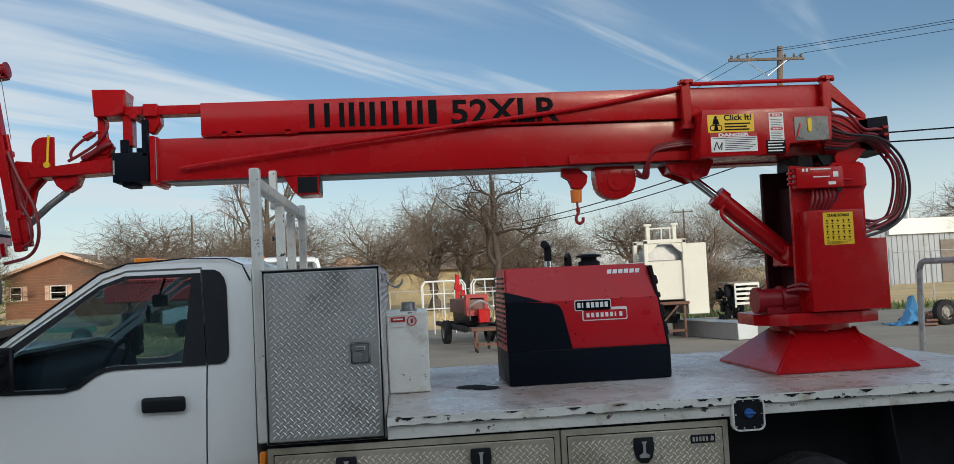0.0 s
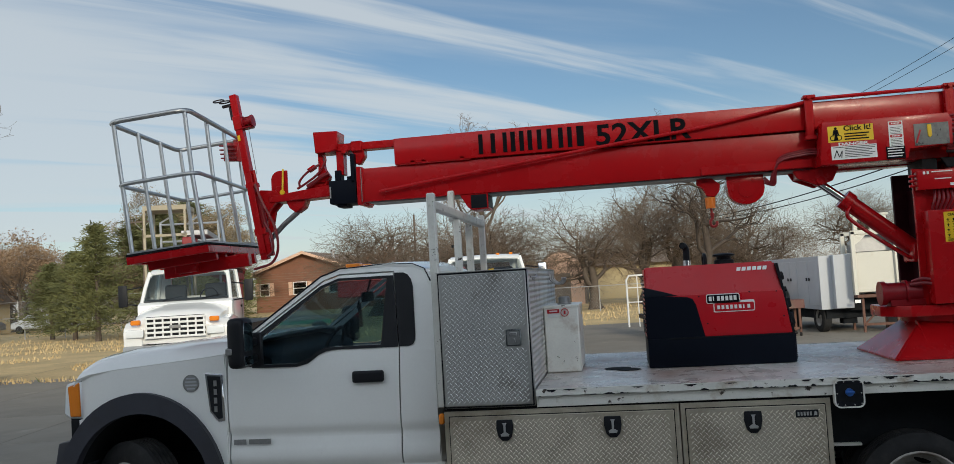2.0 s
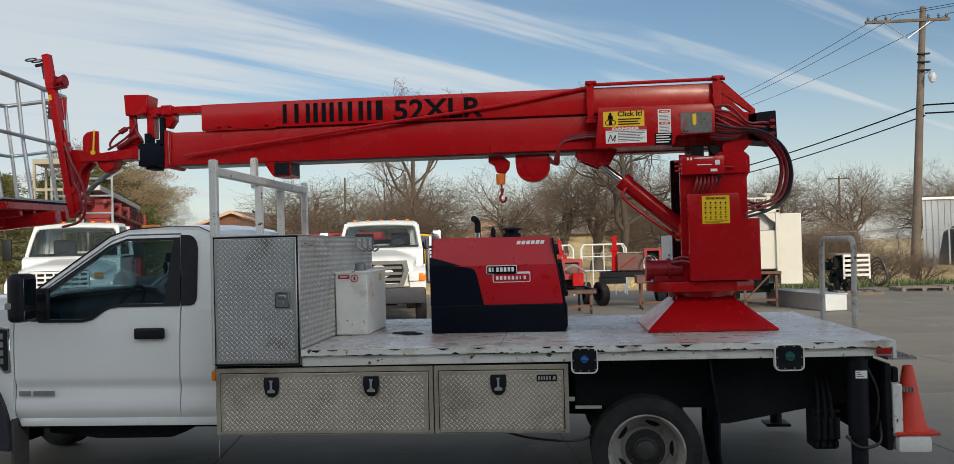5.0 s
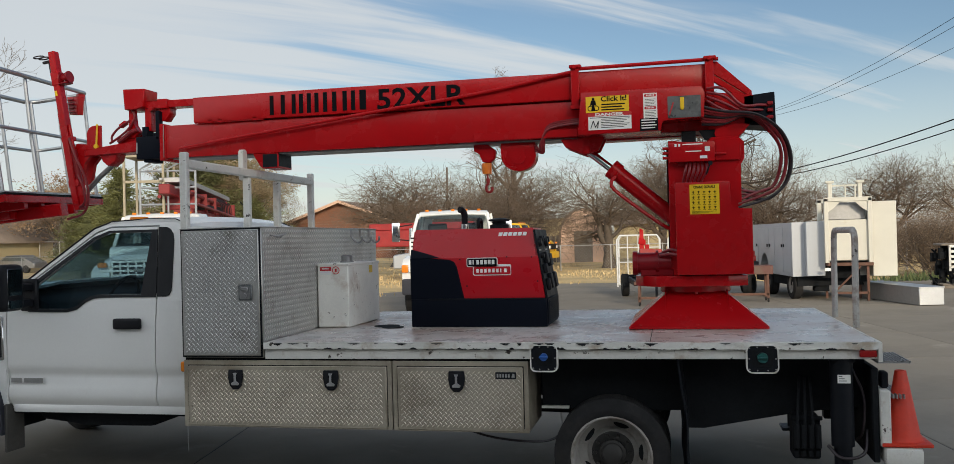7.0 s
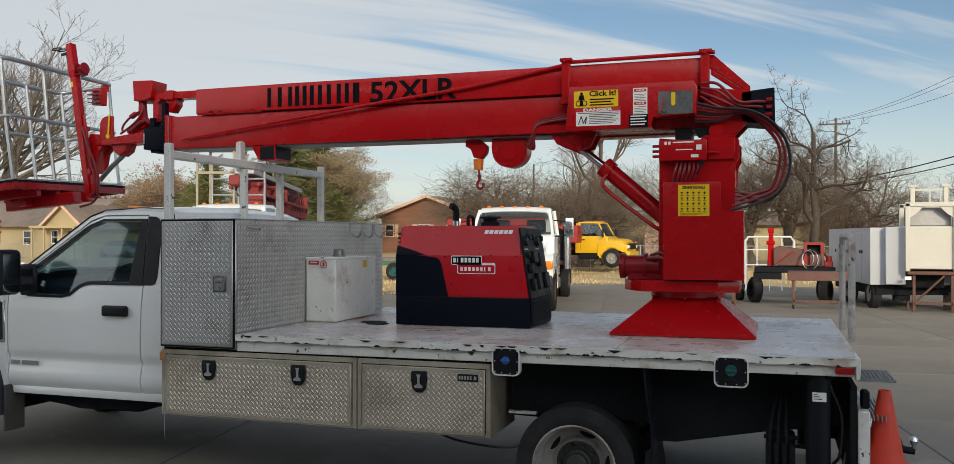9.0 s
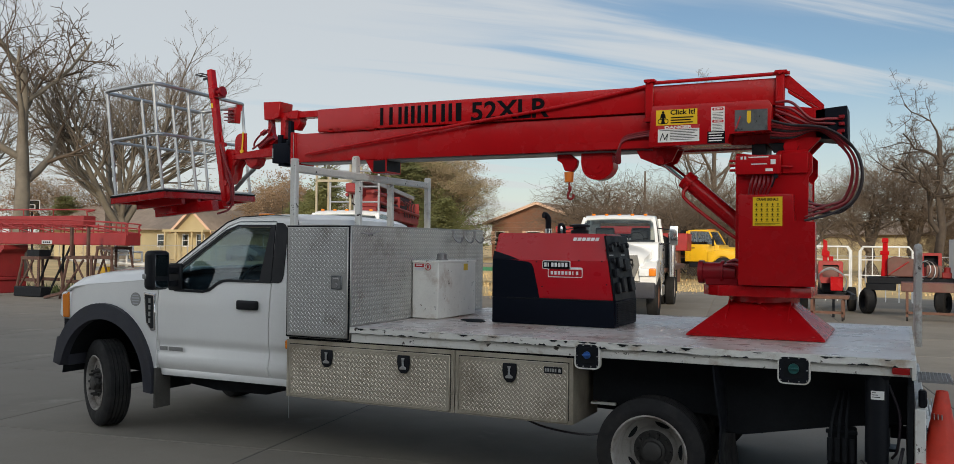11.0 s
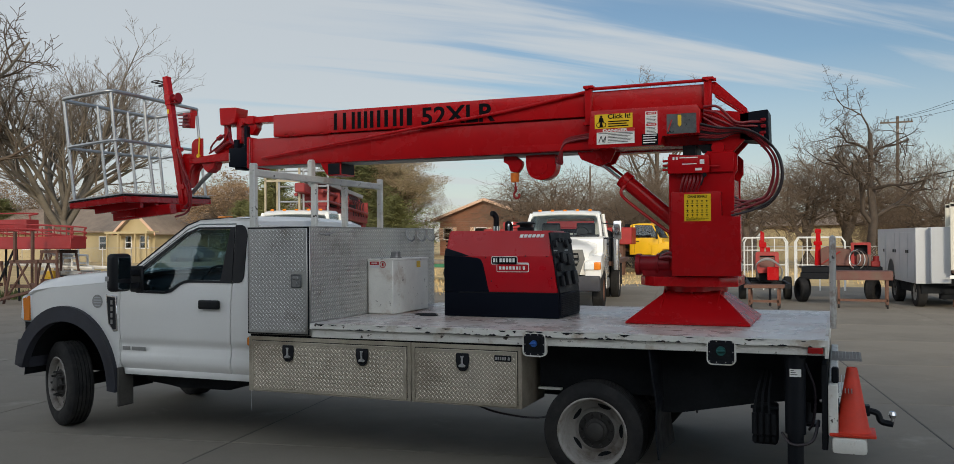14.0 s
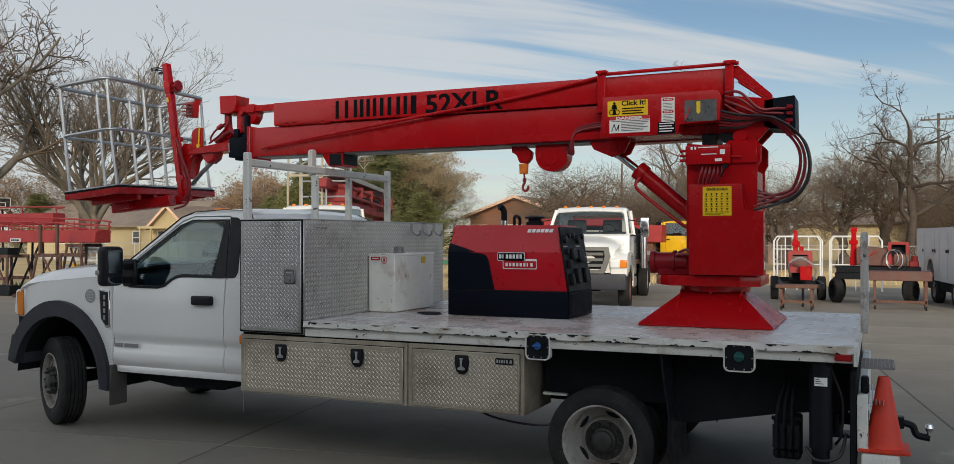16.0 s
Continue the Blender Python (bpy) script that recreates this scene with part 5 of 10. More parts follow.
for k in range(8):
    bm = B()
    box(bm, 1.226 + 0.0305 * k, 1.245 + 0.0305 * k - (0.01 if k == 6 else 0), Y0 + 0.003, Y0 + 0.006, 1.500, 1.528)
    part("emblem_bar", bm, STICKW, em)
bm = B()
for k in range(6):
    lean = Matrix.Translation((0, Y0 + 0.0745, 1.785)) @ Matrix.Rotation(math.atan2(-0.081, 0.22), 4, "X")
    prism(bm, [(1.388 + 0.037 * k, -0.014), (1.416 + 0.037 * k, -0.014), (1.423 + 0.037 * k, 0.014), (1.395 + 0.037 * k, 0.014)], "y", -0.001, 0.004, m=lean)
part("name_bars", bm, STICKW, wd)
bm = B()
tube(bm, smooth_path([(1.06, 5.89, 1.82), (1.06, 5.89, 1.90), (1.06, 5.885, 1.955), (1.045, 5.87, 1.985), (1.03, 5.85, 1.99)]), 0.026, 12)
pipe = part("exhaust_pipe", bm, BLACK, wd, "short black exhaust pipe")
bm = B()
cyl(bm, (1.06, 5.89, 1.82), (1.06, 5.89, 1.875), 0.030, seg=14)
part("pipe_clamp", bm, CHROME, pipe, "bright clamp")
bm = B()
lathe(bm, [(0.075, 0.0), (0.075, 0.035), (0.055, 0.042), (0.055, 0.062), (0.085, 0.066), (0.085, 0.078), (0.05, 0.088), (0.0, 0.09)], (1.34, 5.89, 1.825), (0, 0, 1), 20)
part("air_cap", bm, BLACK, wd, "black air intake cap")
bm = B()
tube(bm, smooth_path([(1.19, 5.80, 1.82), (1.19, 5.80, 1.89), (1.19, 5.85, 1.91), (1.19, 5.92, 1.89), (1.19, 5.92, 1.82)]), 0.014, 8)
part("lifting_eye", bm, BLACK, wd)

# cone on the tail step
cone = thing("traffic_cone", (3.985, 4.75, 0.465), "orange rubber traffic cone standing on the tail step", "traffic cone")
bm = B()
box(bm, 3.845, 4.125, 4.61, 4.89, 0.467, 0.490, 0.010, 2)
part("base", bm, ORANGE, cone)
bm = B()
lathe(bm, [(0.118, 0.0), (0.108, 0.014), (0.100, 0.03), (0.033, 0.405), (0.030, 0.412), (0.022, 0.412), (0.018, 0.35)], (3.985, 4.75, 0.489), (0, 0, 1), 28)
part("cone_body", bm, ORANGE, cone)

# ---- the crane ----
cr = thing("boom_crane", (2.83, YC, DZ), "glossy red telescopic boom crane mounted on the deck", "crane")
CX, CYB = 2.83, 5.83
# pedestal: flared skirt and neck
bm = B()
base = [(2.36, 5.30), (3.30, 5.30), (3.30, 6.30), (2.36, 6.30)]
top = [(2.63, 5.61), (3.03, 5.61), (3.03, 6.03), (2.63, 6.03)]
lo0 = [bm.verts.new((x, y, DZ + 0.004)) for x, y in base]
lo = [bm.verts.new((x, y, DZ + 0.018)) for x, y in base]
hi = [bm.verts.new((x, y, 1.335)) for x, y in top]
for i in range(4):
    j = (i + 1) % 4
    bm.faces.new((lo0[i], lo0[j], lo[j], lo[i]))
    bm.faces.new((lo[i], lo[j], hi[j], hi[i]))
bm.faces.new(hi)
bm.faces.new(lo0[::-1])
bmesh.ops.bevel(bm, geom=[e for e in bm.edges if abs(e.verts[0].co.z - e.verts[1].co.z) > 0.1], offset=0.012, segments=2, affect="EDGES")
part("pedestal", bm, RED, cr, "flared red pedestal")
for x in (2.44, 2.83, 3.22):
    for y in (5.325, 6.275):
        bm = B()
        cyl(bm, (x, y, DZ + 0.018), (x, y, DZ + 0.034), 0.014, seg=6)
        part("base_bolt", bm, RED, cr)
for sx in (-1, 1):
    bm = B()
    prism(bm, [(5.32, DZ + 0.02), (5.64, DZ + 0.02), (5.64, 1.345), (5.60, 1.345)], "x", 2.83 + sx * 0.215 - 0.006, 2.83 + sx * 0.215 + 0.006, 0.002)
    part("gusset", bm, RED, cr)
bm = B()
cyl(bm, (CX, 5.82, 1.33), (CX, 5.82, 1.375), 0.255, seg=32)
for a in range(0, 360, 30):
    cyl(bm, (CX + 0.235 * math.cos(radians(a)), 5.82 + 0.235 * math.sin(radians(a)), 1.32), (CX + 0.235 * math.cos(radians(a)), 5.82 + 0.235 * math.sin(radians(a)), 1.345), 0.013, seg=6)
part("neck_ring", bm, RED, cr)
bm = B()
prism(bm, [(2.46, 5.60), (2.55, 5.50), (3.05, 5.50), (3.19, 5.56), (3.19, 6.08), (3.05, 6.16), (2.55, 6.16), (2.42, 6.05), (2.40, 5.72)], "z", 1.375, 1.452, 0.008, seg=2)
part("turntable_plate", bm, RED, cr)
bm = B()
cyl(bm, (2.40, 5.64, 1.545), (2.66, 5.64, 1.545), 0.075, seg=20)
cyl(bm, (2.385, 5.64, 1.545), (2.42, 5.64, 1.545), 0.088, seg=20)
cyl(bm, (2.55, 5.64, 1.545), (2.57, 5.64, 1.545), 0.09, seg=20)
box(bm, 2.44, 2.68, 5.58, 5.70, 1.45, 1.50, 0.006)
part("slew_motor", bm, REDDEEP, cr, "dark red slew motor")
bm = B()
tube(bm, smooth_path([(2.60, 5.60, 1.62), (2.66, 5.55, 1.64), (2.72, 5.52, 1.63), (2.76, 5.50, 1.66)]), 0.012, 8)
part("motor_hose", bm, HOSE, cr)
bm = B()
tube(bm, smooth_path([(2.58, 5.58, 1.60), (2.66, 5.53, 1.61), (2.72, 5.50, 1.60), (2.76, 5.48, 1.62)]), 0.012, 8)
part("motor_hose", bm, HOSE, cr)
# column
bm = B()
prism(bm, [(2.655, 1.45), (3.16, 1.45), (3.16, 2.24), (3.19, 2.28), (3.19, 2.40), (3.15, 2.44), (2.96, 2.44), (2.93, 2.40), (2.66, 2.43)], "y", 5.585, 5.615, 0.004)
prism(bm, [(2.655, 1.45), (3.16, 1.45), (3.16, 2.24), (3.19, 2.28), (3.19, 2.40), (3.15, 2.44), (2.96, 2.44), (2.93, 2.40), (2.66, 2.43)], "y", 6.05, 6.08, 0.004)
box(bm, 3.10, 3.155, 5.615, 6.05, 1.45, 2.22, 0.004)
part("column", bm, RED, cr, "red slewing column")
# Near-black red: the shade inside the column is put into the colour.
REDSHADE = mat("dark_red_guard", (0.030, 0.004, 0.007), 0.6, vary=0.15, spec=0.1)
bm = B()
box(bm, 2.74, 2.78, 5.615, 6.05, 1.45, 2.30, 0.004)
part("column_web", bm, REDSHADE, cr, "inner column web coloured as in shade")
bm = B()
box(bm, 2.985, 3.165, 5.560, 5.584, 2.27, 2.425, 0.006)
part("ear_plate", bm, RED, cr)
# Stands for the shaded inner side of the far plate.
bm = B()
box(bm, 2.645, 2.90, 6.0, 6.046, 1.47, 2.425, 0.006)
part("guard_plate", bm, REDSHADE, cr, "far column plate coloured as in shade")
bm = B()
prism(bm, [(2.700, 1.460), (3.222, 1.460), (3.222, 1.920), (3.075, 1.920), (3.075, 2.115), (2.700, 2.115)], "y", 5.452, 5.584, 0.006, seg=2)
cover = part("cover_box", bm, RED, cr, "red sheet-metal cover box")
bm = B()
box(bm, 3.222, 3.224, 5.48, 5.54, 1.50, 1.56)
part("cover_label", bm, STICKW, cover)
bm = B()
box(bm, 2.665, 2.985, 5.50, 5.585, 2.265, 2.405, 0.01, 2)
valve = part("control_valve", bm, RED, cr, "red control valve bank with small labels")
for k in range(3):
    bm = B()
    cyl(bm, (2.62, 5.54, 2.30 + 0.035 * k), (2.68, 5.54, 2.30 + 0.035 * k), 0.010, seg=8)
    part("valve_stem", bm, RED, valve)
bm = B()
cyl(bm, (2.98, 5.54, 2.32), (3.06, 5.54, 2.315), 0.008, seg=8)
part("valve_lever", bm, RED, valve)
bm = B()
for x0, x1, z0, z1 in ((2.705, 2.72, 2.375, 2.395), (2.73, 2.745, 2.375, 2.395), (2.76, 2.90, 2.385, 2.393), (2.78, 2.89, 2.335, 2.342), (2.915, 2.95, 2.335, 2.37), (2.88, 2.93, 2.285, 2.305)):
    plate_y(bm, x0, x1, z0, z1, 5.4995)
part("valve_labels", bm, STICKW, valve)
for k in range(6):
    bm = B()
    x = 2.79 + 0.026 * k
    tube(bm, smooth_path([(x, 5.55, 2.27), (x - 0.015 + 0.004 * k, 5.52, 2.20), (x - 0.03, 5.54, 2.13), (x - 0.03, 5.57, 2.09)]), 0.0095, 7)
    part("valve_hose", bm, HOSE, cr)
bm = B()
cyl(bm, (2.95, 5.52, 2.25), (2.95, 5.50, 2.25), 0.016, seg=12)
cyl(bm, (2.95, 5.505, 2.25), (2.92, 5.515, 2.17), 0.006, seg=6)
part("lever_knob", bm, BLACK, valve)
# crane signal sheet
bm = B()
plate_y(bm, 2.800, 3.003, 1.888, 2.098, 5.4515)
sheet = part("crane_signals_sheet", bm, YELLOW, cover, "yellow sheet of small hand-signal pictograms")
lettering("sheet_title", "CRANE SIGNALS", 0.026, facing(2.826, 5.4488, 2.070), STICKB, sheet, 0.0008, 0.150)
bm = B()
for r in range(4):
    for c in range(5):
        x, z = 2.812 + c * 0.037, 2.033 - r * 0.036
        box(bm, x + 0.010, x + 0.016, 5.4485, 5.4495, z, z + 0.018)
        box(bm, x + 0.004, x + 0.022, 5.4485, 5.4495, z + 0.010, z + 0.014)
        box(bm, x + 0.002, x + 0.024, 5.4485, 5.4495, z - 0.008, z - 0.0055)
for k in range(3):
    box(bm, 2.815, 2.985 - 0.03 * k, 5.4485, 5.4495, 1.906 - k * 0.006, 1.9085 - k * 0.006)
part("sheet_marks", bm, STICKB, sheet)

# lower beam, upper box, outer sleeve
bm = B()
prism(bm, [(-1.46, 2.498), (3.02, 2.505), (3.02, 2.775), (-1.46, 2.768)], "y", 5.690, 5.975, 0.006, seg=2)
beam = part("boom_beam", bm, RED, cr, "red lower boom beam")
bm = B()
prism(bm, [(-1.165, 2.775), (2.95, 2.785), (2.95, 2.985), (-0.30, 2.985), (-1.165, 2.982)], "y", 5.655, 5.945, 0.006, seg=2)
ubox = part("boom_box", bm, RED, cr, "red upper boom box with black lettering")
bm = B()
box(bm, -1.49, -1.455, 5.665, 6.0, 2.475, 2.785, 0.006)
box(bm, -1.462, -1.44, 5.68, 5.985, 2.485, 2.78, 0.004)
part("beam_collar", bm, RED, beam)
bm = B()
box(bm, -1.452, -1.446, 5.6635, 5.6655, 2.50, 2.77)
part("collar_bead", bm, STEEL, beam)
bm = B()
box(bm, -1.40, 2.0, 5.72, 5.95, 2.488, 2.499)
part("slide_strip", bm, STEEL, beam)
bm = B()
tube(bm, [(-1.16, 5.672, 2.777), (-0.55, 5.672, 2.779)], 0.012, 6)
for x in (-1.02, -0.93, -0.62):
    box(bm, x - 0.02, x + 0.02, 5.655, 5.69, 2.765, 2.80, 0.004)
part("keeper_rod", bm, RED, beam)
for x in (0.12, 0.72, 1.35):
    each("beam_bolt", RED, beam, (
        lambda b: cyl(b, (x, 5.68, 2.792), (x, 5.64, 2.792), 0.012, seg=8),
        lambda b: cyl(b, (x + 0.05, 5.68, 2.79), (x + 0.05, 5.645, 2.79), 0.009, seg=8)))
bm = B()
prism(bm, [(-0.66, 2.50), (-0.44, 2.50), (-0.44, 2.375), (-0.58, 2.375), (-0.605, 2.40), (-0.66, 2.49)], "y", 5.70, 5.96, 0.004)
rest = part("boom_rest_lug", bm, RED, beam)
bm = B()
box(bm, -0.440, -0.437, 5.715, 5.945, 2.39, 2.49)
box(bm, -0.575, -0.45, 5.697, 5.700, 2.385, 2.49)
part("lug_mouth", bm, BLACK, rest)
# sleeve near the column
bm = B()
prism(bm, [(2.02, 2.492), (2.615, 2.497), (2.625, 2.57), (2.915, 2.575), (2.925, 2.75), (2.90, 2.80), (2.05, 2.80)], "y", 5.482, 5.684, 0.005, seg=2)
sl = part("boom_sleeve", bm, RED, cr, "red boom sleeve plate with warning labels")
bm = B()
prism(bm, [(2.02, 2.492), (2.98, 2.50), (2.98, 2.70), (2.90, 2.80), (2.05, 2.80)], "y", 5.98, 6.16, 0.006, seg=2)
part("boom_sleeve", bm, RED, cr)
for x in (1.995, 2.965):
    bm = B()
    box(bm, x - 0.030, x + 0.030, 5.60, 5.650, 2.70, 3.02, 0.006)
    box(bm, x - 0.040, x + 0.040, 5.59, 5.66, 2.70, 2.73, 0.004)
    box(bm, x - 0.04, x + 0.05, 5.585, 5.665, 3.005, 3.03, 0.006)
    cyl(bm, (x, 5.57, 3.012), (x, 5.69, 3.012), 0.016, seg=8)
    part("rail_post", bm, RED, cr)
bm = B()
tube(bm, [(1.98, 5.625, 3.003), (3.03, 5.625, 3.010)], 0.014, 8)
part("top_rail", bm, RED, cr)
bm = B()
tube(bm, smooth_path([(-1.30, 5.655, 2.566), (-1.1, 5.640, 2.592), (0.352, 5.630, 2.765), (1.224, 5.628, 2.862), (1.98, 5.625, 2.985)], 4), 0.014, 8)
part("diagonal_pipe", bm, RED, cr, "long red diagonal pipe")
# rear end
for y in (5.66, 5.95):
    bm = B()
    prism(bm, [(2.98, 3.0), (3.02, 3.0), (3.26, 2.77), (3.26, 2.72), (2.98, 2.92)], "y", y, y + 0.04, 0.004)
    part("back_stay", bm, RED, cr)
    bm = B()
    prism(bm, [(2.95, 2.42), (3.14, 2.42), (3.27, 2.56), (3.27, 2.74), (2.95, 2.78)], "y", y, y + 0.04, 0.004)
    part("pivot_plate", bm, RED, cr)
bm = B()
cyl(bm, (3.04, 5.60, 2.47), (3.04, 6.05, 2.47), 0.05, seg=16)
part("pivot_pin", bm, RED, cr)
bm = B()
prism(bm, [(3.20, 2.53), (3.42, 2.505), (3.415, 2.755), (3.20, 2.735)], "y", 5.66, 5.99, 0.006)
part("end_box", bm, NAVY, cr, "black box at the boom's end")
bm = B()
box(bm, 2.76, 2.86, 5.66, 5.99, 2.42, 2.50)
prism(bm, [(2.88, 2.50), (3.04, 2.50), (3.0, 2.43), (2.92, 2.43)], "y", 5.63, 5.66)
part("pivot_block", bm, BLACK, cr)
# labels on the sleeve
YS = 5.4815
bm = B()
plate_y(bm, 2.083, 2.393, 2.650, 2.766, YS)
lb = part("harness_label", bm, YELLOW, sl, "yellow harness reminder label")
lettering("harness_title", "Click It!", 0.052, facing(2.192, YS - 0.0028, 2.728), STICKB, lb, 0.0014, 0.185)
bm = B()
for k, w in enumerate((0.17, 0.15, 0.165)):
    box(bm, 2.195, 2.195 + w, YS - 0.0035, YS - 0.002, 2.700 - k * 0.019, 2.709 - k * 0.019)
prism(bm, rounded(2.096, 2.178, 2.660, 2.700, 0.018), "y", YS - 0.0035, YS - 0.002)
cyl(bm, (2.137, YS - 0.0035, 2.748), (2.137, YS - 0.002, 2.748), 0.010, seg=12)
prism(bm, [(2.122, 2.665), (2.130, 2.705), (2.114, 2.700), (2.122, 2.738), (2.152, 2.738), (2.160, 2.700), (2.144, 2.705), (2.152, 2.665)], "y", YS - 0.0048, YS - 0.0035)
part("harness_print", bm, STICKB, lb)
bm = B()
prism(bm, rounded(2.102, 2.172, 2.666, 2.694, 0.012), "y", YS - 0.0044, YS - 0.0033)
part("harness_field", bm, YELLOW, lb)
bm = B()
plate_y(bm, 2.098, 2.408, 2.522, 2.646, YS)
lb = part("danger_label", bm, STICKW, sl, "white danger label with red heading")
bm = B()
plate_y(bm, 2.098, 2.408, 2.620, 2.646, YS - 0.002)
part("danger_band", bm, STICKR, lb)
lettering("danger_word", "DANGER", 0.028, facing(2.150, YS - 0.0048, 2.623), STICKW, lb, 0.0012, 0.205)
bm = B()
for k in range(6):
    plate_y(bm, 2.19, 2.395 - 0.02 * (k % 3), 2.596 - k * 0.012, 2.600 - k * 0.012, YS - 0.002, 0.001)
plate_y(bm, 2.11, 2.40, 2.608, 2.612, YS - 0.002, 0.001)
for p, q in (((2.115, 2.535), (2.135, 2.59)), ((2.135, 2.59), (2.150, 2.54)), ((2.150, 2.54), (2.172, 2.585)), ((2.172, 2.585), (2.165, 2.535))):
    cyl(bm, (p[0], YS - 0.003, p[1]), (q[0], YS - 0.003, q[1]), 0.003, seg=4)
part("danger_bars", bm, STICKB, lb)
bm = B()
plate_y(bm, 2.495, 2.592, 2.545, 2.768, YS)
lb = part("notice_label", bm, STICKW, sl, "narrow white notice label with red and black bands")
for z in (2.742, 2.652):
    bm = B()
    prism(bm, rounded(2.502, 2.585, z, z + 0.020, 0.008), "y", YS - 0.0035, YS - 0.002)
    part("notice_band", bm, STICKR, lb)
bm = B()
for z in (2.745, 2.655):
    for k in range(6):
        plate_y(bm, 2.517 + 0.0095 * k, 2.523 + 0.0095 * k, z + 0.003, z + 0.012, YS - 0.0035, 0.0008)
part("notice_words", bm, STICKW, lb)
bm = B()
for k in range(5):
    plate_y(bm, 2.505, 2.582 - 0.01 * (k % 2), 2.722 - k * 0.011, 2.725 - k * 0.011, YS - 0.002, 0.001)
for k in range(5):
    plate_y(bm, 2.505, 2.582 - 0.01 * (k % 2), 2.638 - k * 0.011, 2.641 - k * 0.011, YS - 0.002, 0.001)
plate_y(bm, 2.468, 2.596, 2.500, 2.588, YS - 0.0005, 0.003)
part("notice_print", bm, STICKB, lb)
bm = B()
for k in range(4):
    plate_y(bm, 2.478, 2.586 - 0.012 * (k % 2), 2.572 - k * 0.019, 2.580 - k * 0.019, YS - 0.0035, 0.0015)
part("notice_field", bm, STICKW, lb)
bm = B()
plate_y(bm, 2.665, 2.895, 2.580, 2.735, YS, 0.004)
pl = part("angle_plate", bm, ANGLEPLATE, sl, "grey boom angle plate")
bm = B()
prism(bm, [(2.752, 2.725), (2.780, 2.725), (2.780, 2.645), (2.766, 2.630), (2.752, 2.645)], "y", YS - 0.012, YS - 0.004, 0.003)
part("angle_pointer", bm, YELLOW, pl, "yellow pointer")
bm = B()
cyl(bm, (2.675, YS - 0.006, 2.60), (2.705, YS - 0.006, 2.69), 0.006, seg=6)
part("angle_mark", bm, STICKR, pl)
# lettering on the upper box: the maker's name as plain bars, then the readable model number
YB = 5.6545
ZL0, ZL1 = 2.800, 2.957
for x0, x1 in ((-0.482, -0.448), (-0.385, -0.350), (-0.290, -0.257), (-0.228, -0.192), (-0.160, -0.125), (-0.095, -0.060), (-0.022, 0.013), (0.055, 0.092), (0.143, 0.180), (0.214, 0.249), (0.285, 0.340)):
    bm = B()
    plate_y(bm, x0, x1, ZL0, ZL1, YB)
    part("name_bar", bm, STICKB, ubox, "black bar on the boom")
lettering("model_lettering", "52XLR", 0.222, facing(0.432, YB - 0.0008, ZL0 - 0.004), STICKB, ubox, 0.005, 0.715)

# front end: slide block, jib, head box
bm = B()
box(bm, -1.732, -1.505, 5.70, 5.97, 2.500, 2.690, 0.010, 2)
box(bm, -1.685, -1.635, 5.72, 5.82, 2.69, 2.775, 0.004)
box(bm, -1.545, -1.510, 5.70, 5.76, 2.66, 2.90, 0.004)
box(bm, -1.585, -1.55, 5.72, 5.95, 2.68, 2.72, 0.004)
box(bm, -1.68, -1.60, 5.73, 5.90, 2.475, 2.505, 0.004)
slide = part("slide_block", bm, NAVY, cr, "black slide block")
bm = B()
box(bm, -1.725, -1.715, 5.693, 5.700, 2.55, 2.64)
part("slide_wear_strip", bm, GALV, slide)
JZ = 0.052
bm = B()
prism(bm, [(-2.26, 2.555 + JZ), (-1.735, 2.615 + JZ), (-1.735, 2.520 + JZ), (-2.26, 2.500 + JZ)], "y", 5.74, 5.93, 0.006)
part("jib_arm", bm, RED, cr, "red jib arm")
for y in (5.75, 5.88):
    bm = B()
    prism(bm, [(-2.34, 2.615 + JZ), (-2.20, 2.600 + JZ), (-2.16, 2.55 + JZ), (-2.21, 2.50 + JZ), (-2.27, 2.44 + JZ), (-2.30, 2.32), (-2.38, 2.32), (-2.41, 2.50 + JZ)], "y", y, y + 0.04, 0.004)
    part("jib_cheek", bm, RED, cr)
bm = B()
prism(bm, [(-2.13, 2.510 + JZ), (-1.96, 2.515 + JZ), (-1.985, 2.45 + JZ), (-2.05, 2.41 + JZ), (-2.10, 2.45 + JZ)], "y", 5.77, 5.90, 0.004)
part("jib_lug", bm, RED, cr)
bm = B()
prism(bm, [(-2.105, 2.628), (-2.105, 2.815)] + [(-2.17 + 0.075 * math.cos(radians(q)), 2.742 + 0.074 * math.sin(radians(q))) for q in range(90, 191, 20)] + [(-2.245, 2.62)], "y", 5.76, 5.778, 0.002)
part("jib_disc", bm, RED, cr, "upright red half-round plate")
bm = B()
tube(bm, [(-2.135, 5.752, 2.825), (-2.145, 5.75, 2.65)], 0.008, 6)
cyl(bm, (-2.148, 5.757, 2.635), (-2.148, 5.742, 2.635), 0.020, seg=12)
part("yellow_tie", bm, YELLOW, cr, "yellow tie strap")
bm = B()
tube(bm, [(-2.05, 5.83, 2.47), (-2.17, 5.83, 2.38), (-2.30, 5.83, 2.26)], 0.022, 10)
part("jib_strut", bm, STEEL, cr, "grey steel strut")
bm = B()
prism(bm, [(-1.848, 3.100), (-1.64, 3.094), (-1.655, 2.945), (-1.72, 2.925), (-1.835, 2.925)], "y", 5.70, 5.90, 0.006)
part("head_box", bm, RED, cr, "red head box")
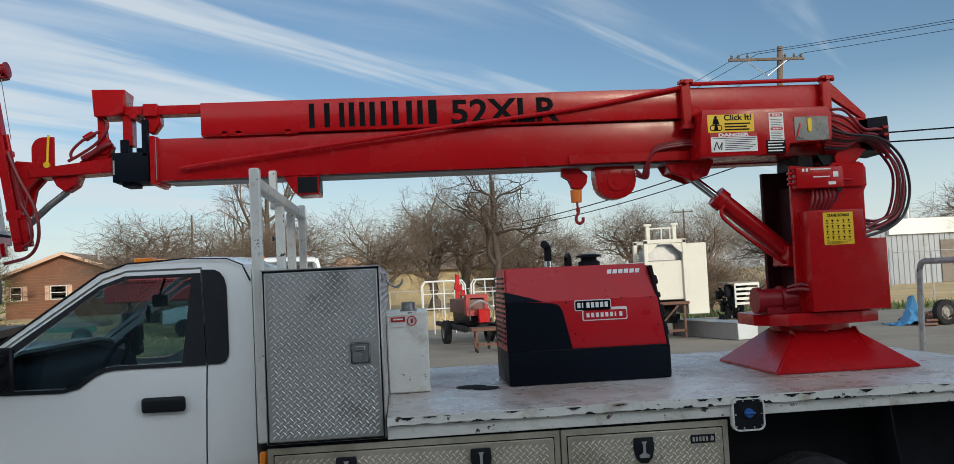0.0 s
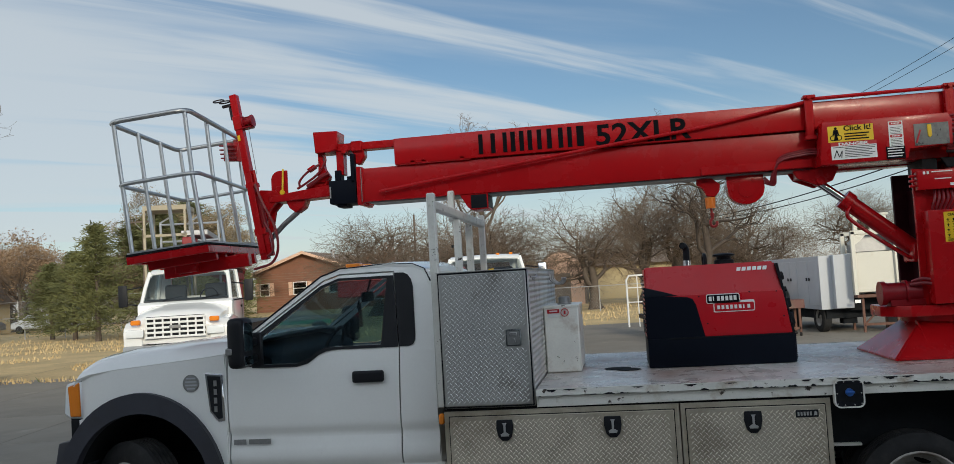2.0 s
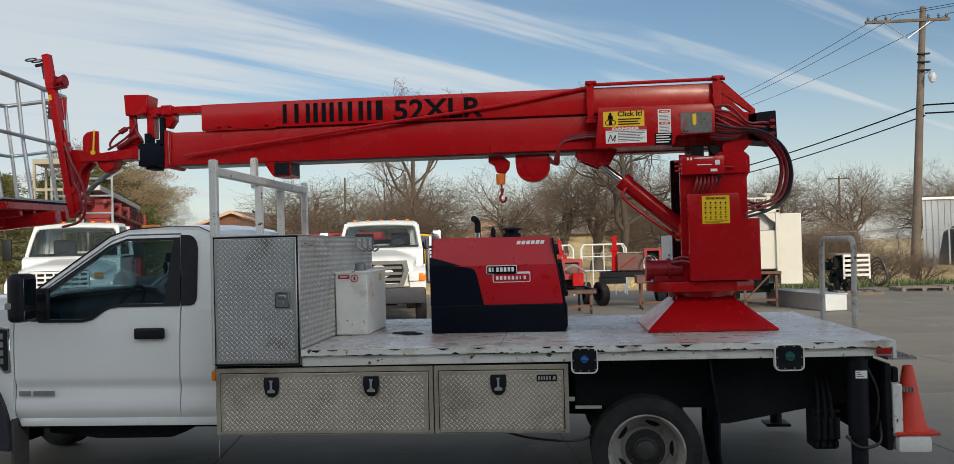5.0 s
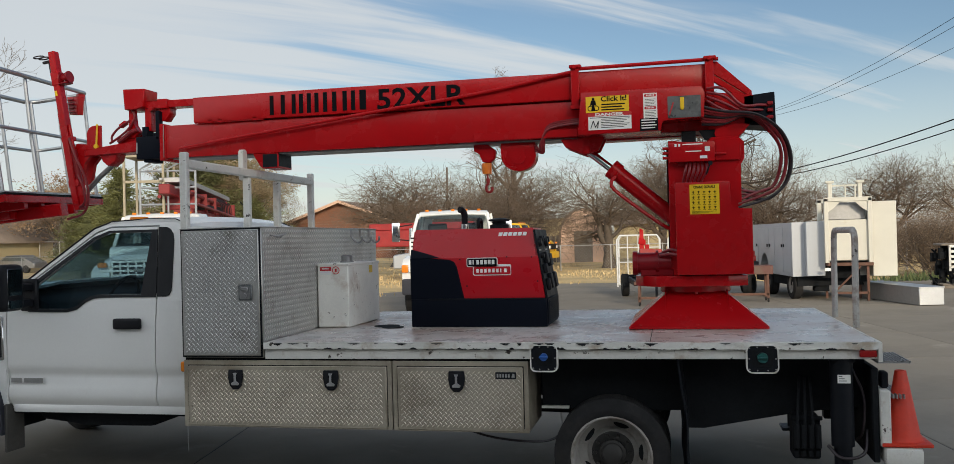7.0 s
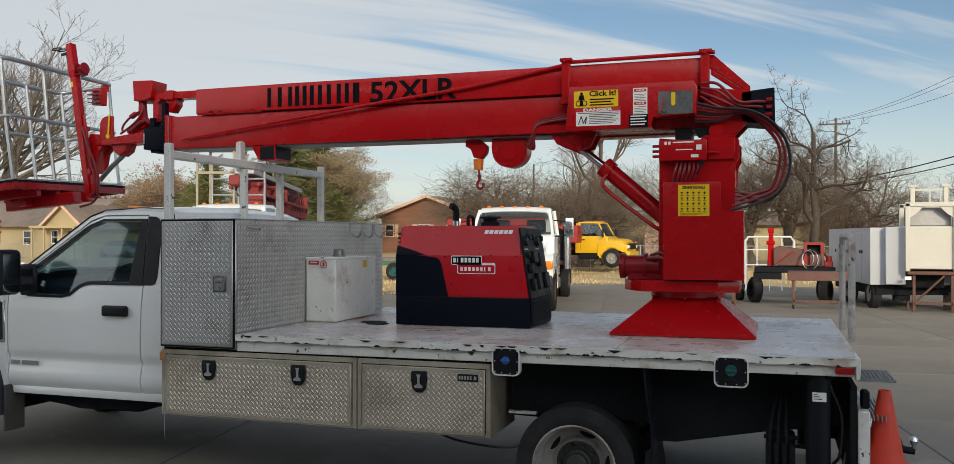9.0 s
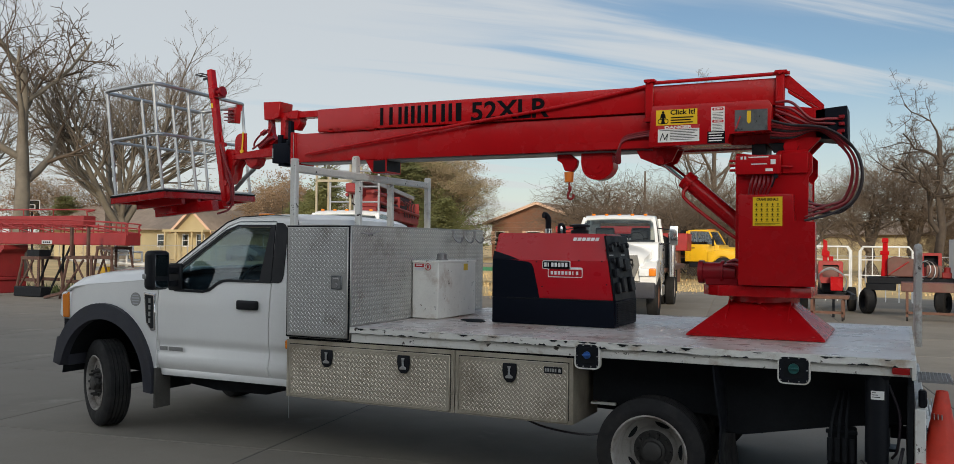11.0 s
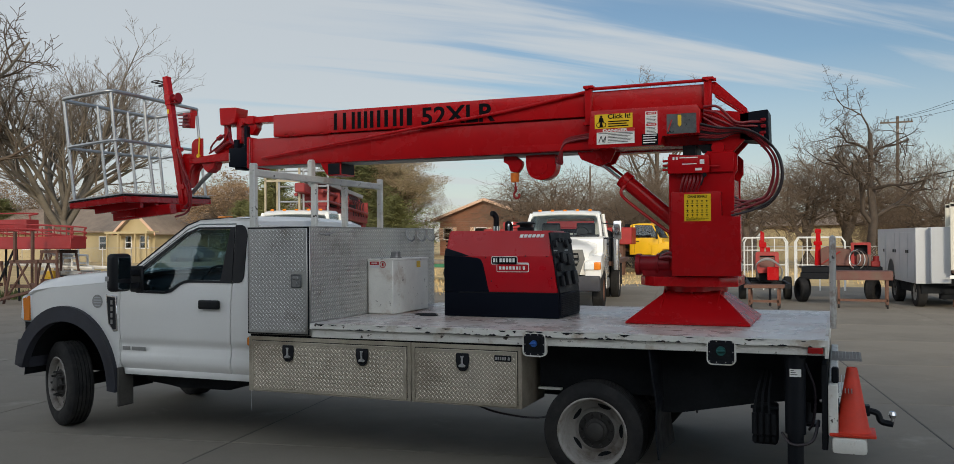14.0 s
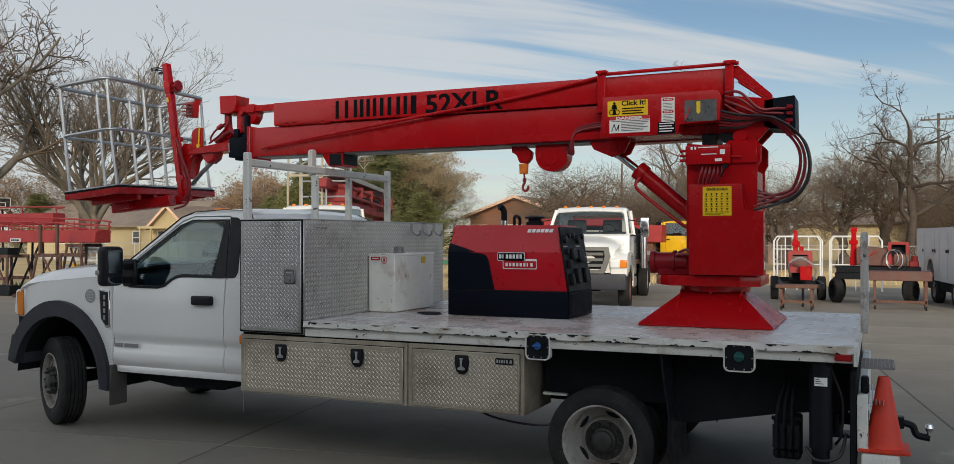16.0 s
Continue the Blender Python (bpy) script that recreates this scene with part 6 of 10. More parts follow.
each("head_link", RED, cr, (
    lambda b: box(b, -1.66, -1.165, 5.74, 5.86, 2.932, 2.992, 0.004),
    lambda b: box(b, -1.54, -1.45, 5.72, 5.88, 2.922, 3.002, 0.004),
    lambda b: prism(b, [(-1.545, 2.925), (-1.44, 2.925), (-1.44, 2.88), (-1.485, 2.82), (-1.515, 2.82), (-1.515, 2.88)], "y", 5.75, 5.85, 0.003),
    lambda b: box(b, -1.675, -1.615, 5.75, 5.85, 2.74, 2.94, 0.004),
    lambda b: prism(b, [(-1.835, 2.93), (-1.79, 2.93), (-1.785, 2.80), (-1.735, 2.735), (-1.79, 2.69), (-1.86, 2.70), (-1.83, 2.78)], "y", 5.76, 5.82, 0.004),
    lambda b: cyl(b, (-1.60, 5.72, 2.93), (-1.60, 5.90, 2.93), 0.022, seg=10)))
for pts, r in (
        ([(-1.79, 5.75, 2.93), (-1.765, 5.745, 2.87), (-1.80, 5.745, 2.80), (-1.86, 5.75, 2.745), (-1.95, 5.755, 2.69), (-2.02, 5.76, 2.655)], 0.010),
        ([(-1.82, 5.76, 2.84), (-1.88, 5.75, 2.81), (-1.95, 5.755, 2.765), (-2.0, 5.76, 2.71), (-1.995, 5.76, 2.66)], 0.010),
        ([(-1.74, 5.74, 2.76), (-1.80, 5.73, 2.735), (-1.86, 5.74, 2.70), (-1.93, 5.75, 2.665)], 0.018)):
    bm = B()
    tube(bm, smooth_path(pts), r, 7)
    part("jib_hose", bm, HOSE, cr)
bm = B()
prism(bm, [(-1.93, 2.81), (-1.87, 2.845), (-1.85, 2.815), (-1.91, 2.78)], "y", 5.75, 5.79, 0.004)
part("hose_clamp", bm, RED, cr)
bm = B()
prism(bm, [(-1.96, 2.65), (-1.78, 2.665), (-1.76, 2.735), (-1.83, 2.75)], "y", 5.78, 5.88, 0.004)
part("jib_bracket", bm, RED, cr)

# lift cylinder, hook and winch
bm = B()
prism(bm, [(1.86, 2.50), (2.20, 2.50), (2.15, 2.40), (2.05, 2.365), (1.90, 2.43)], "y", 5.72, 5.75, 0.004)
prism(bm, [(1.86, 2.50), (2.20, 2.50), (2.15, 2.40), (2.05, 2.365), (1.90, 2.43)], "y", 5.90, 5.93, 0.004)
cyl(bm, (2.06, 5.70, 2.405), (2.06, 5.95, 2.405), 0.03, seg=12)
box(bm, 1.90, 2.12, 5.75, 5.90, 2.43, 2.50, 0.004)
part("lift_bracket", bm, RED, cr)
bm = B()
cyl(bm, (2.06, 5.82, 2.405), (2.29, 5.82, 2.215), 0.030, seg=14)
part("lift_rod", bm, CHROME, cr, "chrome cylinder rod")
bm = B()
cyl(bm, (2.245, 5.82, 2.255), (2.72, 5.82, 1.845), 0.062, seg=18)
cyl(bm, (2.232, 5.82, 2.266), (2.285, 5.82, 2.220), 0.075, seg=18)
box(bm, 2.66, 2.80, 5.70, 5.95, 1.76, 1.90, 0.01)
part("lift_cylinder", bm, RED, cr, "red hydraulic lift cylinder")
bm = B()
tube(bm, smooth_path([(2.265, 5.765, 2.20), (2.235, 5.74, 2.15), (2.27, 5.74, 2.085), (2.48, 5.745, 1.915), (2.64, 5.75, 1.80), (2.68, 5.76, 1.80)]), 0.014, 8)
part("cylinder_pipe", bm, RED, cr)
bm = B()
prism(bm, [(1.17, 2.50), (1.27, 2.50), (1.345, 2.44), (1.335, 2.385), (1.30, 2.345), (1.235, 2.355), (1.22, 2.42), (1.17, 2.44)], "y", 5.79, 5.86, 0.006)
part("hook_block", bm, RED, cr, "red hook block")
bm = B()
cyl(bm, (1.265, 5.825, 2.345), (1.265, 5.825, 2.262), 0.040, 0.036, 16)
part("hook_weight", bm, ORANGEP, cr, "orange hook weight")
bm = B()
tube(bm, smooth_path([(1.268, 5.825, 2.265), (1.272, 5.825, 2.21), (1.275, 5.825, 2.185)]), 0.008, 8)
cyl(bm, (1.272, 5.825, 2.225), (1.274, 5.825, 2.19), 0.017, 0.012, 10)
ho = smooth_path([(1.276, 5.825, 2.19), (1.258, 5.825, 2.165), (1.260, 5.825, 2.132), (1.282, 5.825, 2.120), (1.302, 5.825, 2.134), (1.304, 5.825, 2.160)])
tube(bm, ho, 0.011, 8)
part("hook", bm, REDWORN, cr, "red lifting hook")
bm = B()
prism(bm, [(1.39, 2.49), (1.66, 2.49), (1.665, 2.43)] + [(1.53 + 0.135 * math.cos(radians(a)), 2.385 + 0.115 * math.sin(radians(a))) for a in range(0, -181, -15)] + [(1.39, 2.43)], "y", 5.76, 5.90, 0.008, seg=2)
cyl(bm, (1.53, 5.75, 2.385), (1.53, 5.91, 2.385), 0.06, seg=18)
cyl(bm, (1.53, 5.742, 2.385), (1.53, 5.92, 2.385), 0.022, seg=10)
for a in range(0, 360, 60):
    x, z = 1.53 + 0.095 * math.cos(radians(a)), 2.385 + 0.08 * math.sin(radians(a))
    cyl(bm, (x, 5.755, z), (x, 5.765, z), 0.010, seg=6)
part("winch_housing", bm, RED, cr, "round red winch housing")
bm = B()
box(bm, 1.20, 2.0, 5.672, 5.69, 2.505, 2.565, 0.003)
part("winch_channel", bm, RED, cr)
for k in range(3):
    bm = B()
    tube(bm, smooth_path([(1.665, 5.75, 2.46 - 0.02 * k), (1.70 + 0.015 * k, 5.72, 2.42 - 0.01 * k), (1.72 + 0.01 * k, 5.69, 2.48), (1.78, 5.665, 2.57 + 0.012 * k), (1.95, 5.66, 2.60 + 0.015 * k), (2.05, 5.66, 2.60 + 0.015 * k)]), 0.010, 7)
    part("winch_hose", bm, HOSE, cr)

# hose loop behind the column
for k in range(7):
    bm = B()
    o, q = 0.018 * k, (k % 3) * 0.02
    pts = [(2.90, 5.50 + 0.012 * k, 2.655 - 0.020 * k), (3.05, 5.52 + 0.01 * k, 2.615 - 0.014 * k), (3.28 - 0.01 * k, 5.55 + o, 2.585 - 0.02 * q), (3.45 - q * 0.9, 5.60 + o, 2.46 - q), (3.515 - 1.6 * q, 5.63 + o, 2.27), (3.47 - 1.8 * q, 5.63 + o, 2.09), (3.33 - q, 5.60 + o, 1.985 + 1.4 * q), (3.14, 5.58 + 0.5 * o, 1.93 + 0.026 * k)]
    tube(bm, smooth_path(pts), 0.0100, 7)
    part("hose", bm, HOSE if k % 3 else DARKHOSE, cr, "dark red hydraulic hose" if k % 3 else "black hydraulic hose")
for k in range(4):
    bm = B()
    tube(bm, smooth_path([(2.94, 5.56, 2.79 - 0.03 * k), (3.05, 5.55, 2.78 - 0.05 * k), (3.18, 5.57 + 0.02 * k, 2.66 - 0.02 * k), (3.30, 5.62 + 0.03 * k, 2.66 - 0.03 * k), (3.39, 5.67 + 0.03 * k, 2.66 - 0.035 * k)]), 0.0105, 7)
    part("hose", bm, HOSE, cr)
for k in range(3):
    bm = B()
    box(bm, 3.36, 3.40, 5.63, 5.67, 2.56 + 0.05 * k, 2.585 + 0.05 * k, 0.004)
    part("hose_fitting", bm, REDDEEP, cr)
bm = B()
tube(bm, smooth_path([(3.36, 5.65, 2.58), (3.38, 5.64, 2.50), (3.37, 5.64, 2.46)]), 0.014, 8)
part("hose_elbow", bm, RED, cr)

# ---- the work basket ----
bk = thing("work_basket", (-2.50, 5.07, 2.20), "aluminium work basket with red underframe hung on the boom", "work basket")
PSI, LEAN_B = radians(10), radians(5.5)
ux = Vector((-math.cos(LEAN_B) * math.cos(PSI), -math.cos(LEAN_B) * math.sin(PSI) * 0.5, -math.sin(LEAN_B)))
ux.normalize()
uy = Vector((-math.sin(PSI), math.cos(PSI), 0.025)).normalized()
uz = ux.cross(uy).normalized() * -1
if uz.z < 0:
    uz = -uz
BM = Matrix(((ux.x, uy.x, uz.x, -2.497), (ux.y, uy.y, uz.y, 5.068), (ux.z, uy.z, uz.z, 2.235), (0, 0, 0, 1)))
BW, BL, BH = 0.62, 1.66, 1.0
bm = B()
box(bm, 0, BW, 0, BL, -0.012, 0.0, m=BM)
tr_floor = part("floor_plate", bm, ALUTUBE, bk, "aluminium tread floor")
tread("tread_pattern", tr_floor, BM @ Vector((0.02, 0.02, 0)), ux, uy, uz, BW - 0.04, BL - 0.04, ALUTOP, 0.034)
# Dark strip in place of the shaded gap between floor and underframe.
bm = B()
for a in ((-0.01, BW + 0.01, -0.012, 0.0), (-0.01, BW + 0.01, BL, BL + 0.012), (-0.012, 0.0, 0, BL), (BW, BW + 0.012, 0, BL)):
    box(bm, a[0], a[1], a[2], a[3], -0.030, -0.013, 0.003, m=BM)
part("toe_board", bm, BLACKFRAME, bk, "dark strip for the shaded gap under the floor")
for a, b, c, e in ((-0.01, BW + 0.01, -0.008, 0.03), (-0.01, BW + 0.01, BL - 0.03, BL + 0.008), (-0.01, 0.03, 0.032, BL - 0.032), (BW - 0.03, BW + 0.01, 0.032, BL - 0.032)):
    bm = B()
    box(bm, a, b, c, e, -0.090, -0.031, 0.004, m=BM)
    part("underframe_side", bm, RED, bk, "red steel underframe side")
for y in (0.35, 0.62, 0.9, 1.25):
    bm = B()
    box(bm, 0.032, BW - 0.032, y - 0.03, y + 0.03, -0.14, -0.052, 0.004, m=BM)
    part("underframe_crossbar", bm, RED, bk)
bm = B()
box(bm, -0.16, 0.55, 0.56, 0.68, -0.22, -0.115, 0.006, m=BM)
box(bm, -0.16, 0.40, 0.78, 0.86, -0.20, -0.115, 0.006, m=BM)
box(bm, 0.25, 0.42, 0.45, 0.95, -0.20, -0.13, 0.006, m=BM)
part("carrier_beam", bm, RED, bk)
# rails


def loop_rail(z, r, inset=0.0):
    c = 0.10
    pts = []
    for cx, cy, a0 in ((BW - c, BL - c, 0), (c, BL - c, 90), (c, c, 180), (BW - c, c, 270)):
        for k in range(5):
            a = radians(a0 + 22.5 * k)
            pts.append(BM @ Vector((cx + (c - inset) * math.cos(a), cy + (c - inset) * math.sin(a), z)))
    b = B()
    tube(b, pts, r, 10, closed=True)
    return b


part("top_rail", loop_rail(BH, 0.0195), ALUTUBE, bk, "bent aluminium tube rail")
part("mid_rail", loop_rail(BH * 0.52, 0.0155), ALUTUBE, bk)
for x, y in ((0.03, 0.03), (0.59, 0.03), (0.02, 0.57), (0.02, 1.10), (0.03, 1.63), (0.59, 1.63), (0.60, 1.10), (0.60, 0.57)):
    bm = B()
    tube(bm, [BM @ Vector((x, y, 0)), BM @ Vector((x + (0.012 if x < 0.3 else -0.0), y, BH * 0.5)), BM @ Vector((x, y, BH))], 0.0165, 8)
    part("rail_post", bm, ALUTUBE, bk)
# mast
m0, m1 = Vector((-2.305, 5.73, 2.09)), Vector((-2.513, 5.70, 3.465))
md = (m1 - m0).normalized()
mx = (Vector((1, 0, 0)) - md * md.x).normalized()
my = md.cross(mx)
MM = Matrix(((mx.x, my.x, md.x, m0.x), (mx.y, my.y, md.y, m0.y), (mx.z, my.z, md.z, m0.z), (0, 0, 0, 1)))
L = (m1 - m0).length
bm = B()
box(bm, -0.030, 0.030, -0.036, 0.036, 0.0, L, 0.006, m=MM)
part("mast", bm, RED, bk, "leaning red mast")
each("mast_bracket", RED, bk, (
    lambda b: box(b, -0.038, 0.060, -0.044, 0.044, 0.20, 0.26, 0.006, m=MM),
    lambda b: box(b, -0.036, 0.055, -0.044, 0.044, 0.60, 0.64, 0.006, m=MM),
    lambda b: box(b, 0.028, 0.075, -0.03, 0.03, 0.02, 0.22, 0.006, m=MM),
    lambda b: box(b, -0.026, 0.030, -0.046, -0.037, 0.05, 0.85, 0.003, m=MM),
    lambda b: box(b, -0.036, 0.036, -0.042, 0.042, L - 0.30, L - 0.18, 0.006, m=MM)))
bm = B()
cyl(bm, MM @ Vector((0.052, -0.01, 0.24)), MM @ Vector((0.046, -0.01, 0.52)), 0.026, seg=14)
part("mast_cylinder", bm, REDDEEP, bk, "small hydraulic cylinder on the mast")
bm = B()
cyl(bm, MM @ Vector((0.047, -0.01, 0.50)), MM @ Vector((0.044, -0.01, 0.74)), 0.015, seg=12)
part("cylinder_rod", bm, RED, bk)
bm = B()
cyl(bm, MM @ Vector((0.03, 0, L - 0.245)), MM @ Vector((0.125, 0, L - 0.245)), 0.030, seg=16)
for q in (0.040, 0.112):
    cyl(bm, MM @ Vector((q, 0, L - 0.245)), MM @ Vector((q + 0.012, 0, L - 0.245)), 0.052, seg=18)
box(bm, 0.028, 0.11, 0.03, 0.045, L - 0.30, L - 0.19, 0.004, m=MM)
box(bm, 0.028, 0.11, -0.045, 0.045, L - 0.30, L - 0.288, 0.003, m=MM)
part("mast_winch", bm, REDDEEP, bk, "small red winch drum")
bm = B()
box(bm, -0.115, -0.025, -0.012, 0.012, L - 0.085, L - 0.062, 0.004, m=MM)
box(bm, -0.060, -0.042, -0.010, 0.010, L - 0.20, L - 0.07, 0.004, m=MM)
box(bm, -0.060, -0.025, -0.010, 0.010, L - 0.20, L - 0.185, 0.003, m=MM)
part("mast_top_arm", bm, DARKHOSE, bk, "dark mast top arm")
for q in (0, 1):
    bm = B()
    tube(bm, [MM @ Vector((-0.075 - 0.05 * q + 0.045 * math.cos(a), -0.03 + 0.035 * math.sin(a), L - 0.045 + 0.02 * q)) for a in [2 * math.pi * k / 14 for k in range(14)]], 0.006, 6, closed=True)
    part("guide_ring", bm, DARKHOSE, bk)
bm = B()
box(bm, -0.022, 0.0, -0.0385, -0.0365, L - 0.39, L - 0.345, m=MM)
part("mast_label", bm, YELLOW, bk)
bm = B()
CB = Matrix.Translation((-2.90, 6.45, 3.13)) @ Matrix.Rotation(radians(-20), 4, "Z") @ Matrix.Rotation(radians(6), 4, "Y")
box(bm, -0.085, 0.085, 0.0, 0.07, -0.085, 0.085, 0.006, m=CB)
box(bm, -0.02, 0.02, 0.05, 0.12, 0.06, 0.12, 0.004, m=CB)
ctlb = part("control_box", bm, RED, bk, "red lever control box")
for k in range(4):
    bm = B()
    box(bm, -0.10 + 0.01 * k, 0.07 + 0.01 * k, -0.05, -0.02, 0.045 - 0.038 * k, 0.058 - 0.038 * k, 0.003, m=CB)
    box(bm, -0.01, 0.01, -0.03, 0.004, 0.043 - 0.038 * k, 0.060 - 0.038 * k, m=CB)
    part("control_lever", bm, REDDEEP, ctlb)
for pts, r in (
        ([MM @ Vector((0.05, -0.05, 0.62)), MM @ Vector((0.09, -0.06, 0.45)), MM @ Vector((0.15, -0.06, 0.24)), MM @ Vector((0.14, -0.06, 0.06)), MM @ Vector((0.06, -0.05, -0.04)), MM @ Vector((-0.10, -0.04, -0.06))], 0.011),
        ([MM @ Vector((0.06, -0.03, 0.30)), MM @ Vector((0.10, -0.04, 0.18)), MM @ Vector((0.09, -0.04, 0.06)), MM @ Vector((0.03, -0.04, 0.02))], 0.010)):
    bm = B()
    tube(bm, smooth_path(pts), r, 7)
    part("mast_hose", bm, HOSE, bk)
bm = B()
tube(bm, [MM @ Vector((0.085, -0.03, L - 0.27)), MM @ Vector((0.075, -0.03, 0.70))], 0.0025, 4)
part("winch_wire", bm, STEEL, bk)

# ---- ground ----
bm = B()
grid(bm, [[(x, y, -0.03) for x in (-900, -60, -20, 0, 20, 60, 900)] for y in (-300, -20, 0, 20, 60, 1500)])
tagged(part("ground", bm, DRYGRASS, sharp=0), "dry tan winter grass ground", "ground", kind="structure")
TURN = Matrix.Rotation(radians(9.1), 4, "Z")
STEP = 3.02
SHOP_TOP = 8.45
pave = tagged(new("pavement"), "weathered grey concrete yard cast in slabs", "pavement", kind="structure")


def concrete_here(x, y):
    """Whether the yard is paved at that place."""
    if x < -11.5:
        return y < 18.3
    if x < -3:
        return y < 18.3 + (x + 11.5) * 1.48
    if x < 12:
        return y < 31.5
    return y < 31.5 - (x - 12) * 0.5


slab_verts = [(-STEP / 2 + 0.006, -STEP / 2 + 0.006), (STEP / 2 - 0.006, -STEP / 2 + 0.006), (STEP / 2 - 0.006, STEP / 2 - 0.006), (-STEP / 2 + 0.006, STEP / 2 - 0.006)]
bm = B()
lo = [bm.verts.new((x, y, -0.028)) for x, y in slab_verts]
mid = [bm.verts.new((x, y, -0.006)) for x, y in slab_verts]
hi = [bm.verts.new((x * 0.996, y * 0.996, 0.0)) for x, y in slab_verts]
for a, b in ((lo, mid), (mid, hi)):
    for i in range(4):
        bm.faces.new((a[i], a[(i + 1) % 4], b[(i + 1) % 4], b[i]))
bm.faces.new(hi)
slab_mesh = bpy.data.meshes.new("slab")
bmesh.ops.recalc_face_normals(bm, faces=bm.faces)
bm.to_mesh(slab_mesh)
bm.free()
slab_mesh.materials.append(CONCRETE)
slab_places = []
far_v, far_f = [], []
for i in range(-14, 15):
    for j in range(-6, 14):
        c = TURN @ Vector(((i + 0.5) * STEP + (-0.26 - 0.0), (j + 0.5) * STEP - 1.13, 0))
        if not concrete_here(c.x, c.y):
            continue
        if -20 < c.x < 20 and -6 < c.y < 32:
            slab_places.append(c)
        else:
            k = len(far_v)
            far_v += [c + TURN @ Vector((x, y, 0)) for x, y in slab_verts]
            far_f.append((k, k + 1, k + 2, k + 3))
for c in slab_places:
    o = new("slab", slab_mesh)
    o.parent = pave
    o.matrix_basis = Matrix.Translation(c) @ TURN
raw("outer_slabs", far_v, far_f, CONCRETE, pave, kind="stuff")
bm = B()
rim = [(-46, -22), (50, -22), (50, 13.6), (13.0, 32.9), (-4.2, 33.0), (-12.6, 19.8), (-46, 19.8)]
bm.faces.new([bm.verts.new((x, y, -0.011)) for x, y in rim])
part("apron", bm, CONCRETE, pave, sharp=0)
bm = B()
for i in range(-14, 15):
    o = TURN @ Vector((i * STEP - 0.26, -18, 0))
    e = TURN @ Vector((i * STEP - 0.26, 26, 0))
    if i % 2 == 0:
        grid(bm, [[o + Vector((-0.012, 0, -0.0045)), o + Vector((0.012, 0, -0.0045))], [e + Vector((-0.012, 0, -0.0045)), e + Vector((0.012, 0, -0.0045))]])
part("joint_filler", bm, TAR, pave, sharp=0)

# an unseen workshop, added behind the camera so its shade lies over the truck
shop = tagged(new("workshop"), "plain grey sheet-metal building, unseen, added to shade the truck", "building", kind="structure")
bm = B()
box(bm, -14, 14, -21, -9, -0.03, SHOP_TOP - 0.25)
part("wall", bm, SHOPWALL, shop)
bm = B()
box(bm, -14.2, 14.2, -21.2, -8.8, SHOP_TOP - 0.25, SHOP_TOP)
part("roof_edge", bm, SHOPWALL, shop)

# straw and weeds in the grass beyond the yard
rg = random.Random(11)
vs, fs = [], []
for _ in range(26000):
    y = 18.5 + 42 * rg.random() ** 1.6
    x = rg.uniform(-0.62, 0.55) * (y + 4) - 4
    if concrete_here(x, y - 0.6):
        continue
    n = noise.noise((x * 0.25, y * 0.25, 0))
    if n < -0.1:
        continue
    h, w, a = rg.uniform(0.04, 0.13), rg.uniform(0.012, 0.03), rg.uniform(0, 6.28)
    k = len(vs)
    c, s = math.cos(a) * w, math.sin(a) * w
    vs += [(x - c, y - s, -0.03), (x + c, y + s, -0.03), (x + rg.uniform(-0.06, 0.06), y + rg.uniform(-0.06, 0.06), h)]
    fs.append((k, k + 1, k + 2))
tagged(raw("grass_blades", vs, fs, STRAW), "dry straw-coloured grass tufts", "grass", kind="stuff")
vs, fs = [], []
for cx, cy, r, n in ((-18.5, 18.6, 2.5, 500), (-21.5, 18.8, 2.0, 350), (13.5, 31, 2.4, 700), (16.5, 31, 2.2, 700), (11.0, 31.5, 1.5, 300), (19.5, 30, 2.5, 600)):
    for _ in range(n):
        x, y = rg.gauss(cx, r * 0.6), cy + abs(rg.gauss(0, 0.8))
        h, w, a = rg.uniform(0.05, 0.35), rg.uniform(0.015, 0.05), rg.uniform(0, 6.28)
        k = len(vs)
        vs += [(x - math.cos(a) * w, y - math.sin(a) * w, -0.03), (x + math.cos(a) * w, y + math.sin(a) * w, -0.03), (x + rg.uniform(-0.15, 0.15), y + rg.uniform(-0.15, 0.15), h)]
        fs.append((k, k + 1, k + 2))
tagged(raw("weeds", vs, fs, WEED), "low green weeds at the yard's edge", "weeds", kind="stuff")

# ---- trees ----


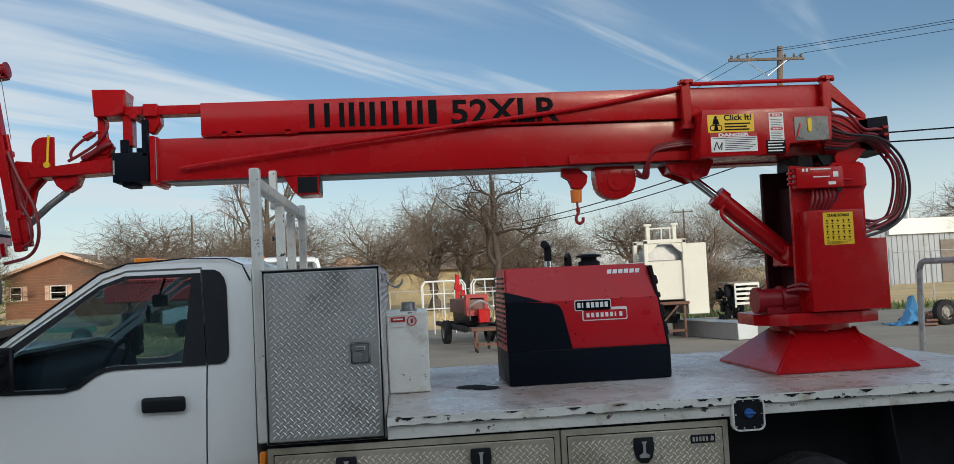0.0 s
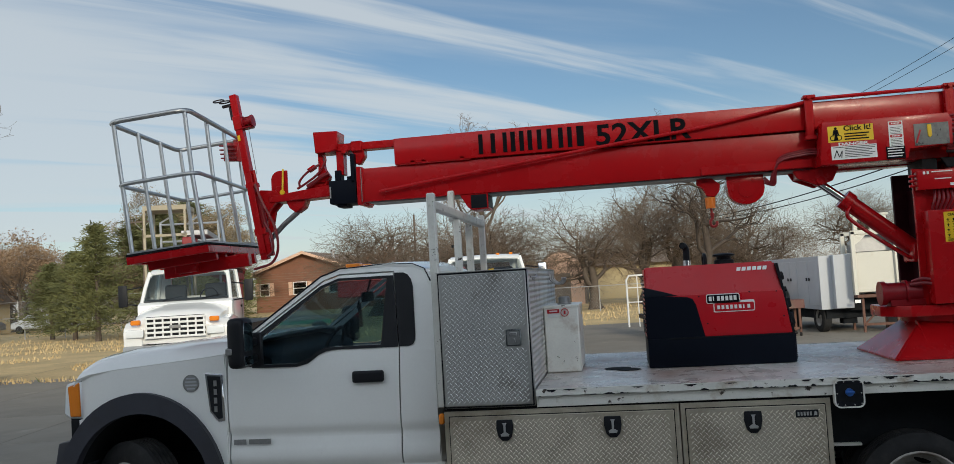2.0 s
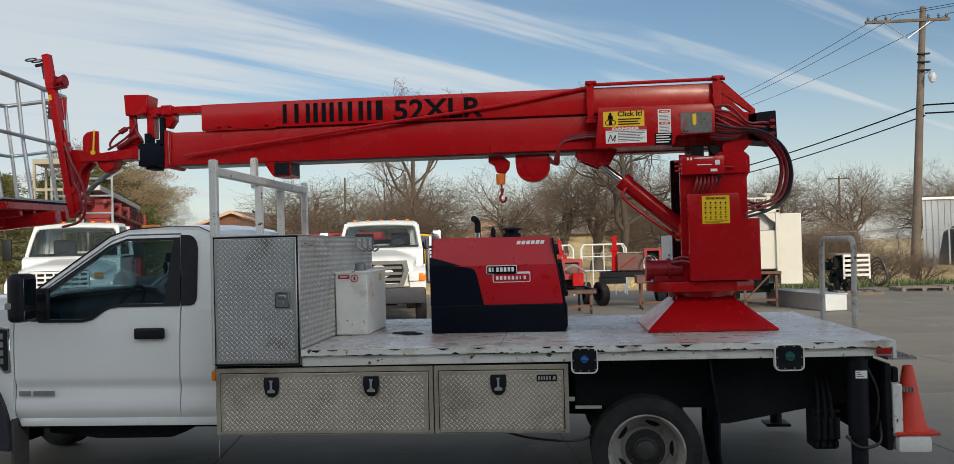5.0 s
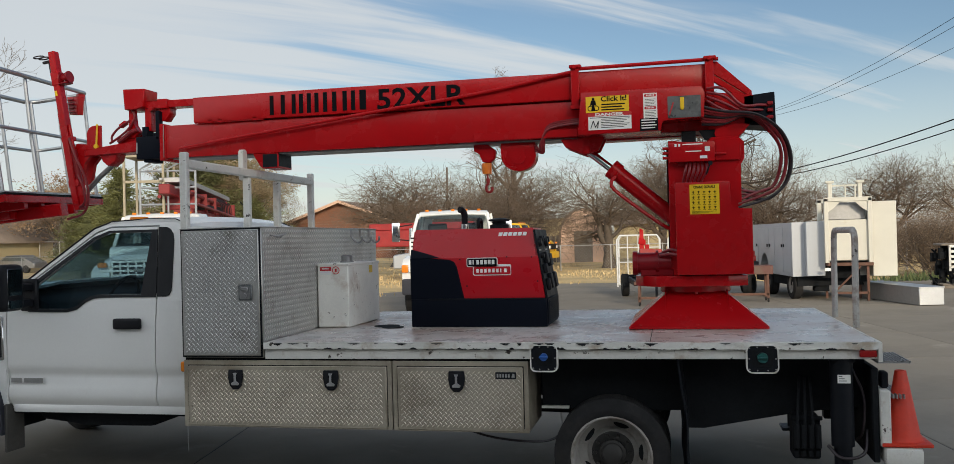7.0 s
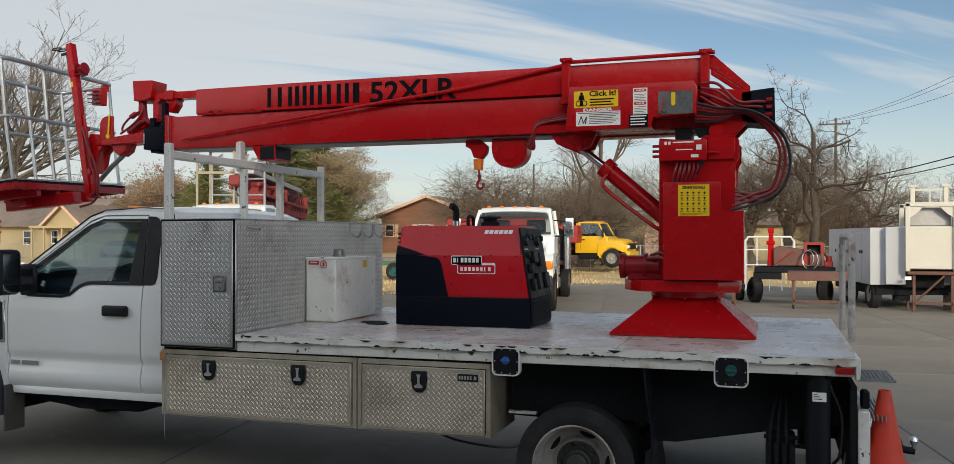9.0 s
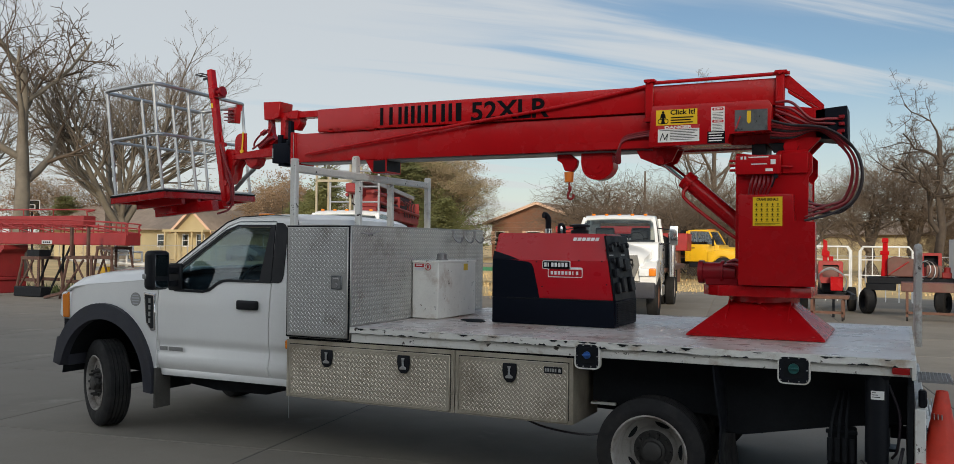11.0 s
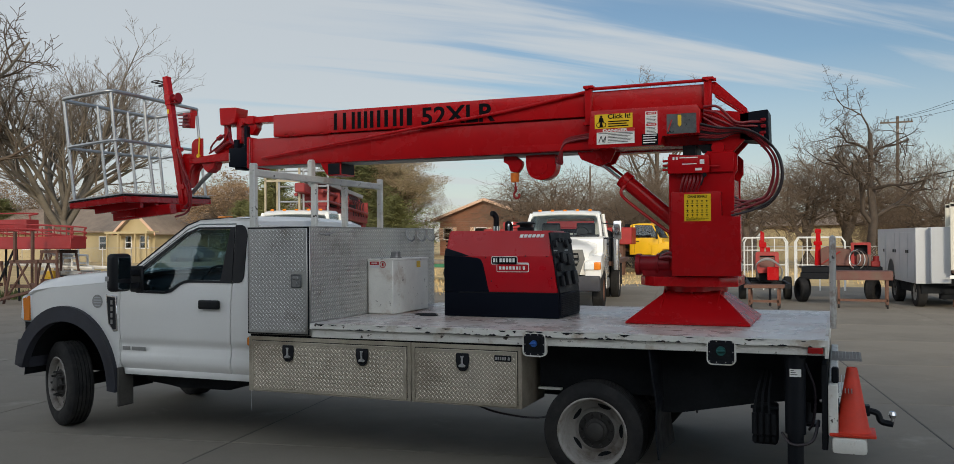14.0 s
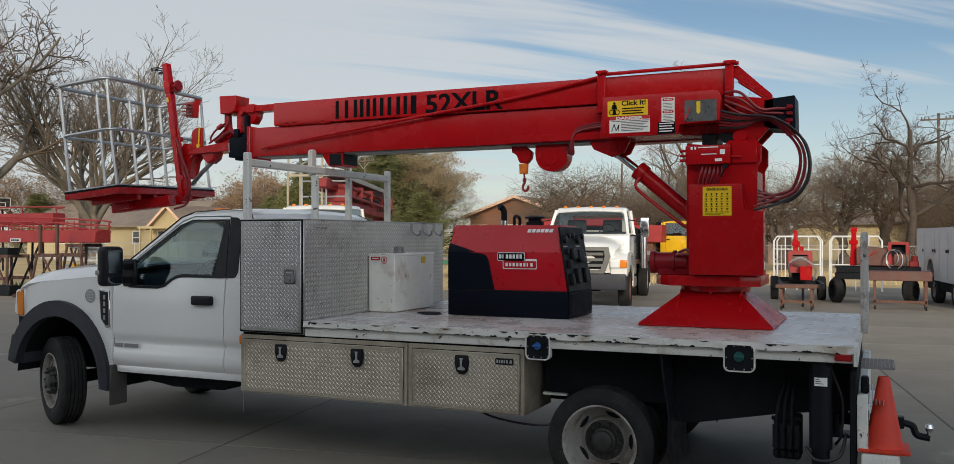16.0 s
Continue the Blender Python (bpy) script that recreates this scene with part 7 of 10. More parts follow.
def grow(out, rnd, p, d, L, r, lev, P):
    """Adds a branch and its offshoots: out[0] thick wood, out[1] twigs."""
    nseg = (5, 5, 4, 3, 2, 2)[lev]
    side = (8, 6, 4, 3, 3, 3)[lev]
    pts, rad = [p], [r]
    gn = P["gnarl"] * (0.45 if lev == 0 else 1.0)
    for k in range(nseg):
        d = (d + Vector((rnd.gauss(0, gn), rnd.gauss(0, gn), rnd.gauss(0, gn) + P["rise"] * (1 if lev else 0.3)))).normalized()
        p = p + d * (L / nseg)
        pts.append(p)
        rad.append(r * (1 - 0.62 * (k + 1) / nseg) if lev < P["levels"] else r * (1 - 0.8 * (k + 1) / nseg))
    vs, fs = out[0 if lev < P.get("wood", 2) else 1]
    base = len(vs)
    for i, q in enumerate(pts):
        t = pts[min(i + 1, nseg)] - pts[max(i - 1, 0)]
        u, v = ring_basis(t)
        flare = 1.35 if lev == 0 and i == 0 else 1.0
        for k in range(side):
            a = 2 * math.pi * k / side
            rad[i] = max(rad[i], P.get("thin", 0.0045))
            vs.append(q + (u * math.cos(a) + v * math.sin(a)) * rad[i] * flare)
    for i in range(nseg):
        for k in range(side):
            a, b = base + i * side + k, base + i * side + (k + 1) % side
            fs.append((a, b, b + side, a + side))
    if lev >= P["levels"]:
        out[2].append(p)
        return
    n = P["kids"][lev]
    for k in range(n):
        f = P["start"][lev] + (1 - P["start"][lev]) * (k + rnd.random()) / n
        i = min(int(f * nseg), nseg - 1)
        q = pts[i].lerp(pts[i + 1], f * nseg - i)
        rr = rad[i] * (1 - (f * nseg - i)) + rad[i + 1] * (f * nseg - i)
        u, v = ring_basis(pts[i + 1] - pts[i])
        a = 2.4 * k + rnd.uniform(-0.7, 0.7)
        t = radians(rnd.uniform(*P["angle"]))
        dd = ((pts[i + 1] - pts[i]).normalized() * math.cos(t) + (u * math.cos(a) + v * math.sin(a)) * math.sin(t)).normalized()
        grow(out, rnd, q, dd, L * rnd.uniform(*(P["ratios"][lev] if "ratios" in P else P["ratio"])) * (1.15 - 0.35 * f), rr * rnd.uniform(*P.get("fat", (0.55, 0.75))), lev + 1, P)


def tree_kind(seed, **P):
    rnd = random.Random(seed)
    out = [([], []), ([], []), []]
    for t in range(P.get("stems", 1)):
        d = Vector((rnd.uniform(-1, 1) * P["lean"], rnd.uniform(-1, 1) * P["lean"], 1)).normalized()
        grow(out, rnd, Vector((0.25 * t, 0.1 * t, -0.05)), d, P["trunk"], P["r"], 0, P)
    top = max(v.z for v in out[1][0])
    meshes = []
    for name, (vs, fs), mt in (("trunk", out[0], P.get("bark", BARK)), ("crown", out[1], P.get("twig", TWIG))):
        me = bpy.data.meshes.new(name)
        me.from_pydata([v * (10.0 / top) for v in vs], [], fs)
        me.shade_smooth()
        me.materials.append(mt)
        meshes.append(me)
    leaves = P.get("leaves")
    if leaves:
        count, size, mt = leaves
        vs, fs = [], []
        for _ in range(count):
            c = rnd.choice(out[2]) * (10.0 / top) + Vector((rnd.gauss(0, 0.22), rnd.gauss(0, 0.22), rnd.gauss(0, 0.18)))
            u = Vector((rnd.gauss(0, 1), rnd.gauss(0, 1), rnd.gauss(0, 1))).normalized() * size * rnd.uniform(0.5, 1.3)
            v = u.orthogonal() * 0.6
            k = len(vs)
            vs += [c - u, c + v, c + u, c - v]
            fs.append((k, k + 1, k + 2, k + 3))
        me = bpy.data.meshes.new("leaves")
        me.from_pydata(vs, [], fs)
        me.materials.append(mt)
        meshes.append(me)
    return meshes


WIDE = dict(trunk=4.2, r=0.26, lean=0.08, gnarl=0.15, rise=0.10, levels=5, kids=(6, 5, 5, 4, 3), start=(0.45, 0.25, 0.25, 0.2, 0.2), angle=(25, 58), ratio=(0.60, 0.85))
GNARL = dict(trunk=3.0, r=0.30, lean=0.35, gnarl=0.27, rise=0.04, levels=5, fat=(0.58, 0.80), wood=3, kids=(5, 5, 5, 5, 4), start=(0.45, 0.2, 0.2, 0.2, 0.2), angle=(30, 75), ratio=(0.65, 0.92))
TALL = dict(trunk=6.5, r=0.17, lean=0.08, gnarl=0.14, rise=0.12, levels=5, kids=(8, 5, 4, 4, 2), start=(0.30, 0.25, 0.2, 0.2, 0.2), angle=(22, 55), ratio=(0.42, 0.62))
BROAD = dict(bark=PALEBARK, twig=PALETWIG, trunk=3.4, r=0.40, lean=0.05, gnarl=0.07, rise=0.085, wood=3, fat=(0.60, 0.80), levels=5, kids=(9, 9, 6, 4, 3), start=(0.62, 0.24, 0.22, 0.2, 0.2), angle=(14, 46), ratios=((1.9, 2.6), (0.38, 0.62), (0.40, 0.60), (0.40, 0.60), (0.38, 0.6)), thin=0.0062)
CROOK = dict(bark=DARKBARK, twig=DARKTWIG, trunk=5.4, r=0.20, lean=0.10, gnarl=0.30, rise=0.07, levels=5, fat=(0.55, 0.78), wood=3, kids=(9, 5, 5, 4, 3), start=(0.28, 0.2, 0.2, 0.2, 0.2), angle=(30, 70), ratio=(0.40, 0.66))
KNOT = dict(bark=PALEBARK, twig=DARKTWIG, trunk=5.6, r=0.25, lean=0.02, gnarl=0.17, rise=0.06, levels=4, fat=(0.58, 0.76), wood=2, kids=(7, 5, 5, 4), start=(0.42, 0.3, 0.25, 0.2), angle=(28, 62), ratio=(0.42, 0.66), thin=0.009)
KINDS = {
    "knotted": tree_kind(9, **KNOT),
    "broad": tree_kind(4, **BROAD), "broad_two": tree_kind(14, **BROAD),
    "wide": tree_kind(3, **WIDE), "wide_two": tree_kind(8, **{**WIDE, "stems": 2, "r": 0.28}),
    "gnarled": tree_kind(5, **GNARL), "gnarled_two": tree_kind(12, **GNARL), "gnarled_three": tree_kind(21, **{**GNARL, "stems": 2, "r": 0.24}),
    "crooked": tree_kind(6, **CROOK),
    "tall": tree_kind(7, **TALL), "tall_two": tree_kind(17, **{**TALL, "gnarl": 0.2}),
    "brown": tree_kind(31, **{**WIDE, "levels": 4, "leaves": (9000, 0.075, BROWNLEAF)}),
    "rust": tree_kind(33, **{**WIDE, "levels": 4, "leaves": (9000, 0.075, REDLEAF)}),
    "tan": tree_kind(35, **{**TALL, "levels": 5, "kids": (9, 5, 4, 3, 2), "leaves": (22000, 0.045, TANLEAF)}),
}
# brush: many stems from the ground
BRUSH = dict(trunk=2.6, r=0.06, lean=0.8, gnarl=0.2, rise=0.08, levels=4, kids=(5, 4, 4, 3), start=(0.15, 0.15, 0.15, 0.15), angle=(15, 55), ratio=(0.55, 0.85), stems=9)
KINDS["brush"] = tree_kind(41, **BRUSH)
KINDS["brush_brown"] = tree_kind(43, **{**BRUSH, "leaves": (4500, 0.055, BROWNLEAF)})


def cedar_kind(seed):
    rnd = random.Random(seed)
    bm = B()
    cyl(bm, (0, 0, -0.05), (0, 0, 9.6), 0.22, 0.02, 8)
    me0 = bpy.data.meshes.new("trunk")
    bm.to_mesh(me0)
    bm.free()
    me0.materials.append(BARK)
    vs, fs = [], []
    for k in range(300):
        h = 0.8 + 9.0 * (k / 300) ** 0.9
        reach = (10.4 - h) ** 0.8 * 0.55 * rnd.uniform(0.45, 1.3) + 0.1
        a = rnd.uniform(0, 6.28)
        tip = Vector((math.cos(a) * reach, math.sin(a) * reach, h + reach * rnd.uniform(-0.1, 0.55)))
        root = Vector((0, 0, h))
        for q in range(46):
            f = rnd.uniform(0.15, 1.05)
            c = root.lerp(tip, f) + Vector((rnd.gauss(0, 0.15), rnd.gauss(0, 0.15), rnd.gauss(0, 0.14)))
            u = (tip - root).normalized() * rnd.uniform(0.06, 0.17) + Vector((rnd.gauss(0, 0.06), rnd.gauss(0, 0.06), rnd.gauss(0, 0.06)))
            v = u.orthogonal().normalized() * rnd.uniform(0.02, 0.055)
            i = len(vs)
            vs += [c - u, c + v, c + u, c - v]
            fs.append((i, i + 1, i + 2, i + 3))
    me1 = bpy.data.meshes.new("crown")
    me1.from_pydata(vs, [], fs)
    me1.materials.append(CEDAR)
    return [me0, me1]


KINDS["cedar"] = cedar_kind(2)
KINDS["cedar_two"] = cedar_kind(9)
TREE_LABEL = {"broa": "bare broad winter tree with upswept limbs", "wide": "bare broad winter tree", "knot": "bare pale-barked winter tree with heavy crooked limbs", "croo": "tall bare winter tree with crooked dark limbs", "gnar": "bare gnarled winter tree with crooked limbs", "tall": "tall thin bare winter tree", "brow": "tree with brown dead leaves", "rust": "tree with rust-red leaves",
              "tan": "tall tree with thin tan foliage", "brus": "tangled leafless brown brush thicket", "ceda": "dark green cedar tree"}


def tree(kind, x, y, h, turn=0.0, wide=1.0, z=-0.03):
    e = new("brush" if kind.startswith("brush") else "tree")
    e.matrix_basis = Matrix.LocRotScale((x, y, z), Euler((0, 0, radians(turn))), (h / 10 * wide, h / 10 * wide, h / 10))
    for me in KINDS[kind]:
        o = new(me.name.split(".")[0], me)
        o.parent = e
    return tagged(e, TREE_LABEL[kind[:4].rstrip("_")] if kind[:4] in TREE_LABEL else TREE_LABEL["tan"], "brush" if kind.startswith("brush") else "tree", "trees round the yard")


for row in (
        ("broad", -31.3, 31, 13.7, 20, 1.25), ("knotted", -29.9, 24, 14.5, 60, 1.0), ("broad_two", -52.0, 35, 14.0, 140, 1.1), ("tall_two", -56, 52, 15, 10, 1.2),
        ("cedar", -26.7, 42, 6.2, 0, 1.2), ("cedar_two", -24.2, 46, 5.4, 80, 1.4), ("cedar", -22.0, 48, 4.6, 160, 1.6), ("cedar_two", -30, 45, 5.0, 50, 1.4), ("cedar", -33.5, 48, 4.6, 30, 1.5),
        ("cedar_two", -41.5, 82, 11.8, 100, 1.6), ("cedar", -44.5, 82, 11.4, 70, 1.7), ("cedar_two", -48.0, 83, 10.5, 200, 1.7), ("tan", -40.2, 84, 11.4, 0, 1.25), ("tan", -43.6, 83, 11.8, 140, 1.35), ("tan", -45.0, 84, 14.0, 200, 1.0), ("cedar", -44.5, 84, 9.5, 10, 1.3), ("tan", -42.5, 88, 9.6, 80, 1.2),
        ("brown", -48.5, 66, 8.6, 10, 1.2), ("brush_brown", -53.5, 70, 8.0, 40, 1.7), ("brush_brown", -82, 72, 9.5, 10, 2.0), ("brown", -86, 70, 10.5, 70, 1.5), ("brush_brown", -72, 74, 8.5, 120, 2.0), ("cedar_two", -78, 66, 6.5, 30, 1.9), ("brush_brown", -60, 84, 8.5, 200, 2.0), ("brown", -58, 80, 9.0, 60, 1.4), ("brush_brown", -52, 80, 6.6, 0, 1.8), ("brush_brown", -66, 78, 7, 90, 1.8), ("brown", -74, 80, 8, 30, 1.6), ("brush_brown", -47, 88, 7, 30, 1.8),
        ("gnarled", -16.5, 60, 7.6, 30, 1.5), ("gnarled_two", -12, 55, 7.0, 160, 1.5), ("gnarled_two", -0.8, 50, 7.0, 45, 1.35),
        ("gnarled_three", -7.2, 52, 6.6, 100, 1.5), ("gnarled", 2.2, 55, 7.0, 300, 1.2), ("crooked", 5.6, 50, 11.2, 60, 1.0), ("gnarled_three", 9.5, 60, 6.5, 20, 1.3), ("gnarled", 4.4, 58, 8.4, 150, 1.2),
        ("tall", -11.2, 80, 18.6, 0, 1.25), ("tall", -15, 86, 13, 120, 1.0), ("tall", 3, 84, 12.5, 270, 1.1), ("wide", 12, 78, 10, 60, 1.2),
        ("gnarled", 17.4, 65, 7.4, 80, 1.3), ("wide", 22, 60, 7.4, 10, 1.15), ("gnarled_two", 27, 78, 7.8, 130, 1.2), ("wide_two", 38.6, 80, 8.2, 45, 1.1), ("wide", 37, 46, 12.0, 190, 1.0), ("gnarled_three", 38, 86, 9.5, 0, 1.2), ("gnarled", 44, 62, 9, 90, 1.3),
        ("rust", -22.0, 84, 6.6, 0, 1.0), ("rust", -19.5, 86, 5.5, 90, 1.2), ("brush", -9, 56, 3.2, 0, 1.8), ("brush_brown", 8, 62, 3.6, 80, 2.0),
        ("brush_brown", 15.5, 52, 3.0, 110, 2.0), ("brush_brown", 11.6, 34.2, 2.9, 20, 1.0), ("brush_brown", 12.7, 35.0, 2.6, 80, 1.1), ("brush", 10.8, 35.5, 2.6, 140, 1.2), ("brush_brown", 14.2, 36, 2.0, 200, 1.5), ("brush_brown", 13.2, 33.2, 1.5, 0, 1.5), ("brush", 15.2, 33.6, 1.4, 30, 1.6), ("brush", 17.8, 34.5, 1.3, 70, 1.7), ("brush_brown", -13, 68, 4.0, 20, 2.0),
        ("gnarled_three", -50, 92, 9, 40, 1.3), ("gnarled_two", 52, 70, 9, 30, 1.4),
        ("gnarled", -9.5, 70, 8.0, 10, 1.5)):
    tree(*row)

# ---- buildings, poles and fences ----


def window_at(parent, x, y, z, w, h, shutter=None):
    bm = B()
    panel(bm, [(x - w / 2, z), (x + w / 2, z), (x + w / 2, z + h), (x - w / 2, z + h)], [[(x - w / 2 + 0.08, z + 0.08), (x + w / 2 - 0.08, z + 0.08), (x + w / 2 - 0.08, z + h - 0.08), (x - w / 2 + 0.08, z + h - 0.08)]], lambda a, b, q: (a, y - 0.06 + q, b), 0.1)
    box(bm, x - w / 2 + 0.05, x + w / 2 - 0.05, y - 0.05, y - 0.02, z + h / 2 - 0.03, z + h / 2 + 0.03)
    f = part("window_frame", bm, WHITEPIPE, parent)
    bm = B()
    box(bm, x - w / 2 + 0.06, x + w / 2 - 0.06, y - 0.02, y - 0.005, z + 0.06, z + h - 0.06)
    part("pane", bm, GLASSDARK, f)
    bm = B()
    box(bm, x - w / 2 + 0.06, x + w / 2 - 0.06, y + 0.0, y + 0.05, z + 0.06, z + h - 0.06)
    part("blind", bm, TRAILERPAINT, f)
    if shutter:
        for s in (-1, 1):
            bm = B()
            box(bm, x + s * (w / 2 + 0.06), x + s * (w / 2 + 0.46), y - 0.06, y - 0.003, z - 0.02, z + h + 0.02, 0.01)
            part("shutter", bm, shutter, f)


def gable_house(name, x, y, w, depth, eave, peak, wall, label, over=0.6, windows=(), shutter=None):
    h = thing(name, (x, y, -0.03), label, "house")
    bm = B()
    prism(bm, [(x - w / 2, -0.03), (x + w / 2, -0.03), (x + w / 2, eave), (x, peak - 0.15), (x - w / 2, eave)], "y", y, y + depth)
    part("wall", bm, wall, h)
    sl = (peak - eave) / (w / 2)
    for s in (-1, 1):
        bm = B()
        prism(bm, [(x, peak), (x + s * (w / 2 + over), eave - sl * over + 0.05), (x + s * (w / 2 + over), eave - sl * over - 0.12), (x, peak - 0.17)], "y", y - over, y + depth + over, 0.02)
        part("roof", bm, SHINGLE, h)
        bm = B()
        prism(bm, [(x, peak + 0.03), (x + s * (w / 2 + over + 0.03), eave - sl * over + 0.08), (x + s * (w / 2 + over + 0.03), eave - sl * over - 0.22), (x, peak - 0.27)], "y", y - over - 0.06, y - over, 0.01)
        part("bargeboard", bm, TRIM, h)
    for wx, wz, ww, wh in windows:
        window_at(h, wx, y, wz, ww, wh, shutter)
    return h


bh = gable_house("brick_house", -29.4, 80, 10.2, 16, 3.95, 5.9, BRICKWALL, "low brown brick house with a tan-trimmed gable roof", 0.75, ((-33.6, 1.6, 1.0, 1.3), (-30.0, 1.6, 1.4, 1.3), (-26.6, 1.6, 1.0, 1.3)), TRIM)
bm = B()
cyl(bm, (-27.2, 82, 5.1), (-27.2, 82, 5.75), 0.16, seg=10)
cyl(bm, (-27.2, 82, 5.75), (-27.2, 82, 5.95), 0.26, seg=10)
part("vent_pipe", bm, GALV, bh)
bm = B()
for r in range(16):
    box(bm, -34.46, -24.34, 79.985, 80.0, 0.25 * r + 0.02, 0.25 * r + 0.04)
part("brick_courses", bm, SHINGLE, bh)
bm = B()
box(bm, -24.2, -18.5, 84, 92, -0.03, 3.3)
ext = part("side_wing", bm, BRICKWALL, bh)
bm = B()
prism(bm, [(83.4, 3.2), (88, 4.3), (92.6, 3.2), (92.6, 3.05), (83.4, 3.05)], "x", -24.2, -18.0)
part("wing_roof", bm, SHINGLE, bh)

FAR = Vector((-1.06, -5.2, -0.03))
bh.matrix_basis = Matrix.Translation(FAR) @ Matrix.Diagonal((1.18, 1.18, 1.135, 1)) @ Matrix.Translation(-FAR) @ bh.matrix_basis

ch = gable_house("cream_house", -54.0, 60, 3.9, 9, 3.0, 4.7, CREAM, "cream clapboard house with a small porch gable", 0.5, ((-55.0, 1.2, 0.8, 1.2), (-53.2, 1.2, 1.0, 1.2)))
bm = B()
box(bm, -76, -55.2, 63, 72, -0.03, 3.0)
part("main_wing", bm, CREAM, ch)
bm = B()
prism(bm, [(62.2, 2.9), (67.5, 5.4), (72.8, 2.9), (72.8, 2.75), (62.2, 2.75)], "x", -76.6, -54.8)
part("main_roof", bm, SHINGLE, ch)
for x in (-71, -65.5, -61, -57.5):
    window_at(ch, x, 63, 1.1, 1.0, 1.3)
bm = B()
for x in (-56.2, -54.9, -53.0, -51.8):
    box(bm, x - 0.07, x + 0.07, 58.6, 58.74, -0.03, 2.6)
box(bm, -56.4, -51.6, 58.55, 60, 2.55, 2.75)
part("porch_post", bm, CREAM, ch)

# arched shed behind the yellow truck
sh = thing("arched_shed", (-3.45, 62, -0.03), "tan arched garden shed with a plain door", "shed")
prof = [(-5.05, -0.03), (-5.05, 2.2), (-4.75, 3.0), (-4.1, 3.55), (-3.45, 3.75), (-2.8, 3.55), (-2.15, 3.0), (-1.85, 2.2), (-1.85, -0.03)]
bm = B()
prism(bm, prof, "y", 62, 67)
part("shell", bm, TRIM, sh)
bm = B()
prism(bm, [(a * 1.0 + (0.12 if a > -3.45 else -0.12 if a < -3.45 else 0), b + (0.12 if b > 0 else 0)) for a, b in prof], "y", 62.1, 67.2)
part("arched_roof", bm, SHINGLE, sh)
bm = B()
box(bm, -4.1, -2.8, 61.95, 62.0, 0, 2.2)
part("door", bm, PLANK, sh)
bm = B()
prism(bm, [(-14.0, -0.03), (-14.0, 3.4), (-7.0, 3.6), (-7.0, -0.03)], "y", 80, 88)
tagged(part("pale_house", bm, CREAM), "pale cream low building behind the trees", "building")
bm = B()
prism(bm, [(-2.0, -0.03), (-2.0, 2.8), (9.0, 2.8), (9.0, -0.03)], "y", 74, 80)
yh = tagged(part("low_house", bm, CREAM), "low cream house behind the bare trees", "building")
bm = B()
prism(bm, [(73.3, 2.75), (77, 3.9), (80.7, 2.75)], "x", -2.6, 9.6)
part("roof", bm, SHINGLE, yh)

# sheet-metal building
mb = thing("metal_building", (38, 60, -0.03), "long grey-white corrugated metal building", "building")
bm = B()
prism(bm, [(26.0, 60), (60, 60), (60, 80), (34.8, 80)], "z", -0.03, 4.20)
part("wall", bm, METALWALL, mb)
bm = B()
for k in range(84):
    x = 26.2 + 0.4 * k
    box(bm, x, x + 0.10, 59.95, 60.0, -0.03, 4.2)
part("corrugation", bm, METALWALL, mb, kind="stuff")
bm = B()
prism(bm, [(25.8, 59.8), (60.2, 59.8), (60.2, 80.2), (34.7, 80.2)], "z", 4.2, 4.36)
part("roof_edge", bm, WHITEPIPE, mb)
bm = B()
box(bm, 34.7, 60, 59.7, 59.95, 3.5, 4.6)
part("parapet", bm, WHITEPIPE, mb)
bm = B()
cyl(bm, (37.5, 62, 4.4), (37.5, 62, 5.6), 0.25, seg=10)
part("roof_vent", bm, GALV, mb)
bm = B()
box(bm, 38.6, 40.2, 59.9, 59.98, 0, 3.0)
part("dark_door", bm, PLANK, mb)


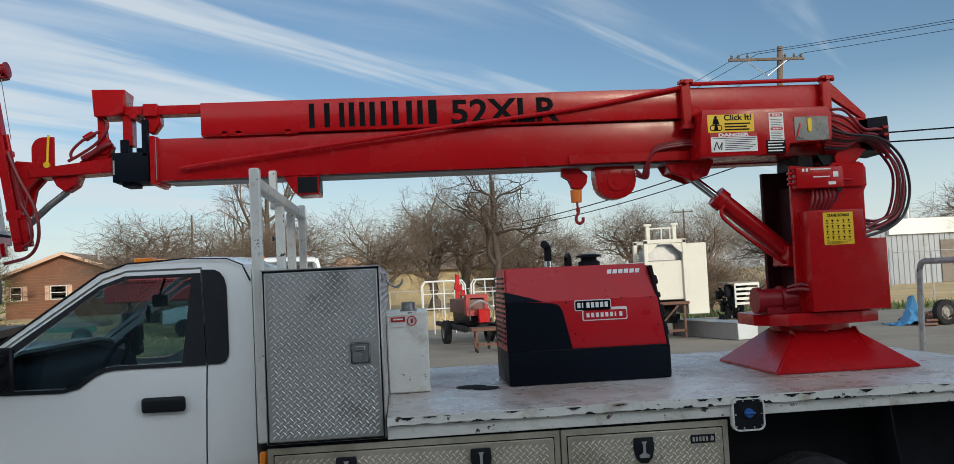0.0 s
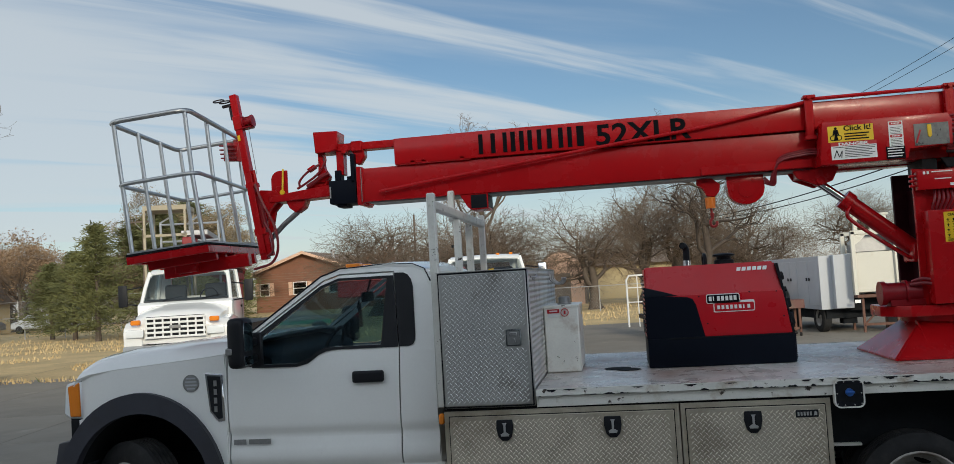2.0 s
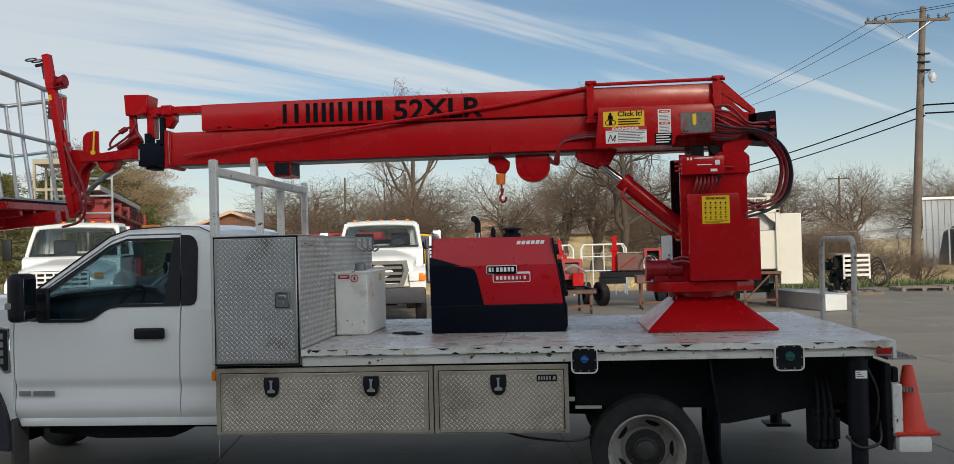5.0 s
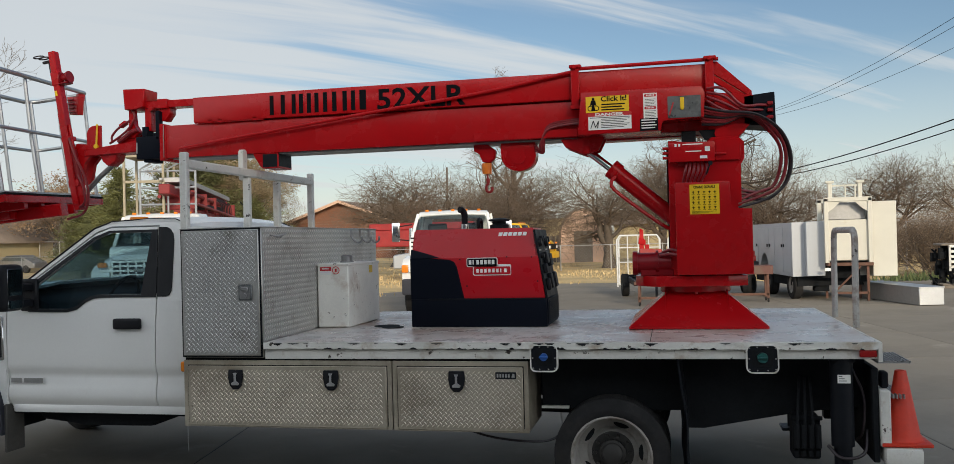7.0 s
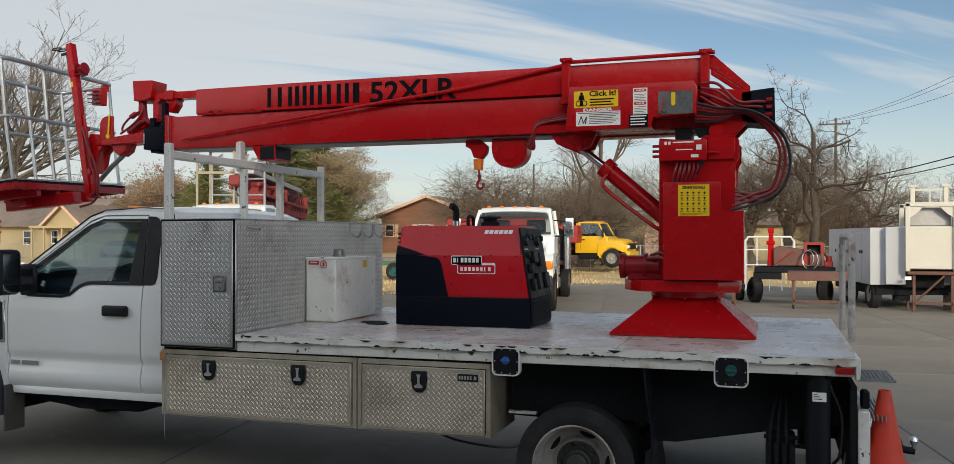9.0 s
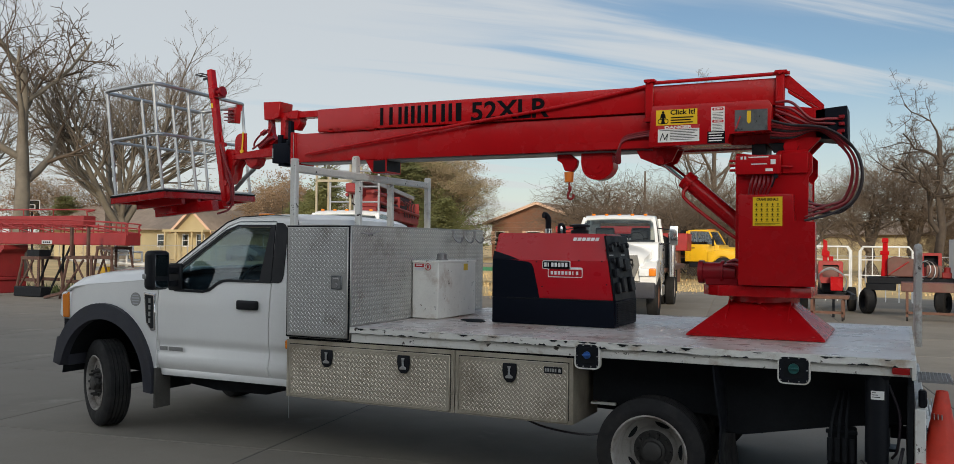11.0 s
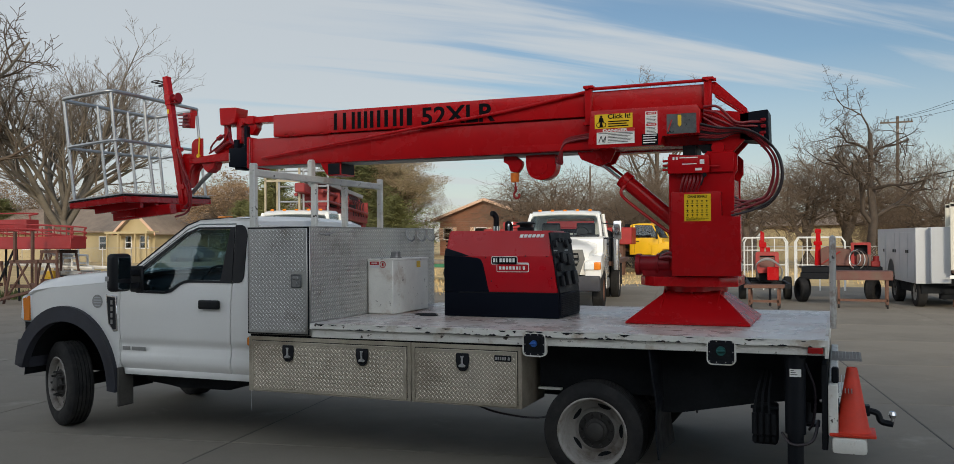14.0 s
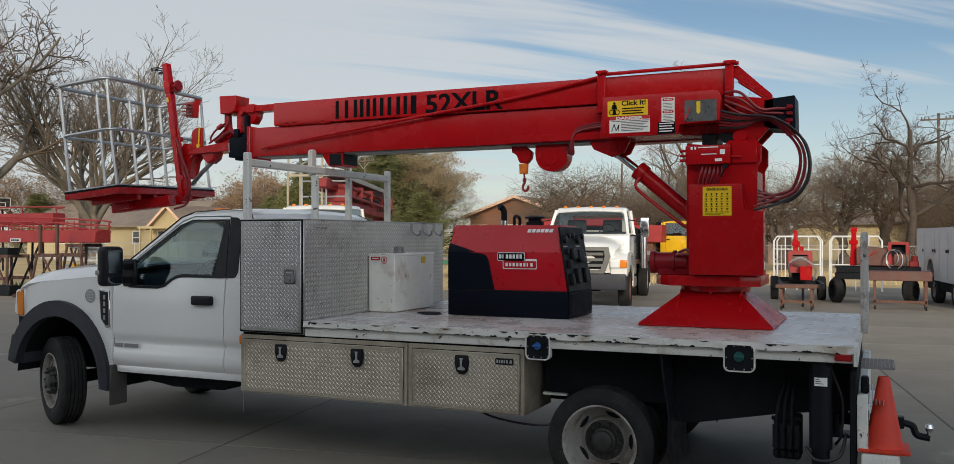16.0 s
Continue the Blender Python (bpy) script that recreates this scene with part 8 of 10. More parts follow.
def pole_thing(x, y, h, r, cross=(), lamp=False, lean=0.10):
    p = thing("utility_pole", (x, y, -0.03), "weathered wooden utility pole with wires", "utility pole", "utility poles")
    bm = B()
    cyl(bm, (x, y, -0.05), (x + lean, y, h), r, r * 0.62, 12)
    part("shaft", bm, WOODPOLE, p)
    for z, w in cross:
        bm = B()
        box(bm, x - w, x + w, y - 0.20, y - 0.09, z - 0.06, z + 0.06, 0.01)
        part("crossarm", bm, WOODPOLE, p)
        bm = B()
        for s in (-1, 1):
            tube(bm, [(x + s * 0.55 * w, y - 0.14, z - 0.05), (x, y - 0.14, z - 0.75)], 0.025, 5)
        part("brace", bm, GALV, p)
        for q in (-0.92, -0.74, -0.5, 0.5, 0.74, 0.92):
            bm = B()
            lathe(bm, [(0.03, 0), (0.07, 0.03), (0.04, 0.07), (0.075, 0.10), (0.04, 0.14), (0.05, 0.18), (0.0, 0.2)], (x + q * w, y - 0.14, z + 0.06), (0, 0, 1), 8)
            part("insulator", bm, STEEL, p)
    if lamp:
        bm = B()
        tube(bm, smooth_path([(x + 0.55, y - 0.1, lamp), (x + 0.72, y - 0.3, lamp + 0.1), (x + 0.82, y - 0.45, lamp)]), 0.03, 6)
        la = part("lamp_arm", bm, GALV, p)
        bm = B()
        lathe(bm, [(0.0, 0.1), (0.10, 0.05), (0.16, -0.05), (0.17, -0.12), (0.10, -0.35), (0.0, -0.38)], (x + 0.82, y - 0.45, lamp - 0.02), (0, 0, 1), 12)
        part("lamp_head", bm, TRAILERPAINT, la, "pale lamp head")
        for k in range(3):
            bm = B()
            box(bm, x + lean * 0.8 - 0.26, x + lean * 0.8 + 0.26, y - 0.3, y - 0.18, 9.5 - 0.35 * k, 9.57 - 0.35 * k, 0.015)
            part("switch_gear", bm, BLACK, p)
    return p


pole_thing(16.88, 38, 11.6, 0.20, ((11.0, 1.75),), 8.65, 0.72)
pole_thing(8.3, 77, 11.5, 0.17, ((11.0, 1.2),))
pole_thing(-19.5, 86, 9.2, 0.14)
pole_thing(-41, 72, 9.5, 0.16, ((9.1, 1.2),))
pole_thing(30.5, 92, 8.2, 0.15, ((7.9, 1.1),))
rgw = random.Random(3)
wires = thing("power_lines", (17.4, 38, 7.2), "black sagging power lines between poles", "power line")


def wire(a, b, sag, r):
    a, b = Vector(a), Vector(b)
    pts = [a.lerp(b, k / 24) - Vector((0, 0, sag * 4 * (k / 24) * (1 - k / 24))) for k in range(25)]
    bm = B()
    tube(bm, pts, r, 5)
    part("wire", bm, STICKB, wires)


wire((17.45, 37.8, 7.35), (8.3, 76.8, 6.3), 0.5, 0.035)
wire((17.45, 37.8, 6.9), (8.3, 76.8, 6.1), 0.6, 0.03)
wire((17.45, 37.8, 7.35), (62, 12, 9.6), 1.2, 0.035)
wire((17.45, 37.8, 7.0), (62, 12, 8.6), 1.2, 0.035)
for q in (-0.92, -0.5, 0.74):
    wire((17.35 + q * 1.75, 37.85, 11.25), (62, 8 + q, 14.5), 0.9, 0.012)
    wire((17.35 + q * 1.75, 37.85, 11.25), (8.35 + q, 76.86, 11.25), 0.9, 0.012)

# chain-link fence along the back of the grass
fence = thing("chain_link_fence", (0, 46, -0.03), "grey chain-link fence with pipe posts", "fence")


def fence_run(a, b, h, gap=2.6):
    a, b = Vector(a), Vector(b)
    n = int((b - a).length / gap)
    for k in range(n + 1):
        p = a.lerp(b, k / n)
        bm = B()
        cyl(bm, p, p + Vector((0, 0, h + 0.05)), 0.032, seg=6)
        part("post", bm, GALV, fence)
    d = (b - a).normalized()
    vs, fs = [], []
    side = d.cross(Vector((0, 0, 1)))
    m = int((b - a).length / 0.14)

    def ribbon(p, q, r):
        k = len(vs)
        for c in (p, q):
            vs.extend([c + Vector((0, 0, r)), c + side * r, c - Vector((0, 0, r))])
        fs.extend([(k, k + 1, k + 4, k + 3), (k + 1, k + 2, k + 5, k + 4), (k + 2, k, k + 3, k + 5)])
    for k in range(m):
        p = a + d * (k * 0.14)
        for s in (1, -1):
            q = p + d * (s * h * 0.75)
            ribbon(p + Vector((0, 0, 0.05)), q + Vector((0, 0, h)), 0.0035)
    raw("mesh", vs, fs, GALV, fence, kind="stuff")
    bm = B()
    tube(bm, [a + Vector((0, 0, h)), b + Vector((0, 0, h))], 0.022, 6)
    part("top_rail", bm, GALV, fence)


fence_run((-14, 47, -0.03), (13, 46, -0.03), 1.35)
fence_run((-62, 50, -0.03), (-34, 50, -0.03), 1.4)
fence_run((-62, 72.5, -0.03), (-31.5, 56, -0.03), 2.6, 3.5)
fence_run((12.5, 40, -0.03), (34, 33.5, -0.03), 2.1)
bm = B()
for k in range(14):
    x = -11.5 + 0.45 * k
    box(bm, x, x + 0.40, 64.0, 64.04, -0.03, 1.9)
tagged(part("board_fence", bm, PLANK), "weathered dark board fence", "fence")

# far parked cars behind the fence on the left
for k, (x, y, col) in enumerate(((-50.5, 62, STEEL), (-45.5, 63, TRAILERPAINT), (-41.2, 62, STEEL))):
    car = thing("parked_car", (x, y, -0.03), "small parked car seen beyond the fence", "car", "cars beyond the fence")
    bm = B()
    prism(bm, [(x - 2.1, 0.35), (x - 2.1, 0.85), (x - 1.2, 0.98), (x - 0.6, 1.45), (x + 0.8, 1.45), (x + 1.5, 0.98), (x + 2.1, 0.85), (x + 2.1, 0.35)], "y", y, y + 1.7, 0.08)
    part("body", bm, col, car)
    bm = B()
    prism(bm, [(x - 1.0, 1.0), (x - 0.55, 1.38), (x + 0.72, 1.38), (x + 1.25, 1.0)], "y", y - 0.01, y + 1.71)
    part("window_band", bm, GLASSDARK, car)
    for wx in (-1.3, 1.3):
        bm = B()
        cyl(bm, (x + wx, y - 0.02, 0.30), (x + wx, y + 0.2, 0.30), 0.32, seg=16)
        part("wheel", bm, RUBBER, car)

# ---- other trucks in the yard ----


def plain_wheel(c, ax, R, w, parent, rim=RIM):
    c, ax = Vector(c), Vector(ax)
    bm = B()
    lathe(bm, [(R * 0.58, -w / 2), (R * 0.9, -w * 0.52), (R, -w * 0.4), (R, w * 0.4), (R * 0.9, w * 0.52), (R * 0.58, w / 2)], c, ax, 28)
    t = part("wheel", bm, RUBBER, parent)
    bm = B()
    lathe(bm, [(R * 0.60, w * 0.46), (R * 0.54, w * 0.40), (R * 0.50, w * 0.05), (R * 0.3, w * 0.05), (R * 0.24, w * 0.25), (0.0, w * 0.28)], c, ax, 24)
    part("rim", bm, rim, t)
    return t


def medium_truck(name, label, paint, style, bed_len, group=""):
    """Faces -y with its bumper at the origin."""
    tk = thing(name, (0, 0, 0), label, "truck", group)
    W = 1.05
    belt = {"trap": 1.78, "boxy": 1.72, "old": 1.66}[style]
    top = 2.42
    bm = B()
    prism(bm, [(1.15, 0.85), (1.15, belt - 0.06), (1.32, belt), (2.95, belt), (3.0, 1.5), (3.0, 0.75), (1.7, 0.75)], "x", -W, W, 0.05, seg=2)
    part("cab", bm, paint, tk)
    # roof: a rounded shell
    rows = []
    for y, z, hw in ((1.66, top - 0.10, 0.86), (1.76, top - 0.035, 0.885), (2.0, top, 0.90), (2.6, top, 0.90), (2.86, top - 0.03, 0.89), (2.95, top - 0.12, 0.885)):
        rows.append([(f * hw, y - 0.05 * (1 - f * f) * (1 if y < 1.8 else 0), z + 0.03 * (1 - f * f) - (0.07 if abs(f) == 1 else 0)) for f in (-1, -0.96, -0.85, -0.5, 0, 0.5, 0.85, 0.96, 1)])
    part("roof", shell(grid(B(), rows), 0.04), paint, tk)
    bm = B()
    panel(bm, [(-0.97, belt - 0.05), (0.97, belt - 0.05), (0.88, top - 0.06), (-0.88, top - 0.06)], [rounded(-0.66, 0.66, belt + 0.10, top - 0.16, 0.05)], lambda a, b, h: (a, 2.93 + h, b), 0.05)
    part("cab_back", bm, paint, tk)
    for s in (-1, 1):
        each("pillar", paint, tk, (
            lambda b: tube(b, [(s * 0.985, 1.34, belt - 0.02), (s * 0.94, 1.53, (belt + top) / 2 - 0.04), (s * 0.875, 1.73, top - 0.07)], 0.045, 8),
            lambda b: tube(b, [(s * 0.985, 2.78, belt - 0.03), (s * 0.89, 2.80, top - 0.06)], 0.065, 8)))
        bm = B()
        ar = [(0.95 + 0.60 * math.cos(radians(a)), 0.52 + 0.60 * math.sin(radians(a))) for a in range(150, -1, -15)]
        prism(bm, [(0.10, 0.78), (0.10, 1.18), (0.35, 1.32), (0.95, 1.38), (1.75, 1.30), (1.75, 0.62), (1.56, 0.56)] + ar[::-1], "x", s * 0.70, s * 1.10, 0.06, seg=2)
        part("fender", bm, paint, tk)
        plain_wheel((s * 0.96, 0.95, 0.50), (s, 0, 0), 0.50, 0.26, tk, RUST if style == "trap" else RIM)
        plain_wheel((s * 0.98, 3.3 + bed_len * 0.42, 0.50), (s, 0, 0), 0.50, 0.26, tk)
        bm = B()
        if style == "trap":
            box(bm, s * 0.70, s * 0.93, 0.03, 0.16, 1.00, 1.18, 0.03, 2)
        else:
            box(bm, s * 0.66, s * 1.02, 0.02, 0.16, 1.02, 1.18, 0.03, 2)
        lamp = part("headlamp", bm, LENS, tk)
        bm = B()
        if style == "trap":
            box(bm, s * 0.93, s * 1.09, 0.03, 0.18, 1.00, 1.18, 0.03, 2)
        else:
            box(bm, s * 0.72, s * 0.92, 0.02, 0.12, 1.27, 1.37, 0.02)
        part("turn_lamp", bm, AMBER, lamp)
        # mirrors
        bm = B()
        box(bm, s * 1.30, s * 1.50, 1.32, 1.40, belt - 0.08, belt + 0.38, 0.03, 2)
        mi = part("mirror", bm, CHROME if style == "trap" else PLASTIC, tk)
        for z0, z1 in ((belt + 0.33, belt + 0.28), (belt - 0.06, belt - 0.02)):
            bm = B()
            tube(bm, [(s * 1.0, 1.45, z0), (s * 1.38, 1.36, z1)], 0.016, 6)
            part("mirror_arm", bm, PLASTIC, mi)
        bm = B()
        grid(bm, [[(s * 0.985, 1.42, belt + 0.01), (s * 0.985, 2.74, belt + 0.01)], [(s * 0.90, 1.76, top - 0.10), (s * 0.90, 2.76, top - 0.08)]])
        part("side_window", shell(bm, 0.004), GLASSDARK, tk).visible_shadow = False
        each("door_seam", BLACK, tk, (
            lambda b: box(b, s * (W - 0.01), s * (W + 0.004), 1.36, 1.370, 0.85, belt - 0.03),
            lambda b: box(b, s * (W - 0.01), s * (W + 0.004), 2.70, 2.710, 0.85, belt - 0.03)))
        bm = B()
        box(bm, s * (W - 0.0), s * (W + 0.03), 2.45, 2.62, belt - 0.22, belt - 0.17, 0.008)
        part("door_handle", bm, PLASTIC, tk)
        bm = B()
        box(bm, s * 0.75, s * 1.08, 1.75, 2.75, 0.45, 0.72, 0.03)
        part("side_step_tank", bm, STEEL if style != "old" else BLACK, tk)
        bm = B()
        box(bm, s * 0.22, s * 0.72, 2.45, 2.62, belt - 0.2, belt + 0.36, 0.07, 3)
        part("seat", bm, SEATMAT, tk)
    # hood: a rounded shell over a nose
    nose = {"trap": 0.86, "boxy": 0.92, "old": 0.93}[style]
    rise = {"trap": 0.02, "boxy": -0.03, "old": -0.06}[style]
    rows = []
    for y, z, hw in ((0.12, 0.88, nose - 0.10), (0.08, 1.20, nose - 0.06), (0.10, 1.40 + rise, nose - 0.08), (0.20, 1.50 + rise, nose - 0.06), (0.50, 1.58 + rise, nose), (0.95, belt - 0.12, nose + 0.03), (1.36, belt - 0.01, nose + 0.06)):
        row = []
        for f in (-1, -1, -0.93, -0.75, -0.4, 0, 0.4, 0.75, 0.93, 1, 1):
            low = len(row) in (0, 10)
            a = abs(f)
            row.append((f * hw, y + 0.10 * a * a * (1 if y < 0.4 else 0), (min(z, 1.0) - 0.1) if low else z - (0.13 * a ** 4 if z > 1.3 else 0)))
        rows.append(row)
    part("hood", shell(grid(B(), rows), 0.02), paint, tk)
    # windscreen
    bm = B()
    grid(bm, [[(f * hw, y - 0.09 * (1 - f * f), z) for f in (-1, -0.8, -0.5, -0.2, 0.2, 0.5, 0.8, 1)] for y, z, hw in ((1.33, belt + 0.01, 0.97), (1.53, (belt + top) / 2 - 0.02, 0.925), (1.71, top - 0.085, 0.865))])
    part("windscreen", bm, GLASSDARK, tk, "raked tinted windscreen").visible_shadow = False
    bm = B()
    prism(bm, [(1.30, belt - 0.04), (1.30, belt + 0.02), (1.62, belt + 0.05), (1.72, belt - 0.04)], "x", -0.93, 0.93, 0.01)
    part("dashboard", bm, SEATMAT, tk)
    bm = B()
    tube(bm, [Vector((0.42 + 0.20 * math.cos(a), 1.85 + 0.08 * math.sin(a), belt + 0.06 + 0.18 * math.sin(a))) for a in [2 * math.pi * k / 18 for k in range(18)]], 0.016, 6, closed=True)
    part("steering_wheel", bm, PLASTIC, tk)
    for f in (-0.5, 0.35):
        bm = B()
        tube(bm, [(f, 1.25, belt + 0.02), (f + 0.42, 1.33, belt + 0.09)], 0.009, 5)
        part("wiper", bm, BLACK, tk)
    for f in (-0.66, -0.33, 0, 0.33, 0.66):
        bm = B()
        box(bm, f - 0.045, f + 0.045, 1.80, 1.87, top + 0.0, top + 0.045, 0.012)
        part("roof_lamp", bm, AMBER, tk)
    if style == "boxy":
        bm = B()
        box(bm, -0.62, 0.62, 0.075, 0.15, 0.98, 1.42, 0.02)
        gr = part("grille", bm, BLACK, tk)
        for k in range(5):
            bm = B()
            box(bm, -0.63, 0.63, 0.045, 0.08, 0.985 + 0.095 * k, 1.03 + 0.095 * k, 0.006)
            part("grille_bar", bm, WHITECAR, gr)
        for k in range(8):
            bm = B()
            box(bm, -0.62 + 0.172 * k, -0.585 + 0.172 * k, 0.05, 0.08, 0.985, 1.41, 0.004)
            part("grille_upright", bm, WHITECAR, gr)
        bm = B()
        box(bm, -0.12, 0.12, 0.03, 0.046, 1.17, 1.24, 0.01)
        part("emblem_shape", bm, STEEL, gr)
    elif style == "trap":
        bm = B()
        panel(bm, [(-0.56, 0.87), (0.56, 0.87), (0.70, 1.24), (0.65, 1.47), (-0.65, 1.47), (-0.70, 1.24)], [[(-0.47, 0.95), (0.47, 0.95), (0.58, 1.24), (0.55, 1.39), (-0.55, 1.39), (-0.58, 1.24)]], lambda a, b, h: (a, 0.0 + h + 0.1 * a * a, b), 0.12)
        gr = part("grille", bm, GRILLE, tk, "grey grille surround")
        bm = B()
        box(bm, -0.55, 0.55, 0.10, 0.14, 0.97, 1.40)
        part("grille_back", bm, BLACK, gr)
        for z in (1.05, 1.18, 1.31):
            bm = B()
            box(bm, -0.54, 0.54, 0.035, 0.10, z - 0.034, z + 0.034, 0.008)
            part("grille_bar", bm, GRILLE, gr)
    else:
        bm = B()
        box(bm, -0.80, 0.80, 0.03, 0.12, 0.98, 1.28, 0.015)
        gr = part("grille", bm, BLACK, tk)
    bm = B()
    box(bm, -1.08, 1.08, -0.06, 0.20, 0.50, 0.86, 0.05, 2)
    part("bumper", bm, STEEL if style == "boxy" else (FLARE if style == "trap" else YELLOWPAINT), tk)
    bm = B()
    for s in (-1, 1):
        box(bm, s * 0.40, s * 0.50, 0.3, 3.3 + bed_len, 0.62, 0.90)
    box(bm, -0.4, 0.4, 0.3, 1.6, 0.45, 1.1)
    part("chassis", bm, BLACKFRAME, tk)
    return tk


ct = medium_truck("crane_truck", "white medium truck with a slatted white grille and folded red boom", WHITECAR, "boxy", 6.0)
bm = B()
box(bm, -1.12, 1.12, 3.2, 9.2, 0.92, 1.08, 0.01)
part("flat_bed", bm, BLACK, ct)
bm = B()
prism(bm, [(2.6, 2.93), (2.6, 3.16), (5.0, 3.10), (8.7, 2.85), (8.7, 2.55)], "x", -0.30, -0.02, 0.02)
bt = part("folded_boom", bm, REDSTOCK, ct, "folded red boom")
bm = B()
prism(bm, [(3.0, 3.22), (3.0, 3.34), (8.3, 3.10), (8.3, 2.98)], "x", -0.40, 0.25, 0.01)
part("boom_cover", bm, GALV, bt)
bm = B()
prism(bm, [(3.4, 2.35), (3.4, 2.60), (8.5, 2.45), (8.5, 2.2)], "x", -0.15, 0.35, 0.02)
box(bm, -0.22, 0.30, 8.0, 8.5, 1.08, 2.4, 0.03)
part("second_boom", bm, REDSTOCK, bt)
each("boom_pipe", REDSTOCK, bt, (
    lambda b: tube(b, [(0.30, 3.2, 2.98), (0.30, 7.6, 2.78)], 0.05, 8),
    lambda b: tube(b, [(0.42, 3.2, 2.72), (0.42, 8.2, 2.50)], 0.04, 8),
    lambda b: tube(b, [(-0.45, 3.2, 2.9), (-0.45, 7.6, 2.7)], 0.05, 8)))
each("boom_bracket", REDSTOCK, bt, [lambda b, y=y: box(b, -0.40, 0.40, y, y + 0.06, 2.60 - 0.04 * (y - 3), 3.08 - 0.04 * (y - 3), 0.01) for y in (3.6, 4.7, 5.8, 7.2, 8.3)])
each("boom_chain_guard", BLACK, bt, [lambda b, y=y: box(b, 0.20, 0.36, y, y + 0.7, 2.60, 2.74, 0.01) for y in (3.9, 5.0, 6.1)])
bm = B()
for k in range(7):
    tube(bm, smooth_path([(0.2, 6.2 + 0.22 * k, 3.0), (0.42, 6.3 + 0.22 * k, 2.8), (0.40, 6.35 + 0.22 * k, 2.4)]), 0.014, 6)
part("boom_hose_bank", bm, DARKHOSE, bt)
bm = B()
for x in (-0.9, -0.2, 0.5):
    tube(bm, [(x, 3.1, 1.0), (x, 3.1, 3.55), (x + 0.25, 3.2, 3.7)], 0.03, 6)
for z in (2.7, 3.1, 3.5):
    tube(bm, [(-0.9, 3.1, z), (0.5, 3.1, z)], 0.025, 6)
part("ladder_rack", bm, ALUTUBE, ct)
bm = B()
for x in (-1.30, -0.32):
    for y in (3.0, 4.0):
        box(bm, x, x + 0.055, y, y + 0.055, 1.08, 3.85)
box(bm, -1.30, -0.25, 3.0, 4.06, 3.84, 3.95)
box(bm, -1.30, -0.25, 3.0, 3.05, 3.22, 3.28)
part("tan_frame", bm, mat("tan_steel", (0.36, 0.31, 0.22), 0.7, vary=0.12), ct, "tan steel frame")
ct.matrix_basis = Matrix.Translation((-8.90, 16.6, -0.02)) @ Matrix.Rotation(radians(16), 4, "Z") @ Matrix.Diagonal((1, 1, 1.07, 1))

ft = medium_truck("flat_bed_truck", "white medium truck with a grey grille and bare flat bed", WHITECAR, "trap", 6.5)
bm = B()
box(bm, -1.15, 1.15, 3.4, 10.0, 1.0, 1.12, 0.01)
part("flat_bed", bm, RUST, ft, "rusty flat bed")
bm = B()
prism(bm, [(-1.1, 1.12), (1.1, 1.12), (1.1, 1.9), (0.9, 2.0), (-0.9, 2.0), (-1.1, 1.9)], "y", 3.42, 3.5, 0.01)
part("bed_headboard", bm, BLACK, ft)
for s in (-1, 1):
    bm = B()
    cyl(bm, (s * 1.22, 3.2, 0.9), (s * 1.22, 3.2, 2.05), 0.10, seg=12)
    part("exhaust_stack", bm, CHROME, ft)
plain_wheel((0.68, 3.3 + 6.5 * 0.42, 0.5), (1, 0, 0), 0.5, 0.26, ft)
bm = B()
box(bm, 1.0, 1.12, 6.9, 6.94, 0.35, 1.0)
part("mud_flap", bm, RUBBER, ft)
ft.matrix_basis = Matrix.Translation((-2.46, 19.05, -0.02)) @ Matrix.Rotation(radians(9), 4, "Z") @ Matrix.Diagonal((1, 1, 1.04, 1))

# red machinery and a pale car far behind it
rm = thing("red_boom_trailer", (-6.5, 42, -0.03), "long red boom machine lying behind the trucks", "machine")
bm = B()
box(bm, -13.5, -5.6, 42, 43, 1.5, 2.35, 0.04)
box(bm, -12.5, -7.0, 42.2, 42.8, 2.35, 2.7, 0.04)
part("boom", bm, REDWORN, rm)
for x in (-12.8, -9.5, -6.4):
    bm = B()
    box(bm, x, x + 0.3, 42.2, 42.8, -0.03, 1.5)
    part("stand", bm, RUST, rm)
pc = thing("pale_pickup", (-7.3, 38, -0.03), "pale grey pickup standing behind the white truck", "pickup")
bm = B()
prism(bm, [(-9.9, 0.5), (-9.9, 1.15), (-8.6, 1.25), (-8.0, 1.85), (-6.9, 1.85), (-6.5, 1.2), (-5.6, 1.1), (-5.6, 0.5)], "y", 38, 39.8, 0.06)
part("body", bm, TRAILERPAINT, pc)
bm = B()
prism(bm, [(-8.4, 1.28), (-7.95, 1.75), (-6.95, 1.75), (-6.65, 1.28)], "y", 37.99, 39.81)
part("window_band", bm, GLASSDARK, pc)
for wx in (-9.0, -6.4):
    bm = B()
    cyl(bm, (wx, 37.97, 0.35), (wx, 38.2, 0.35), 0.38, seg=16)
    part("wheel", bm, RUBBER, pc)

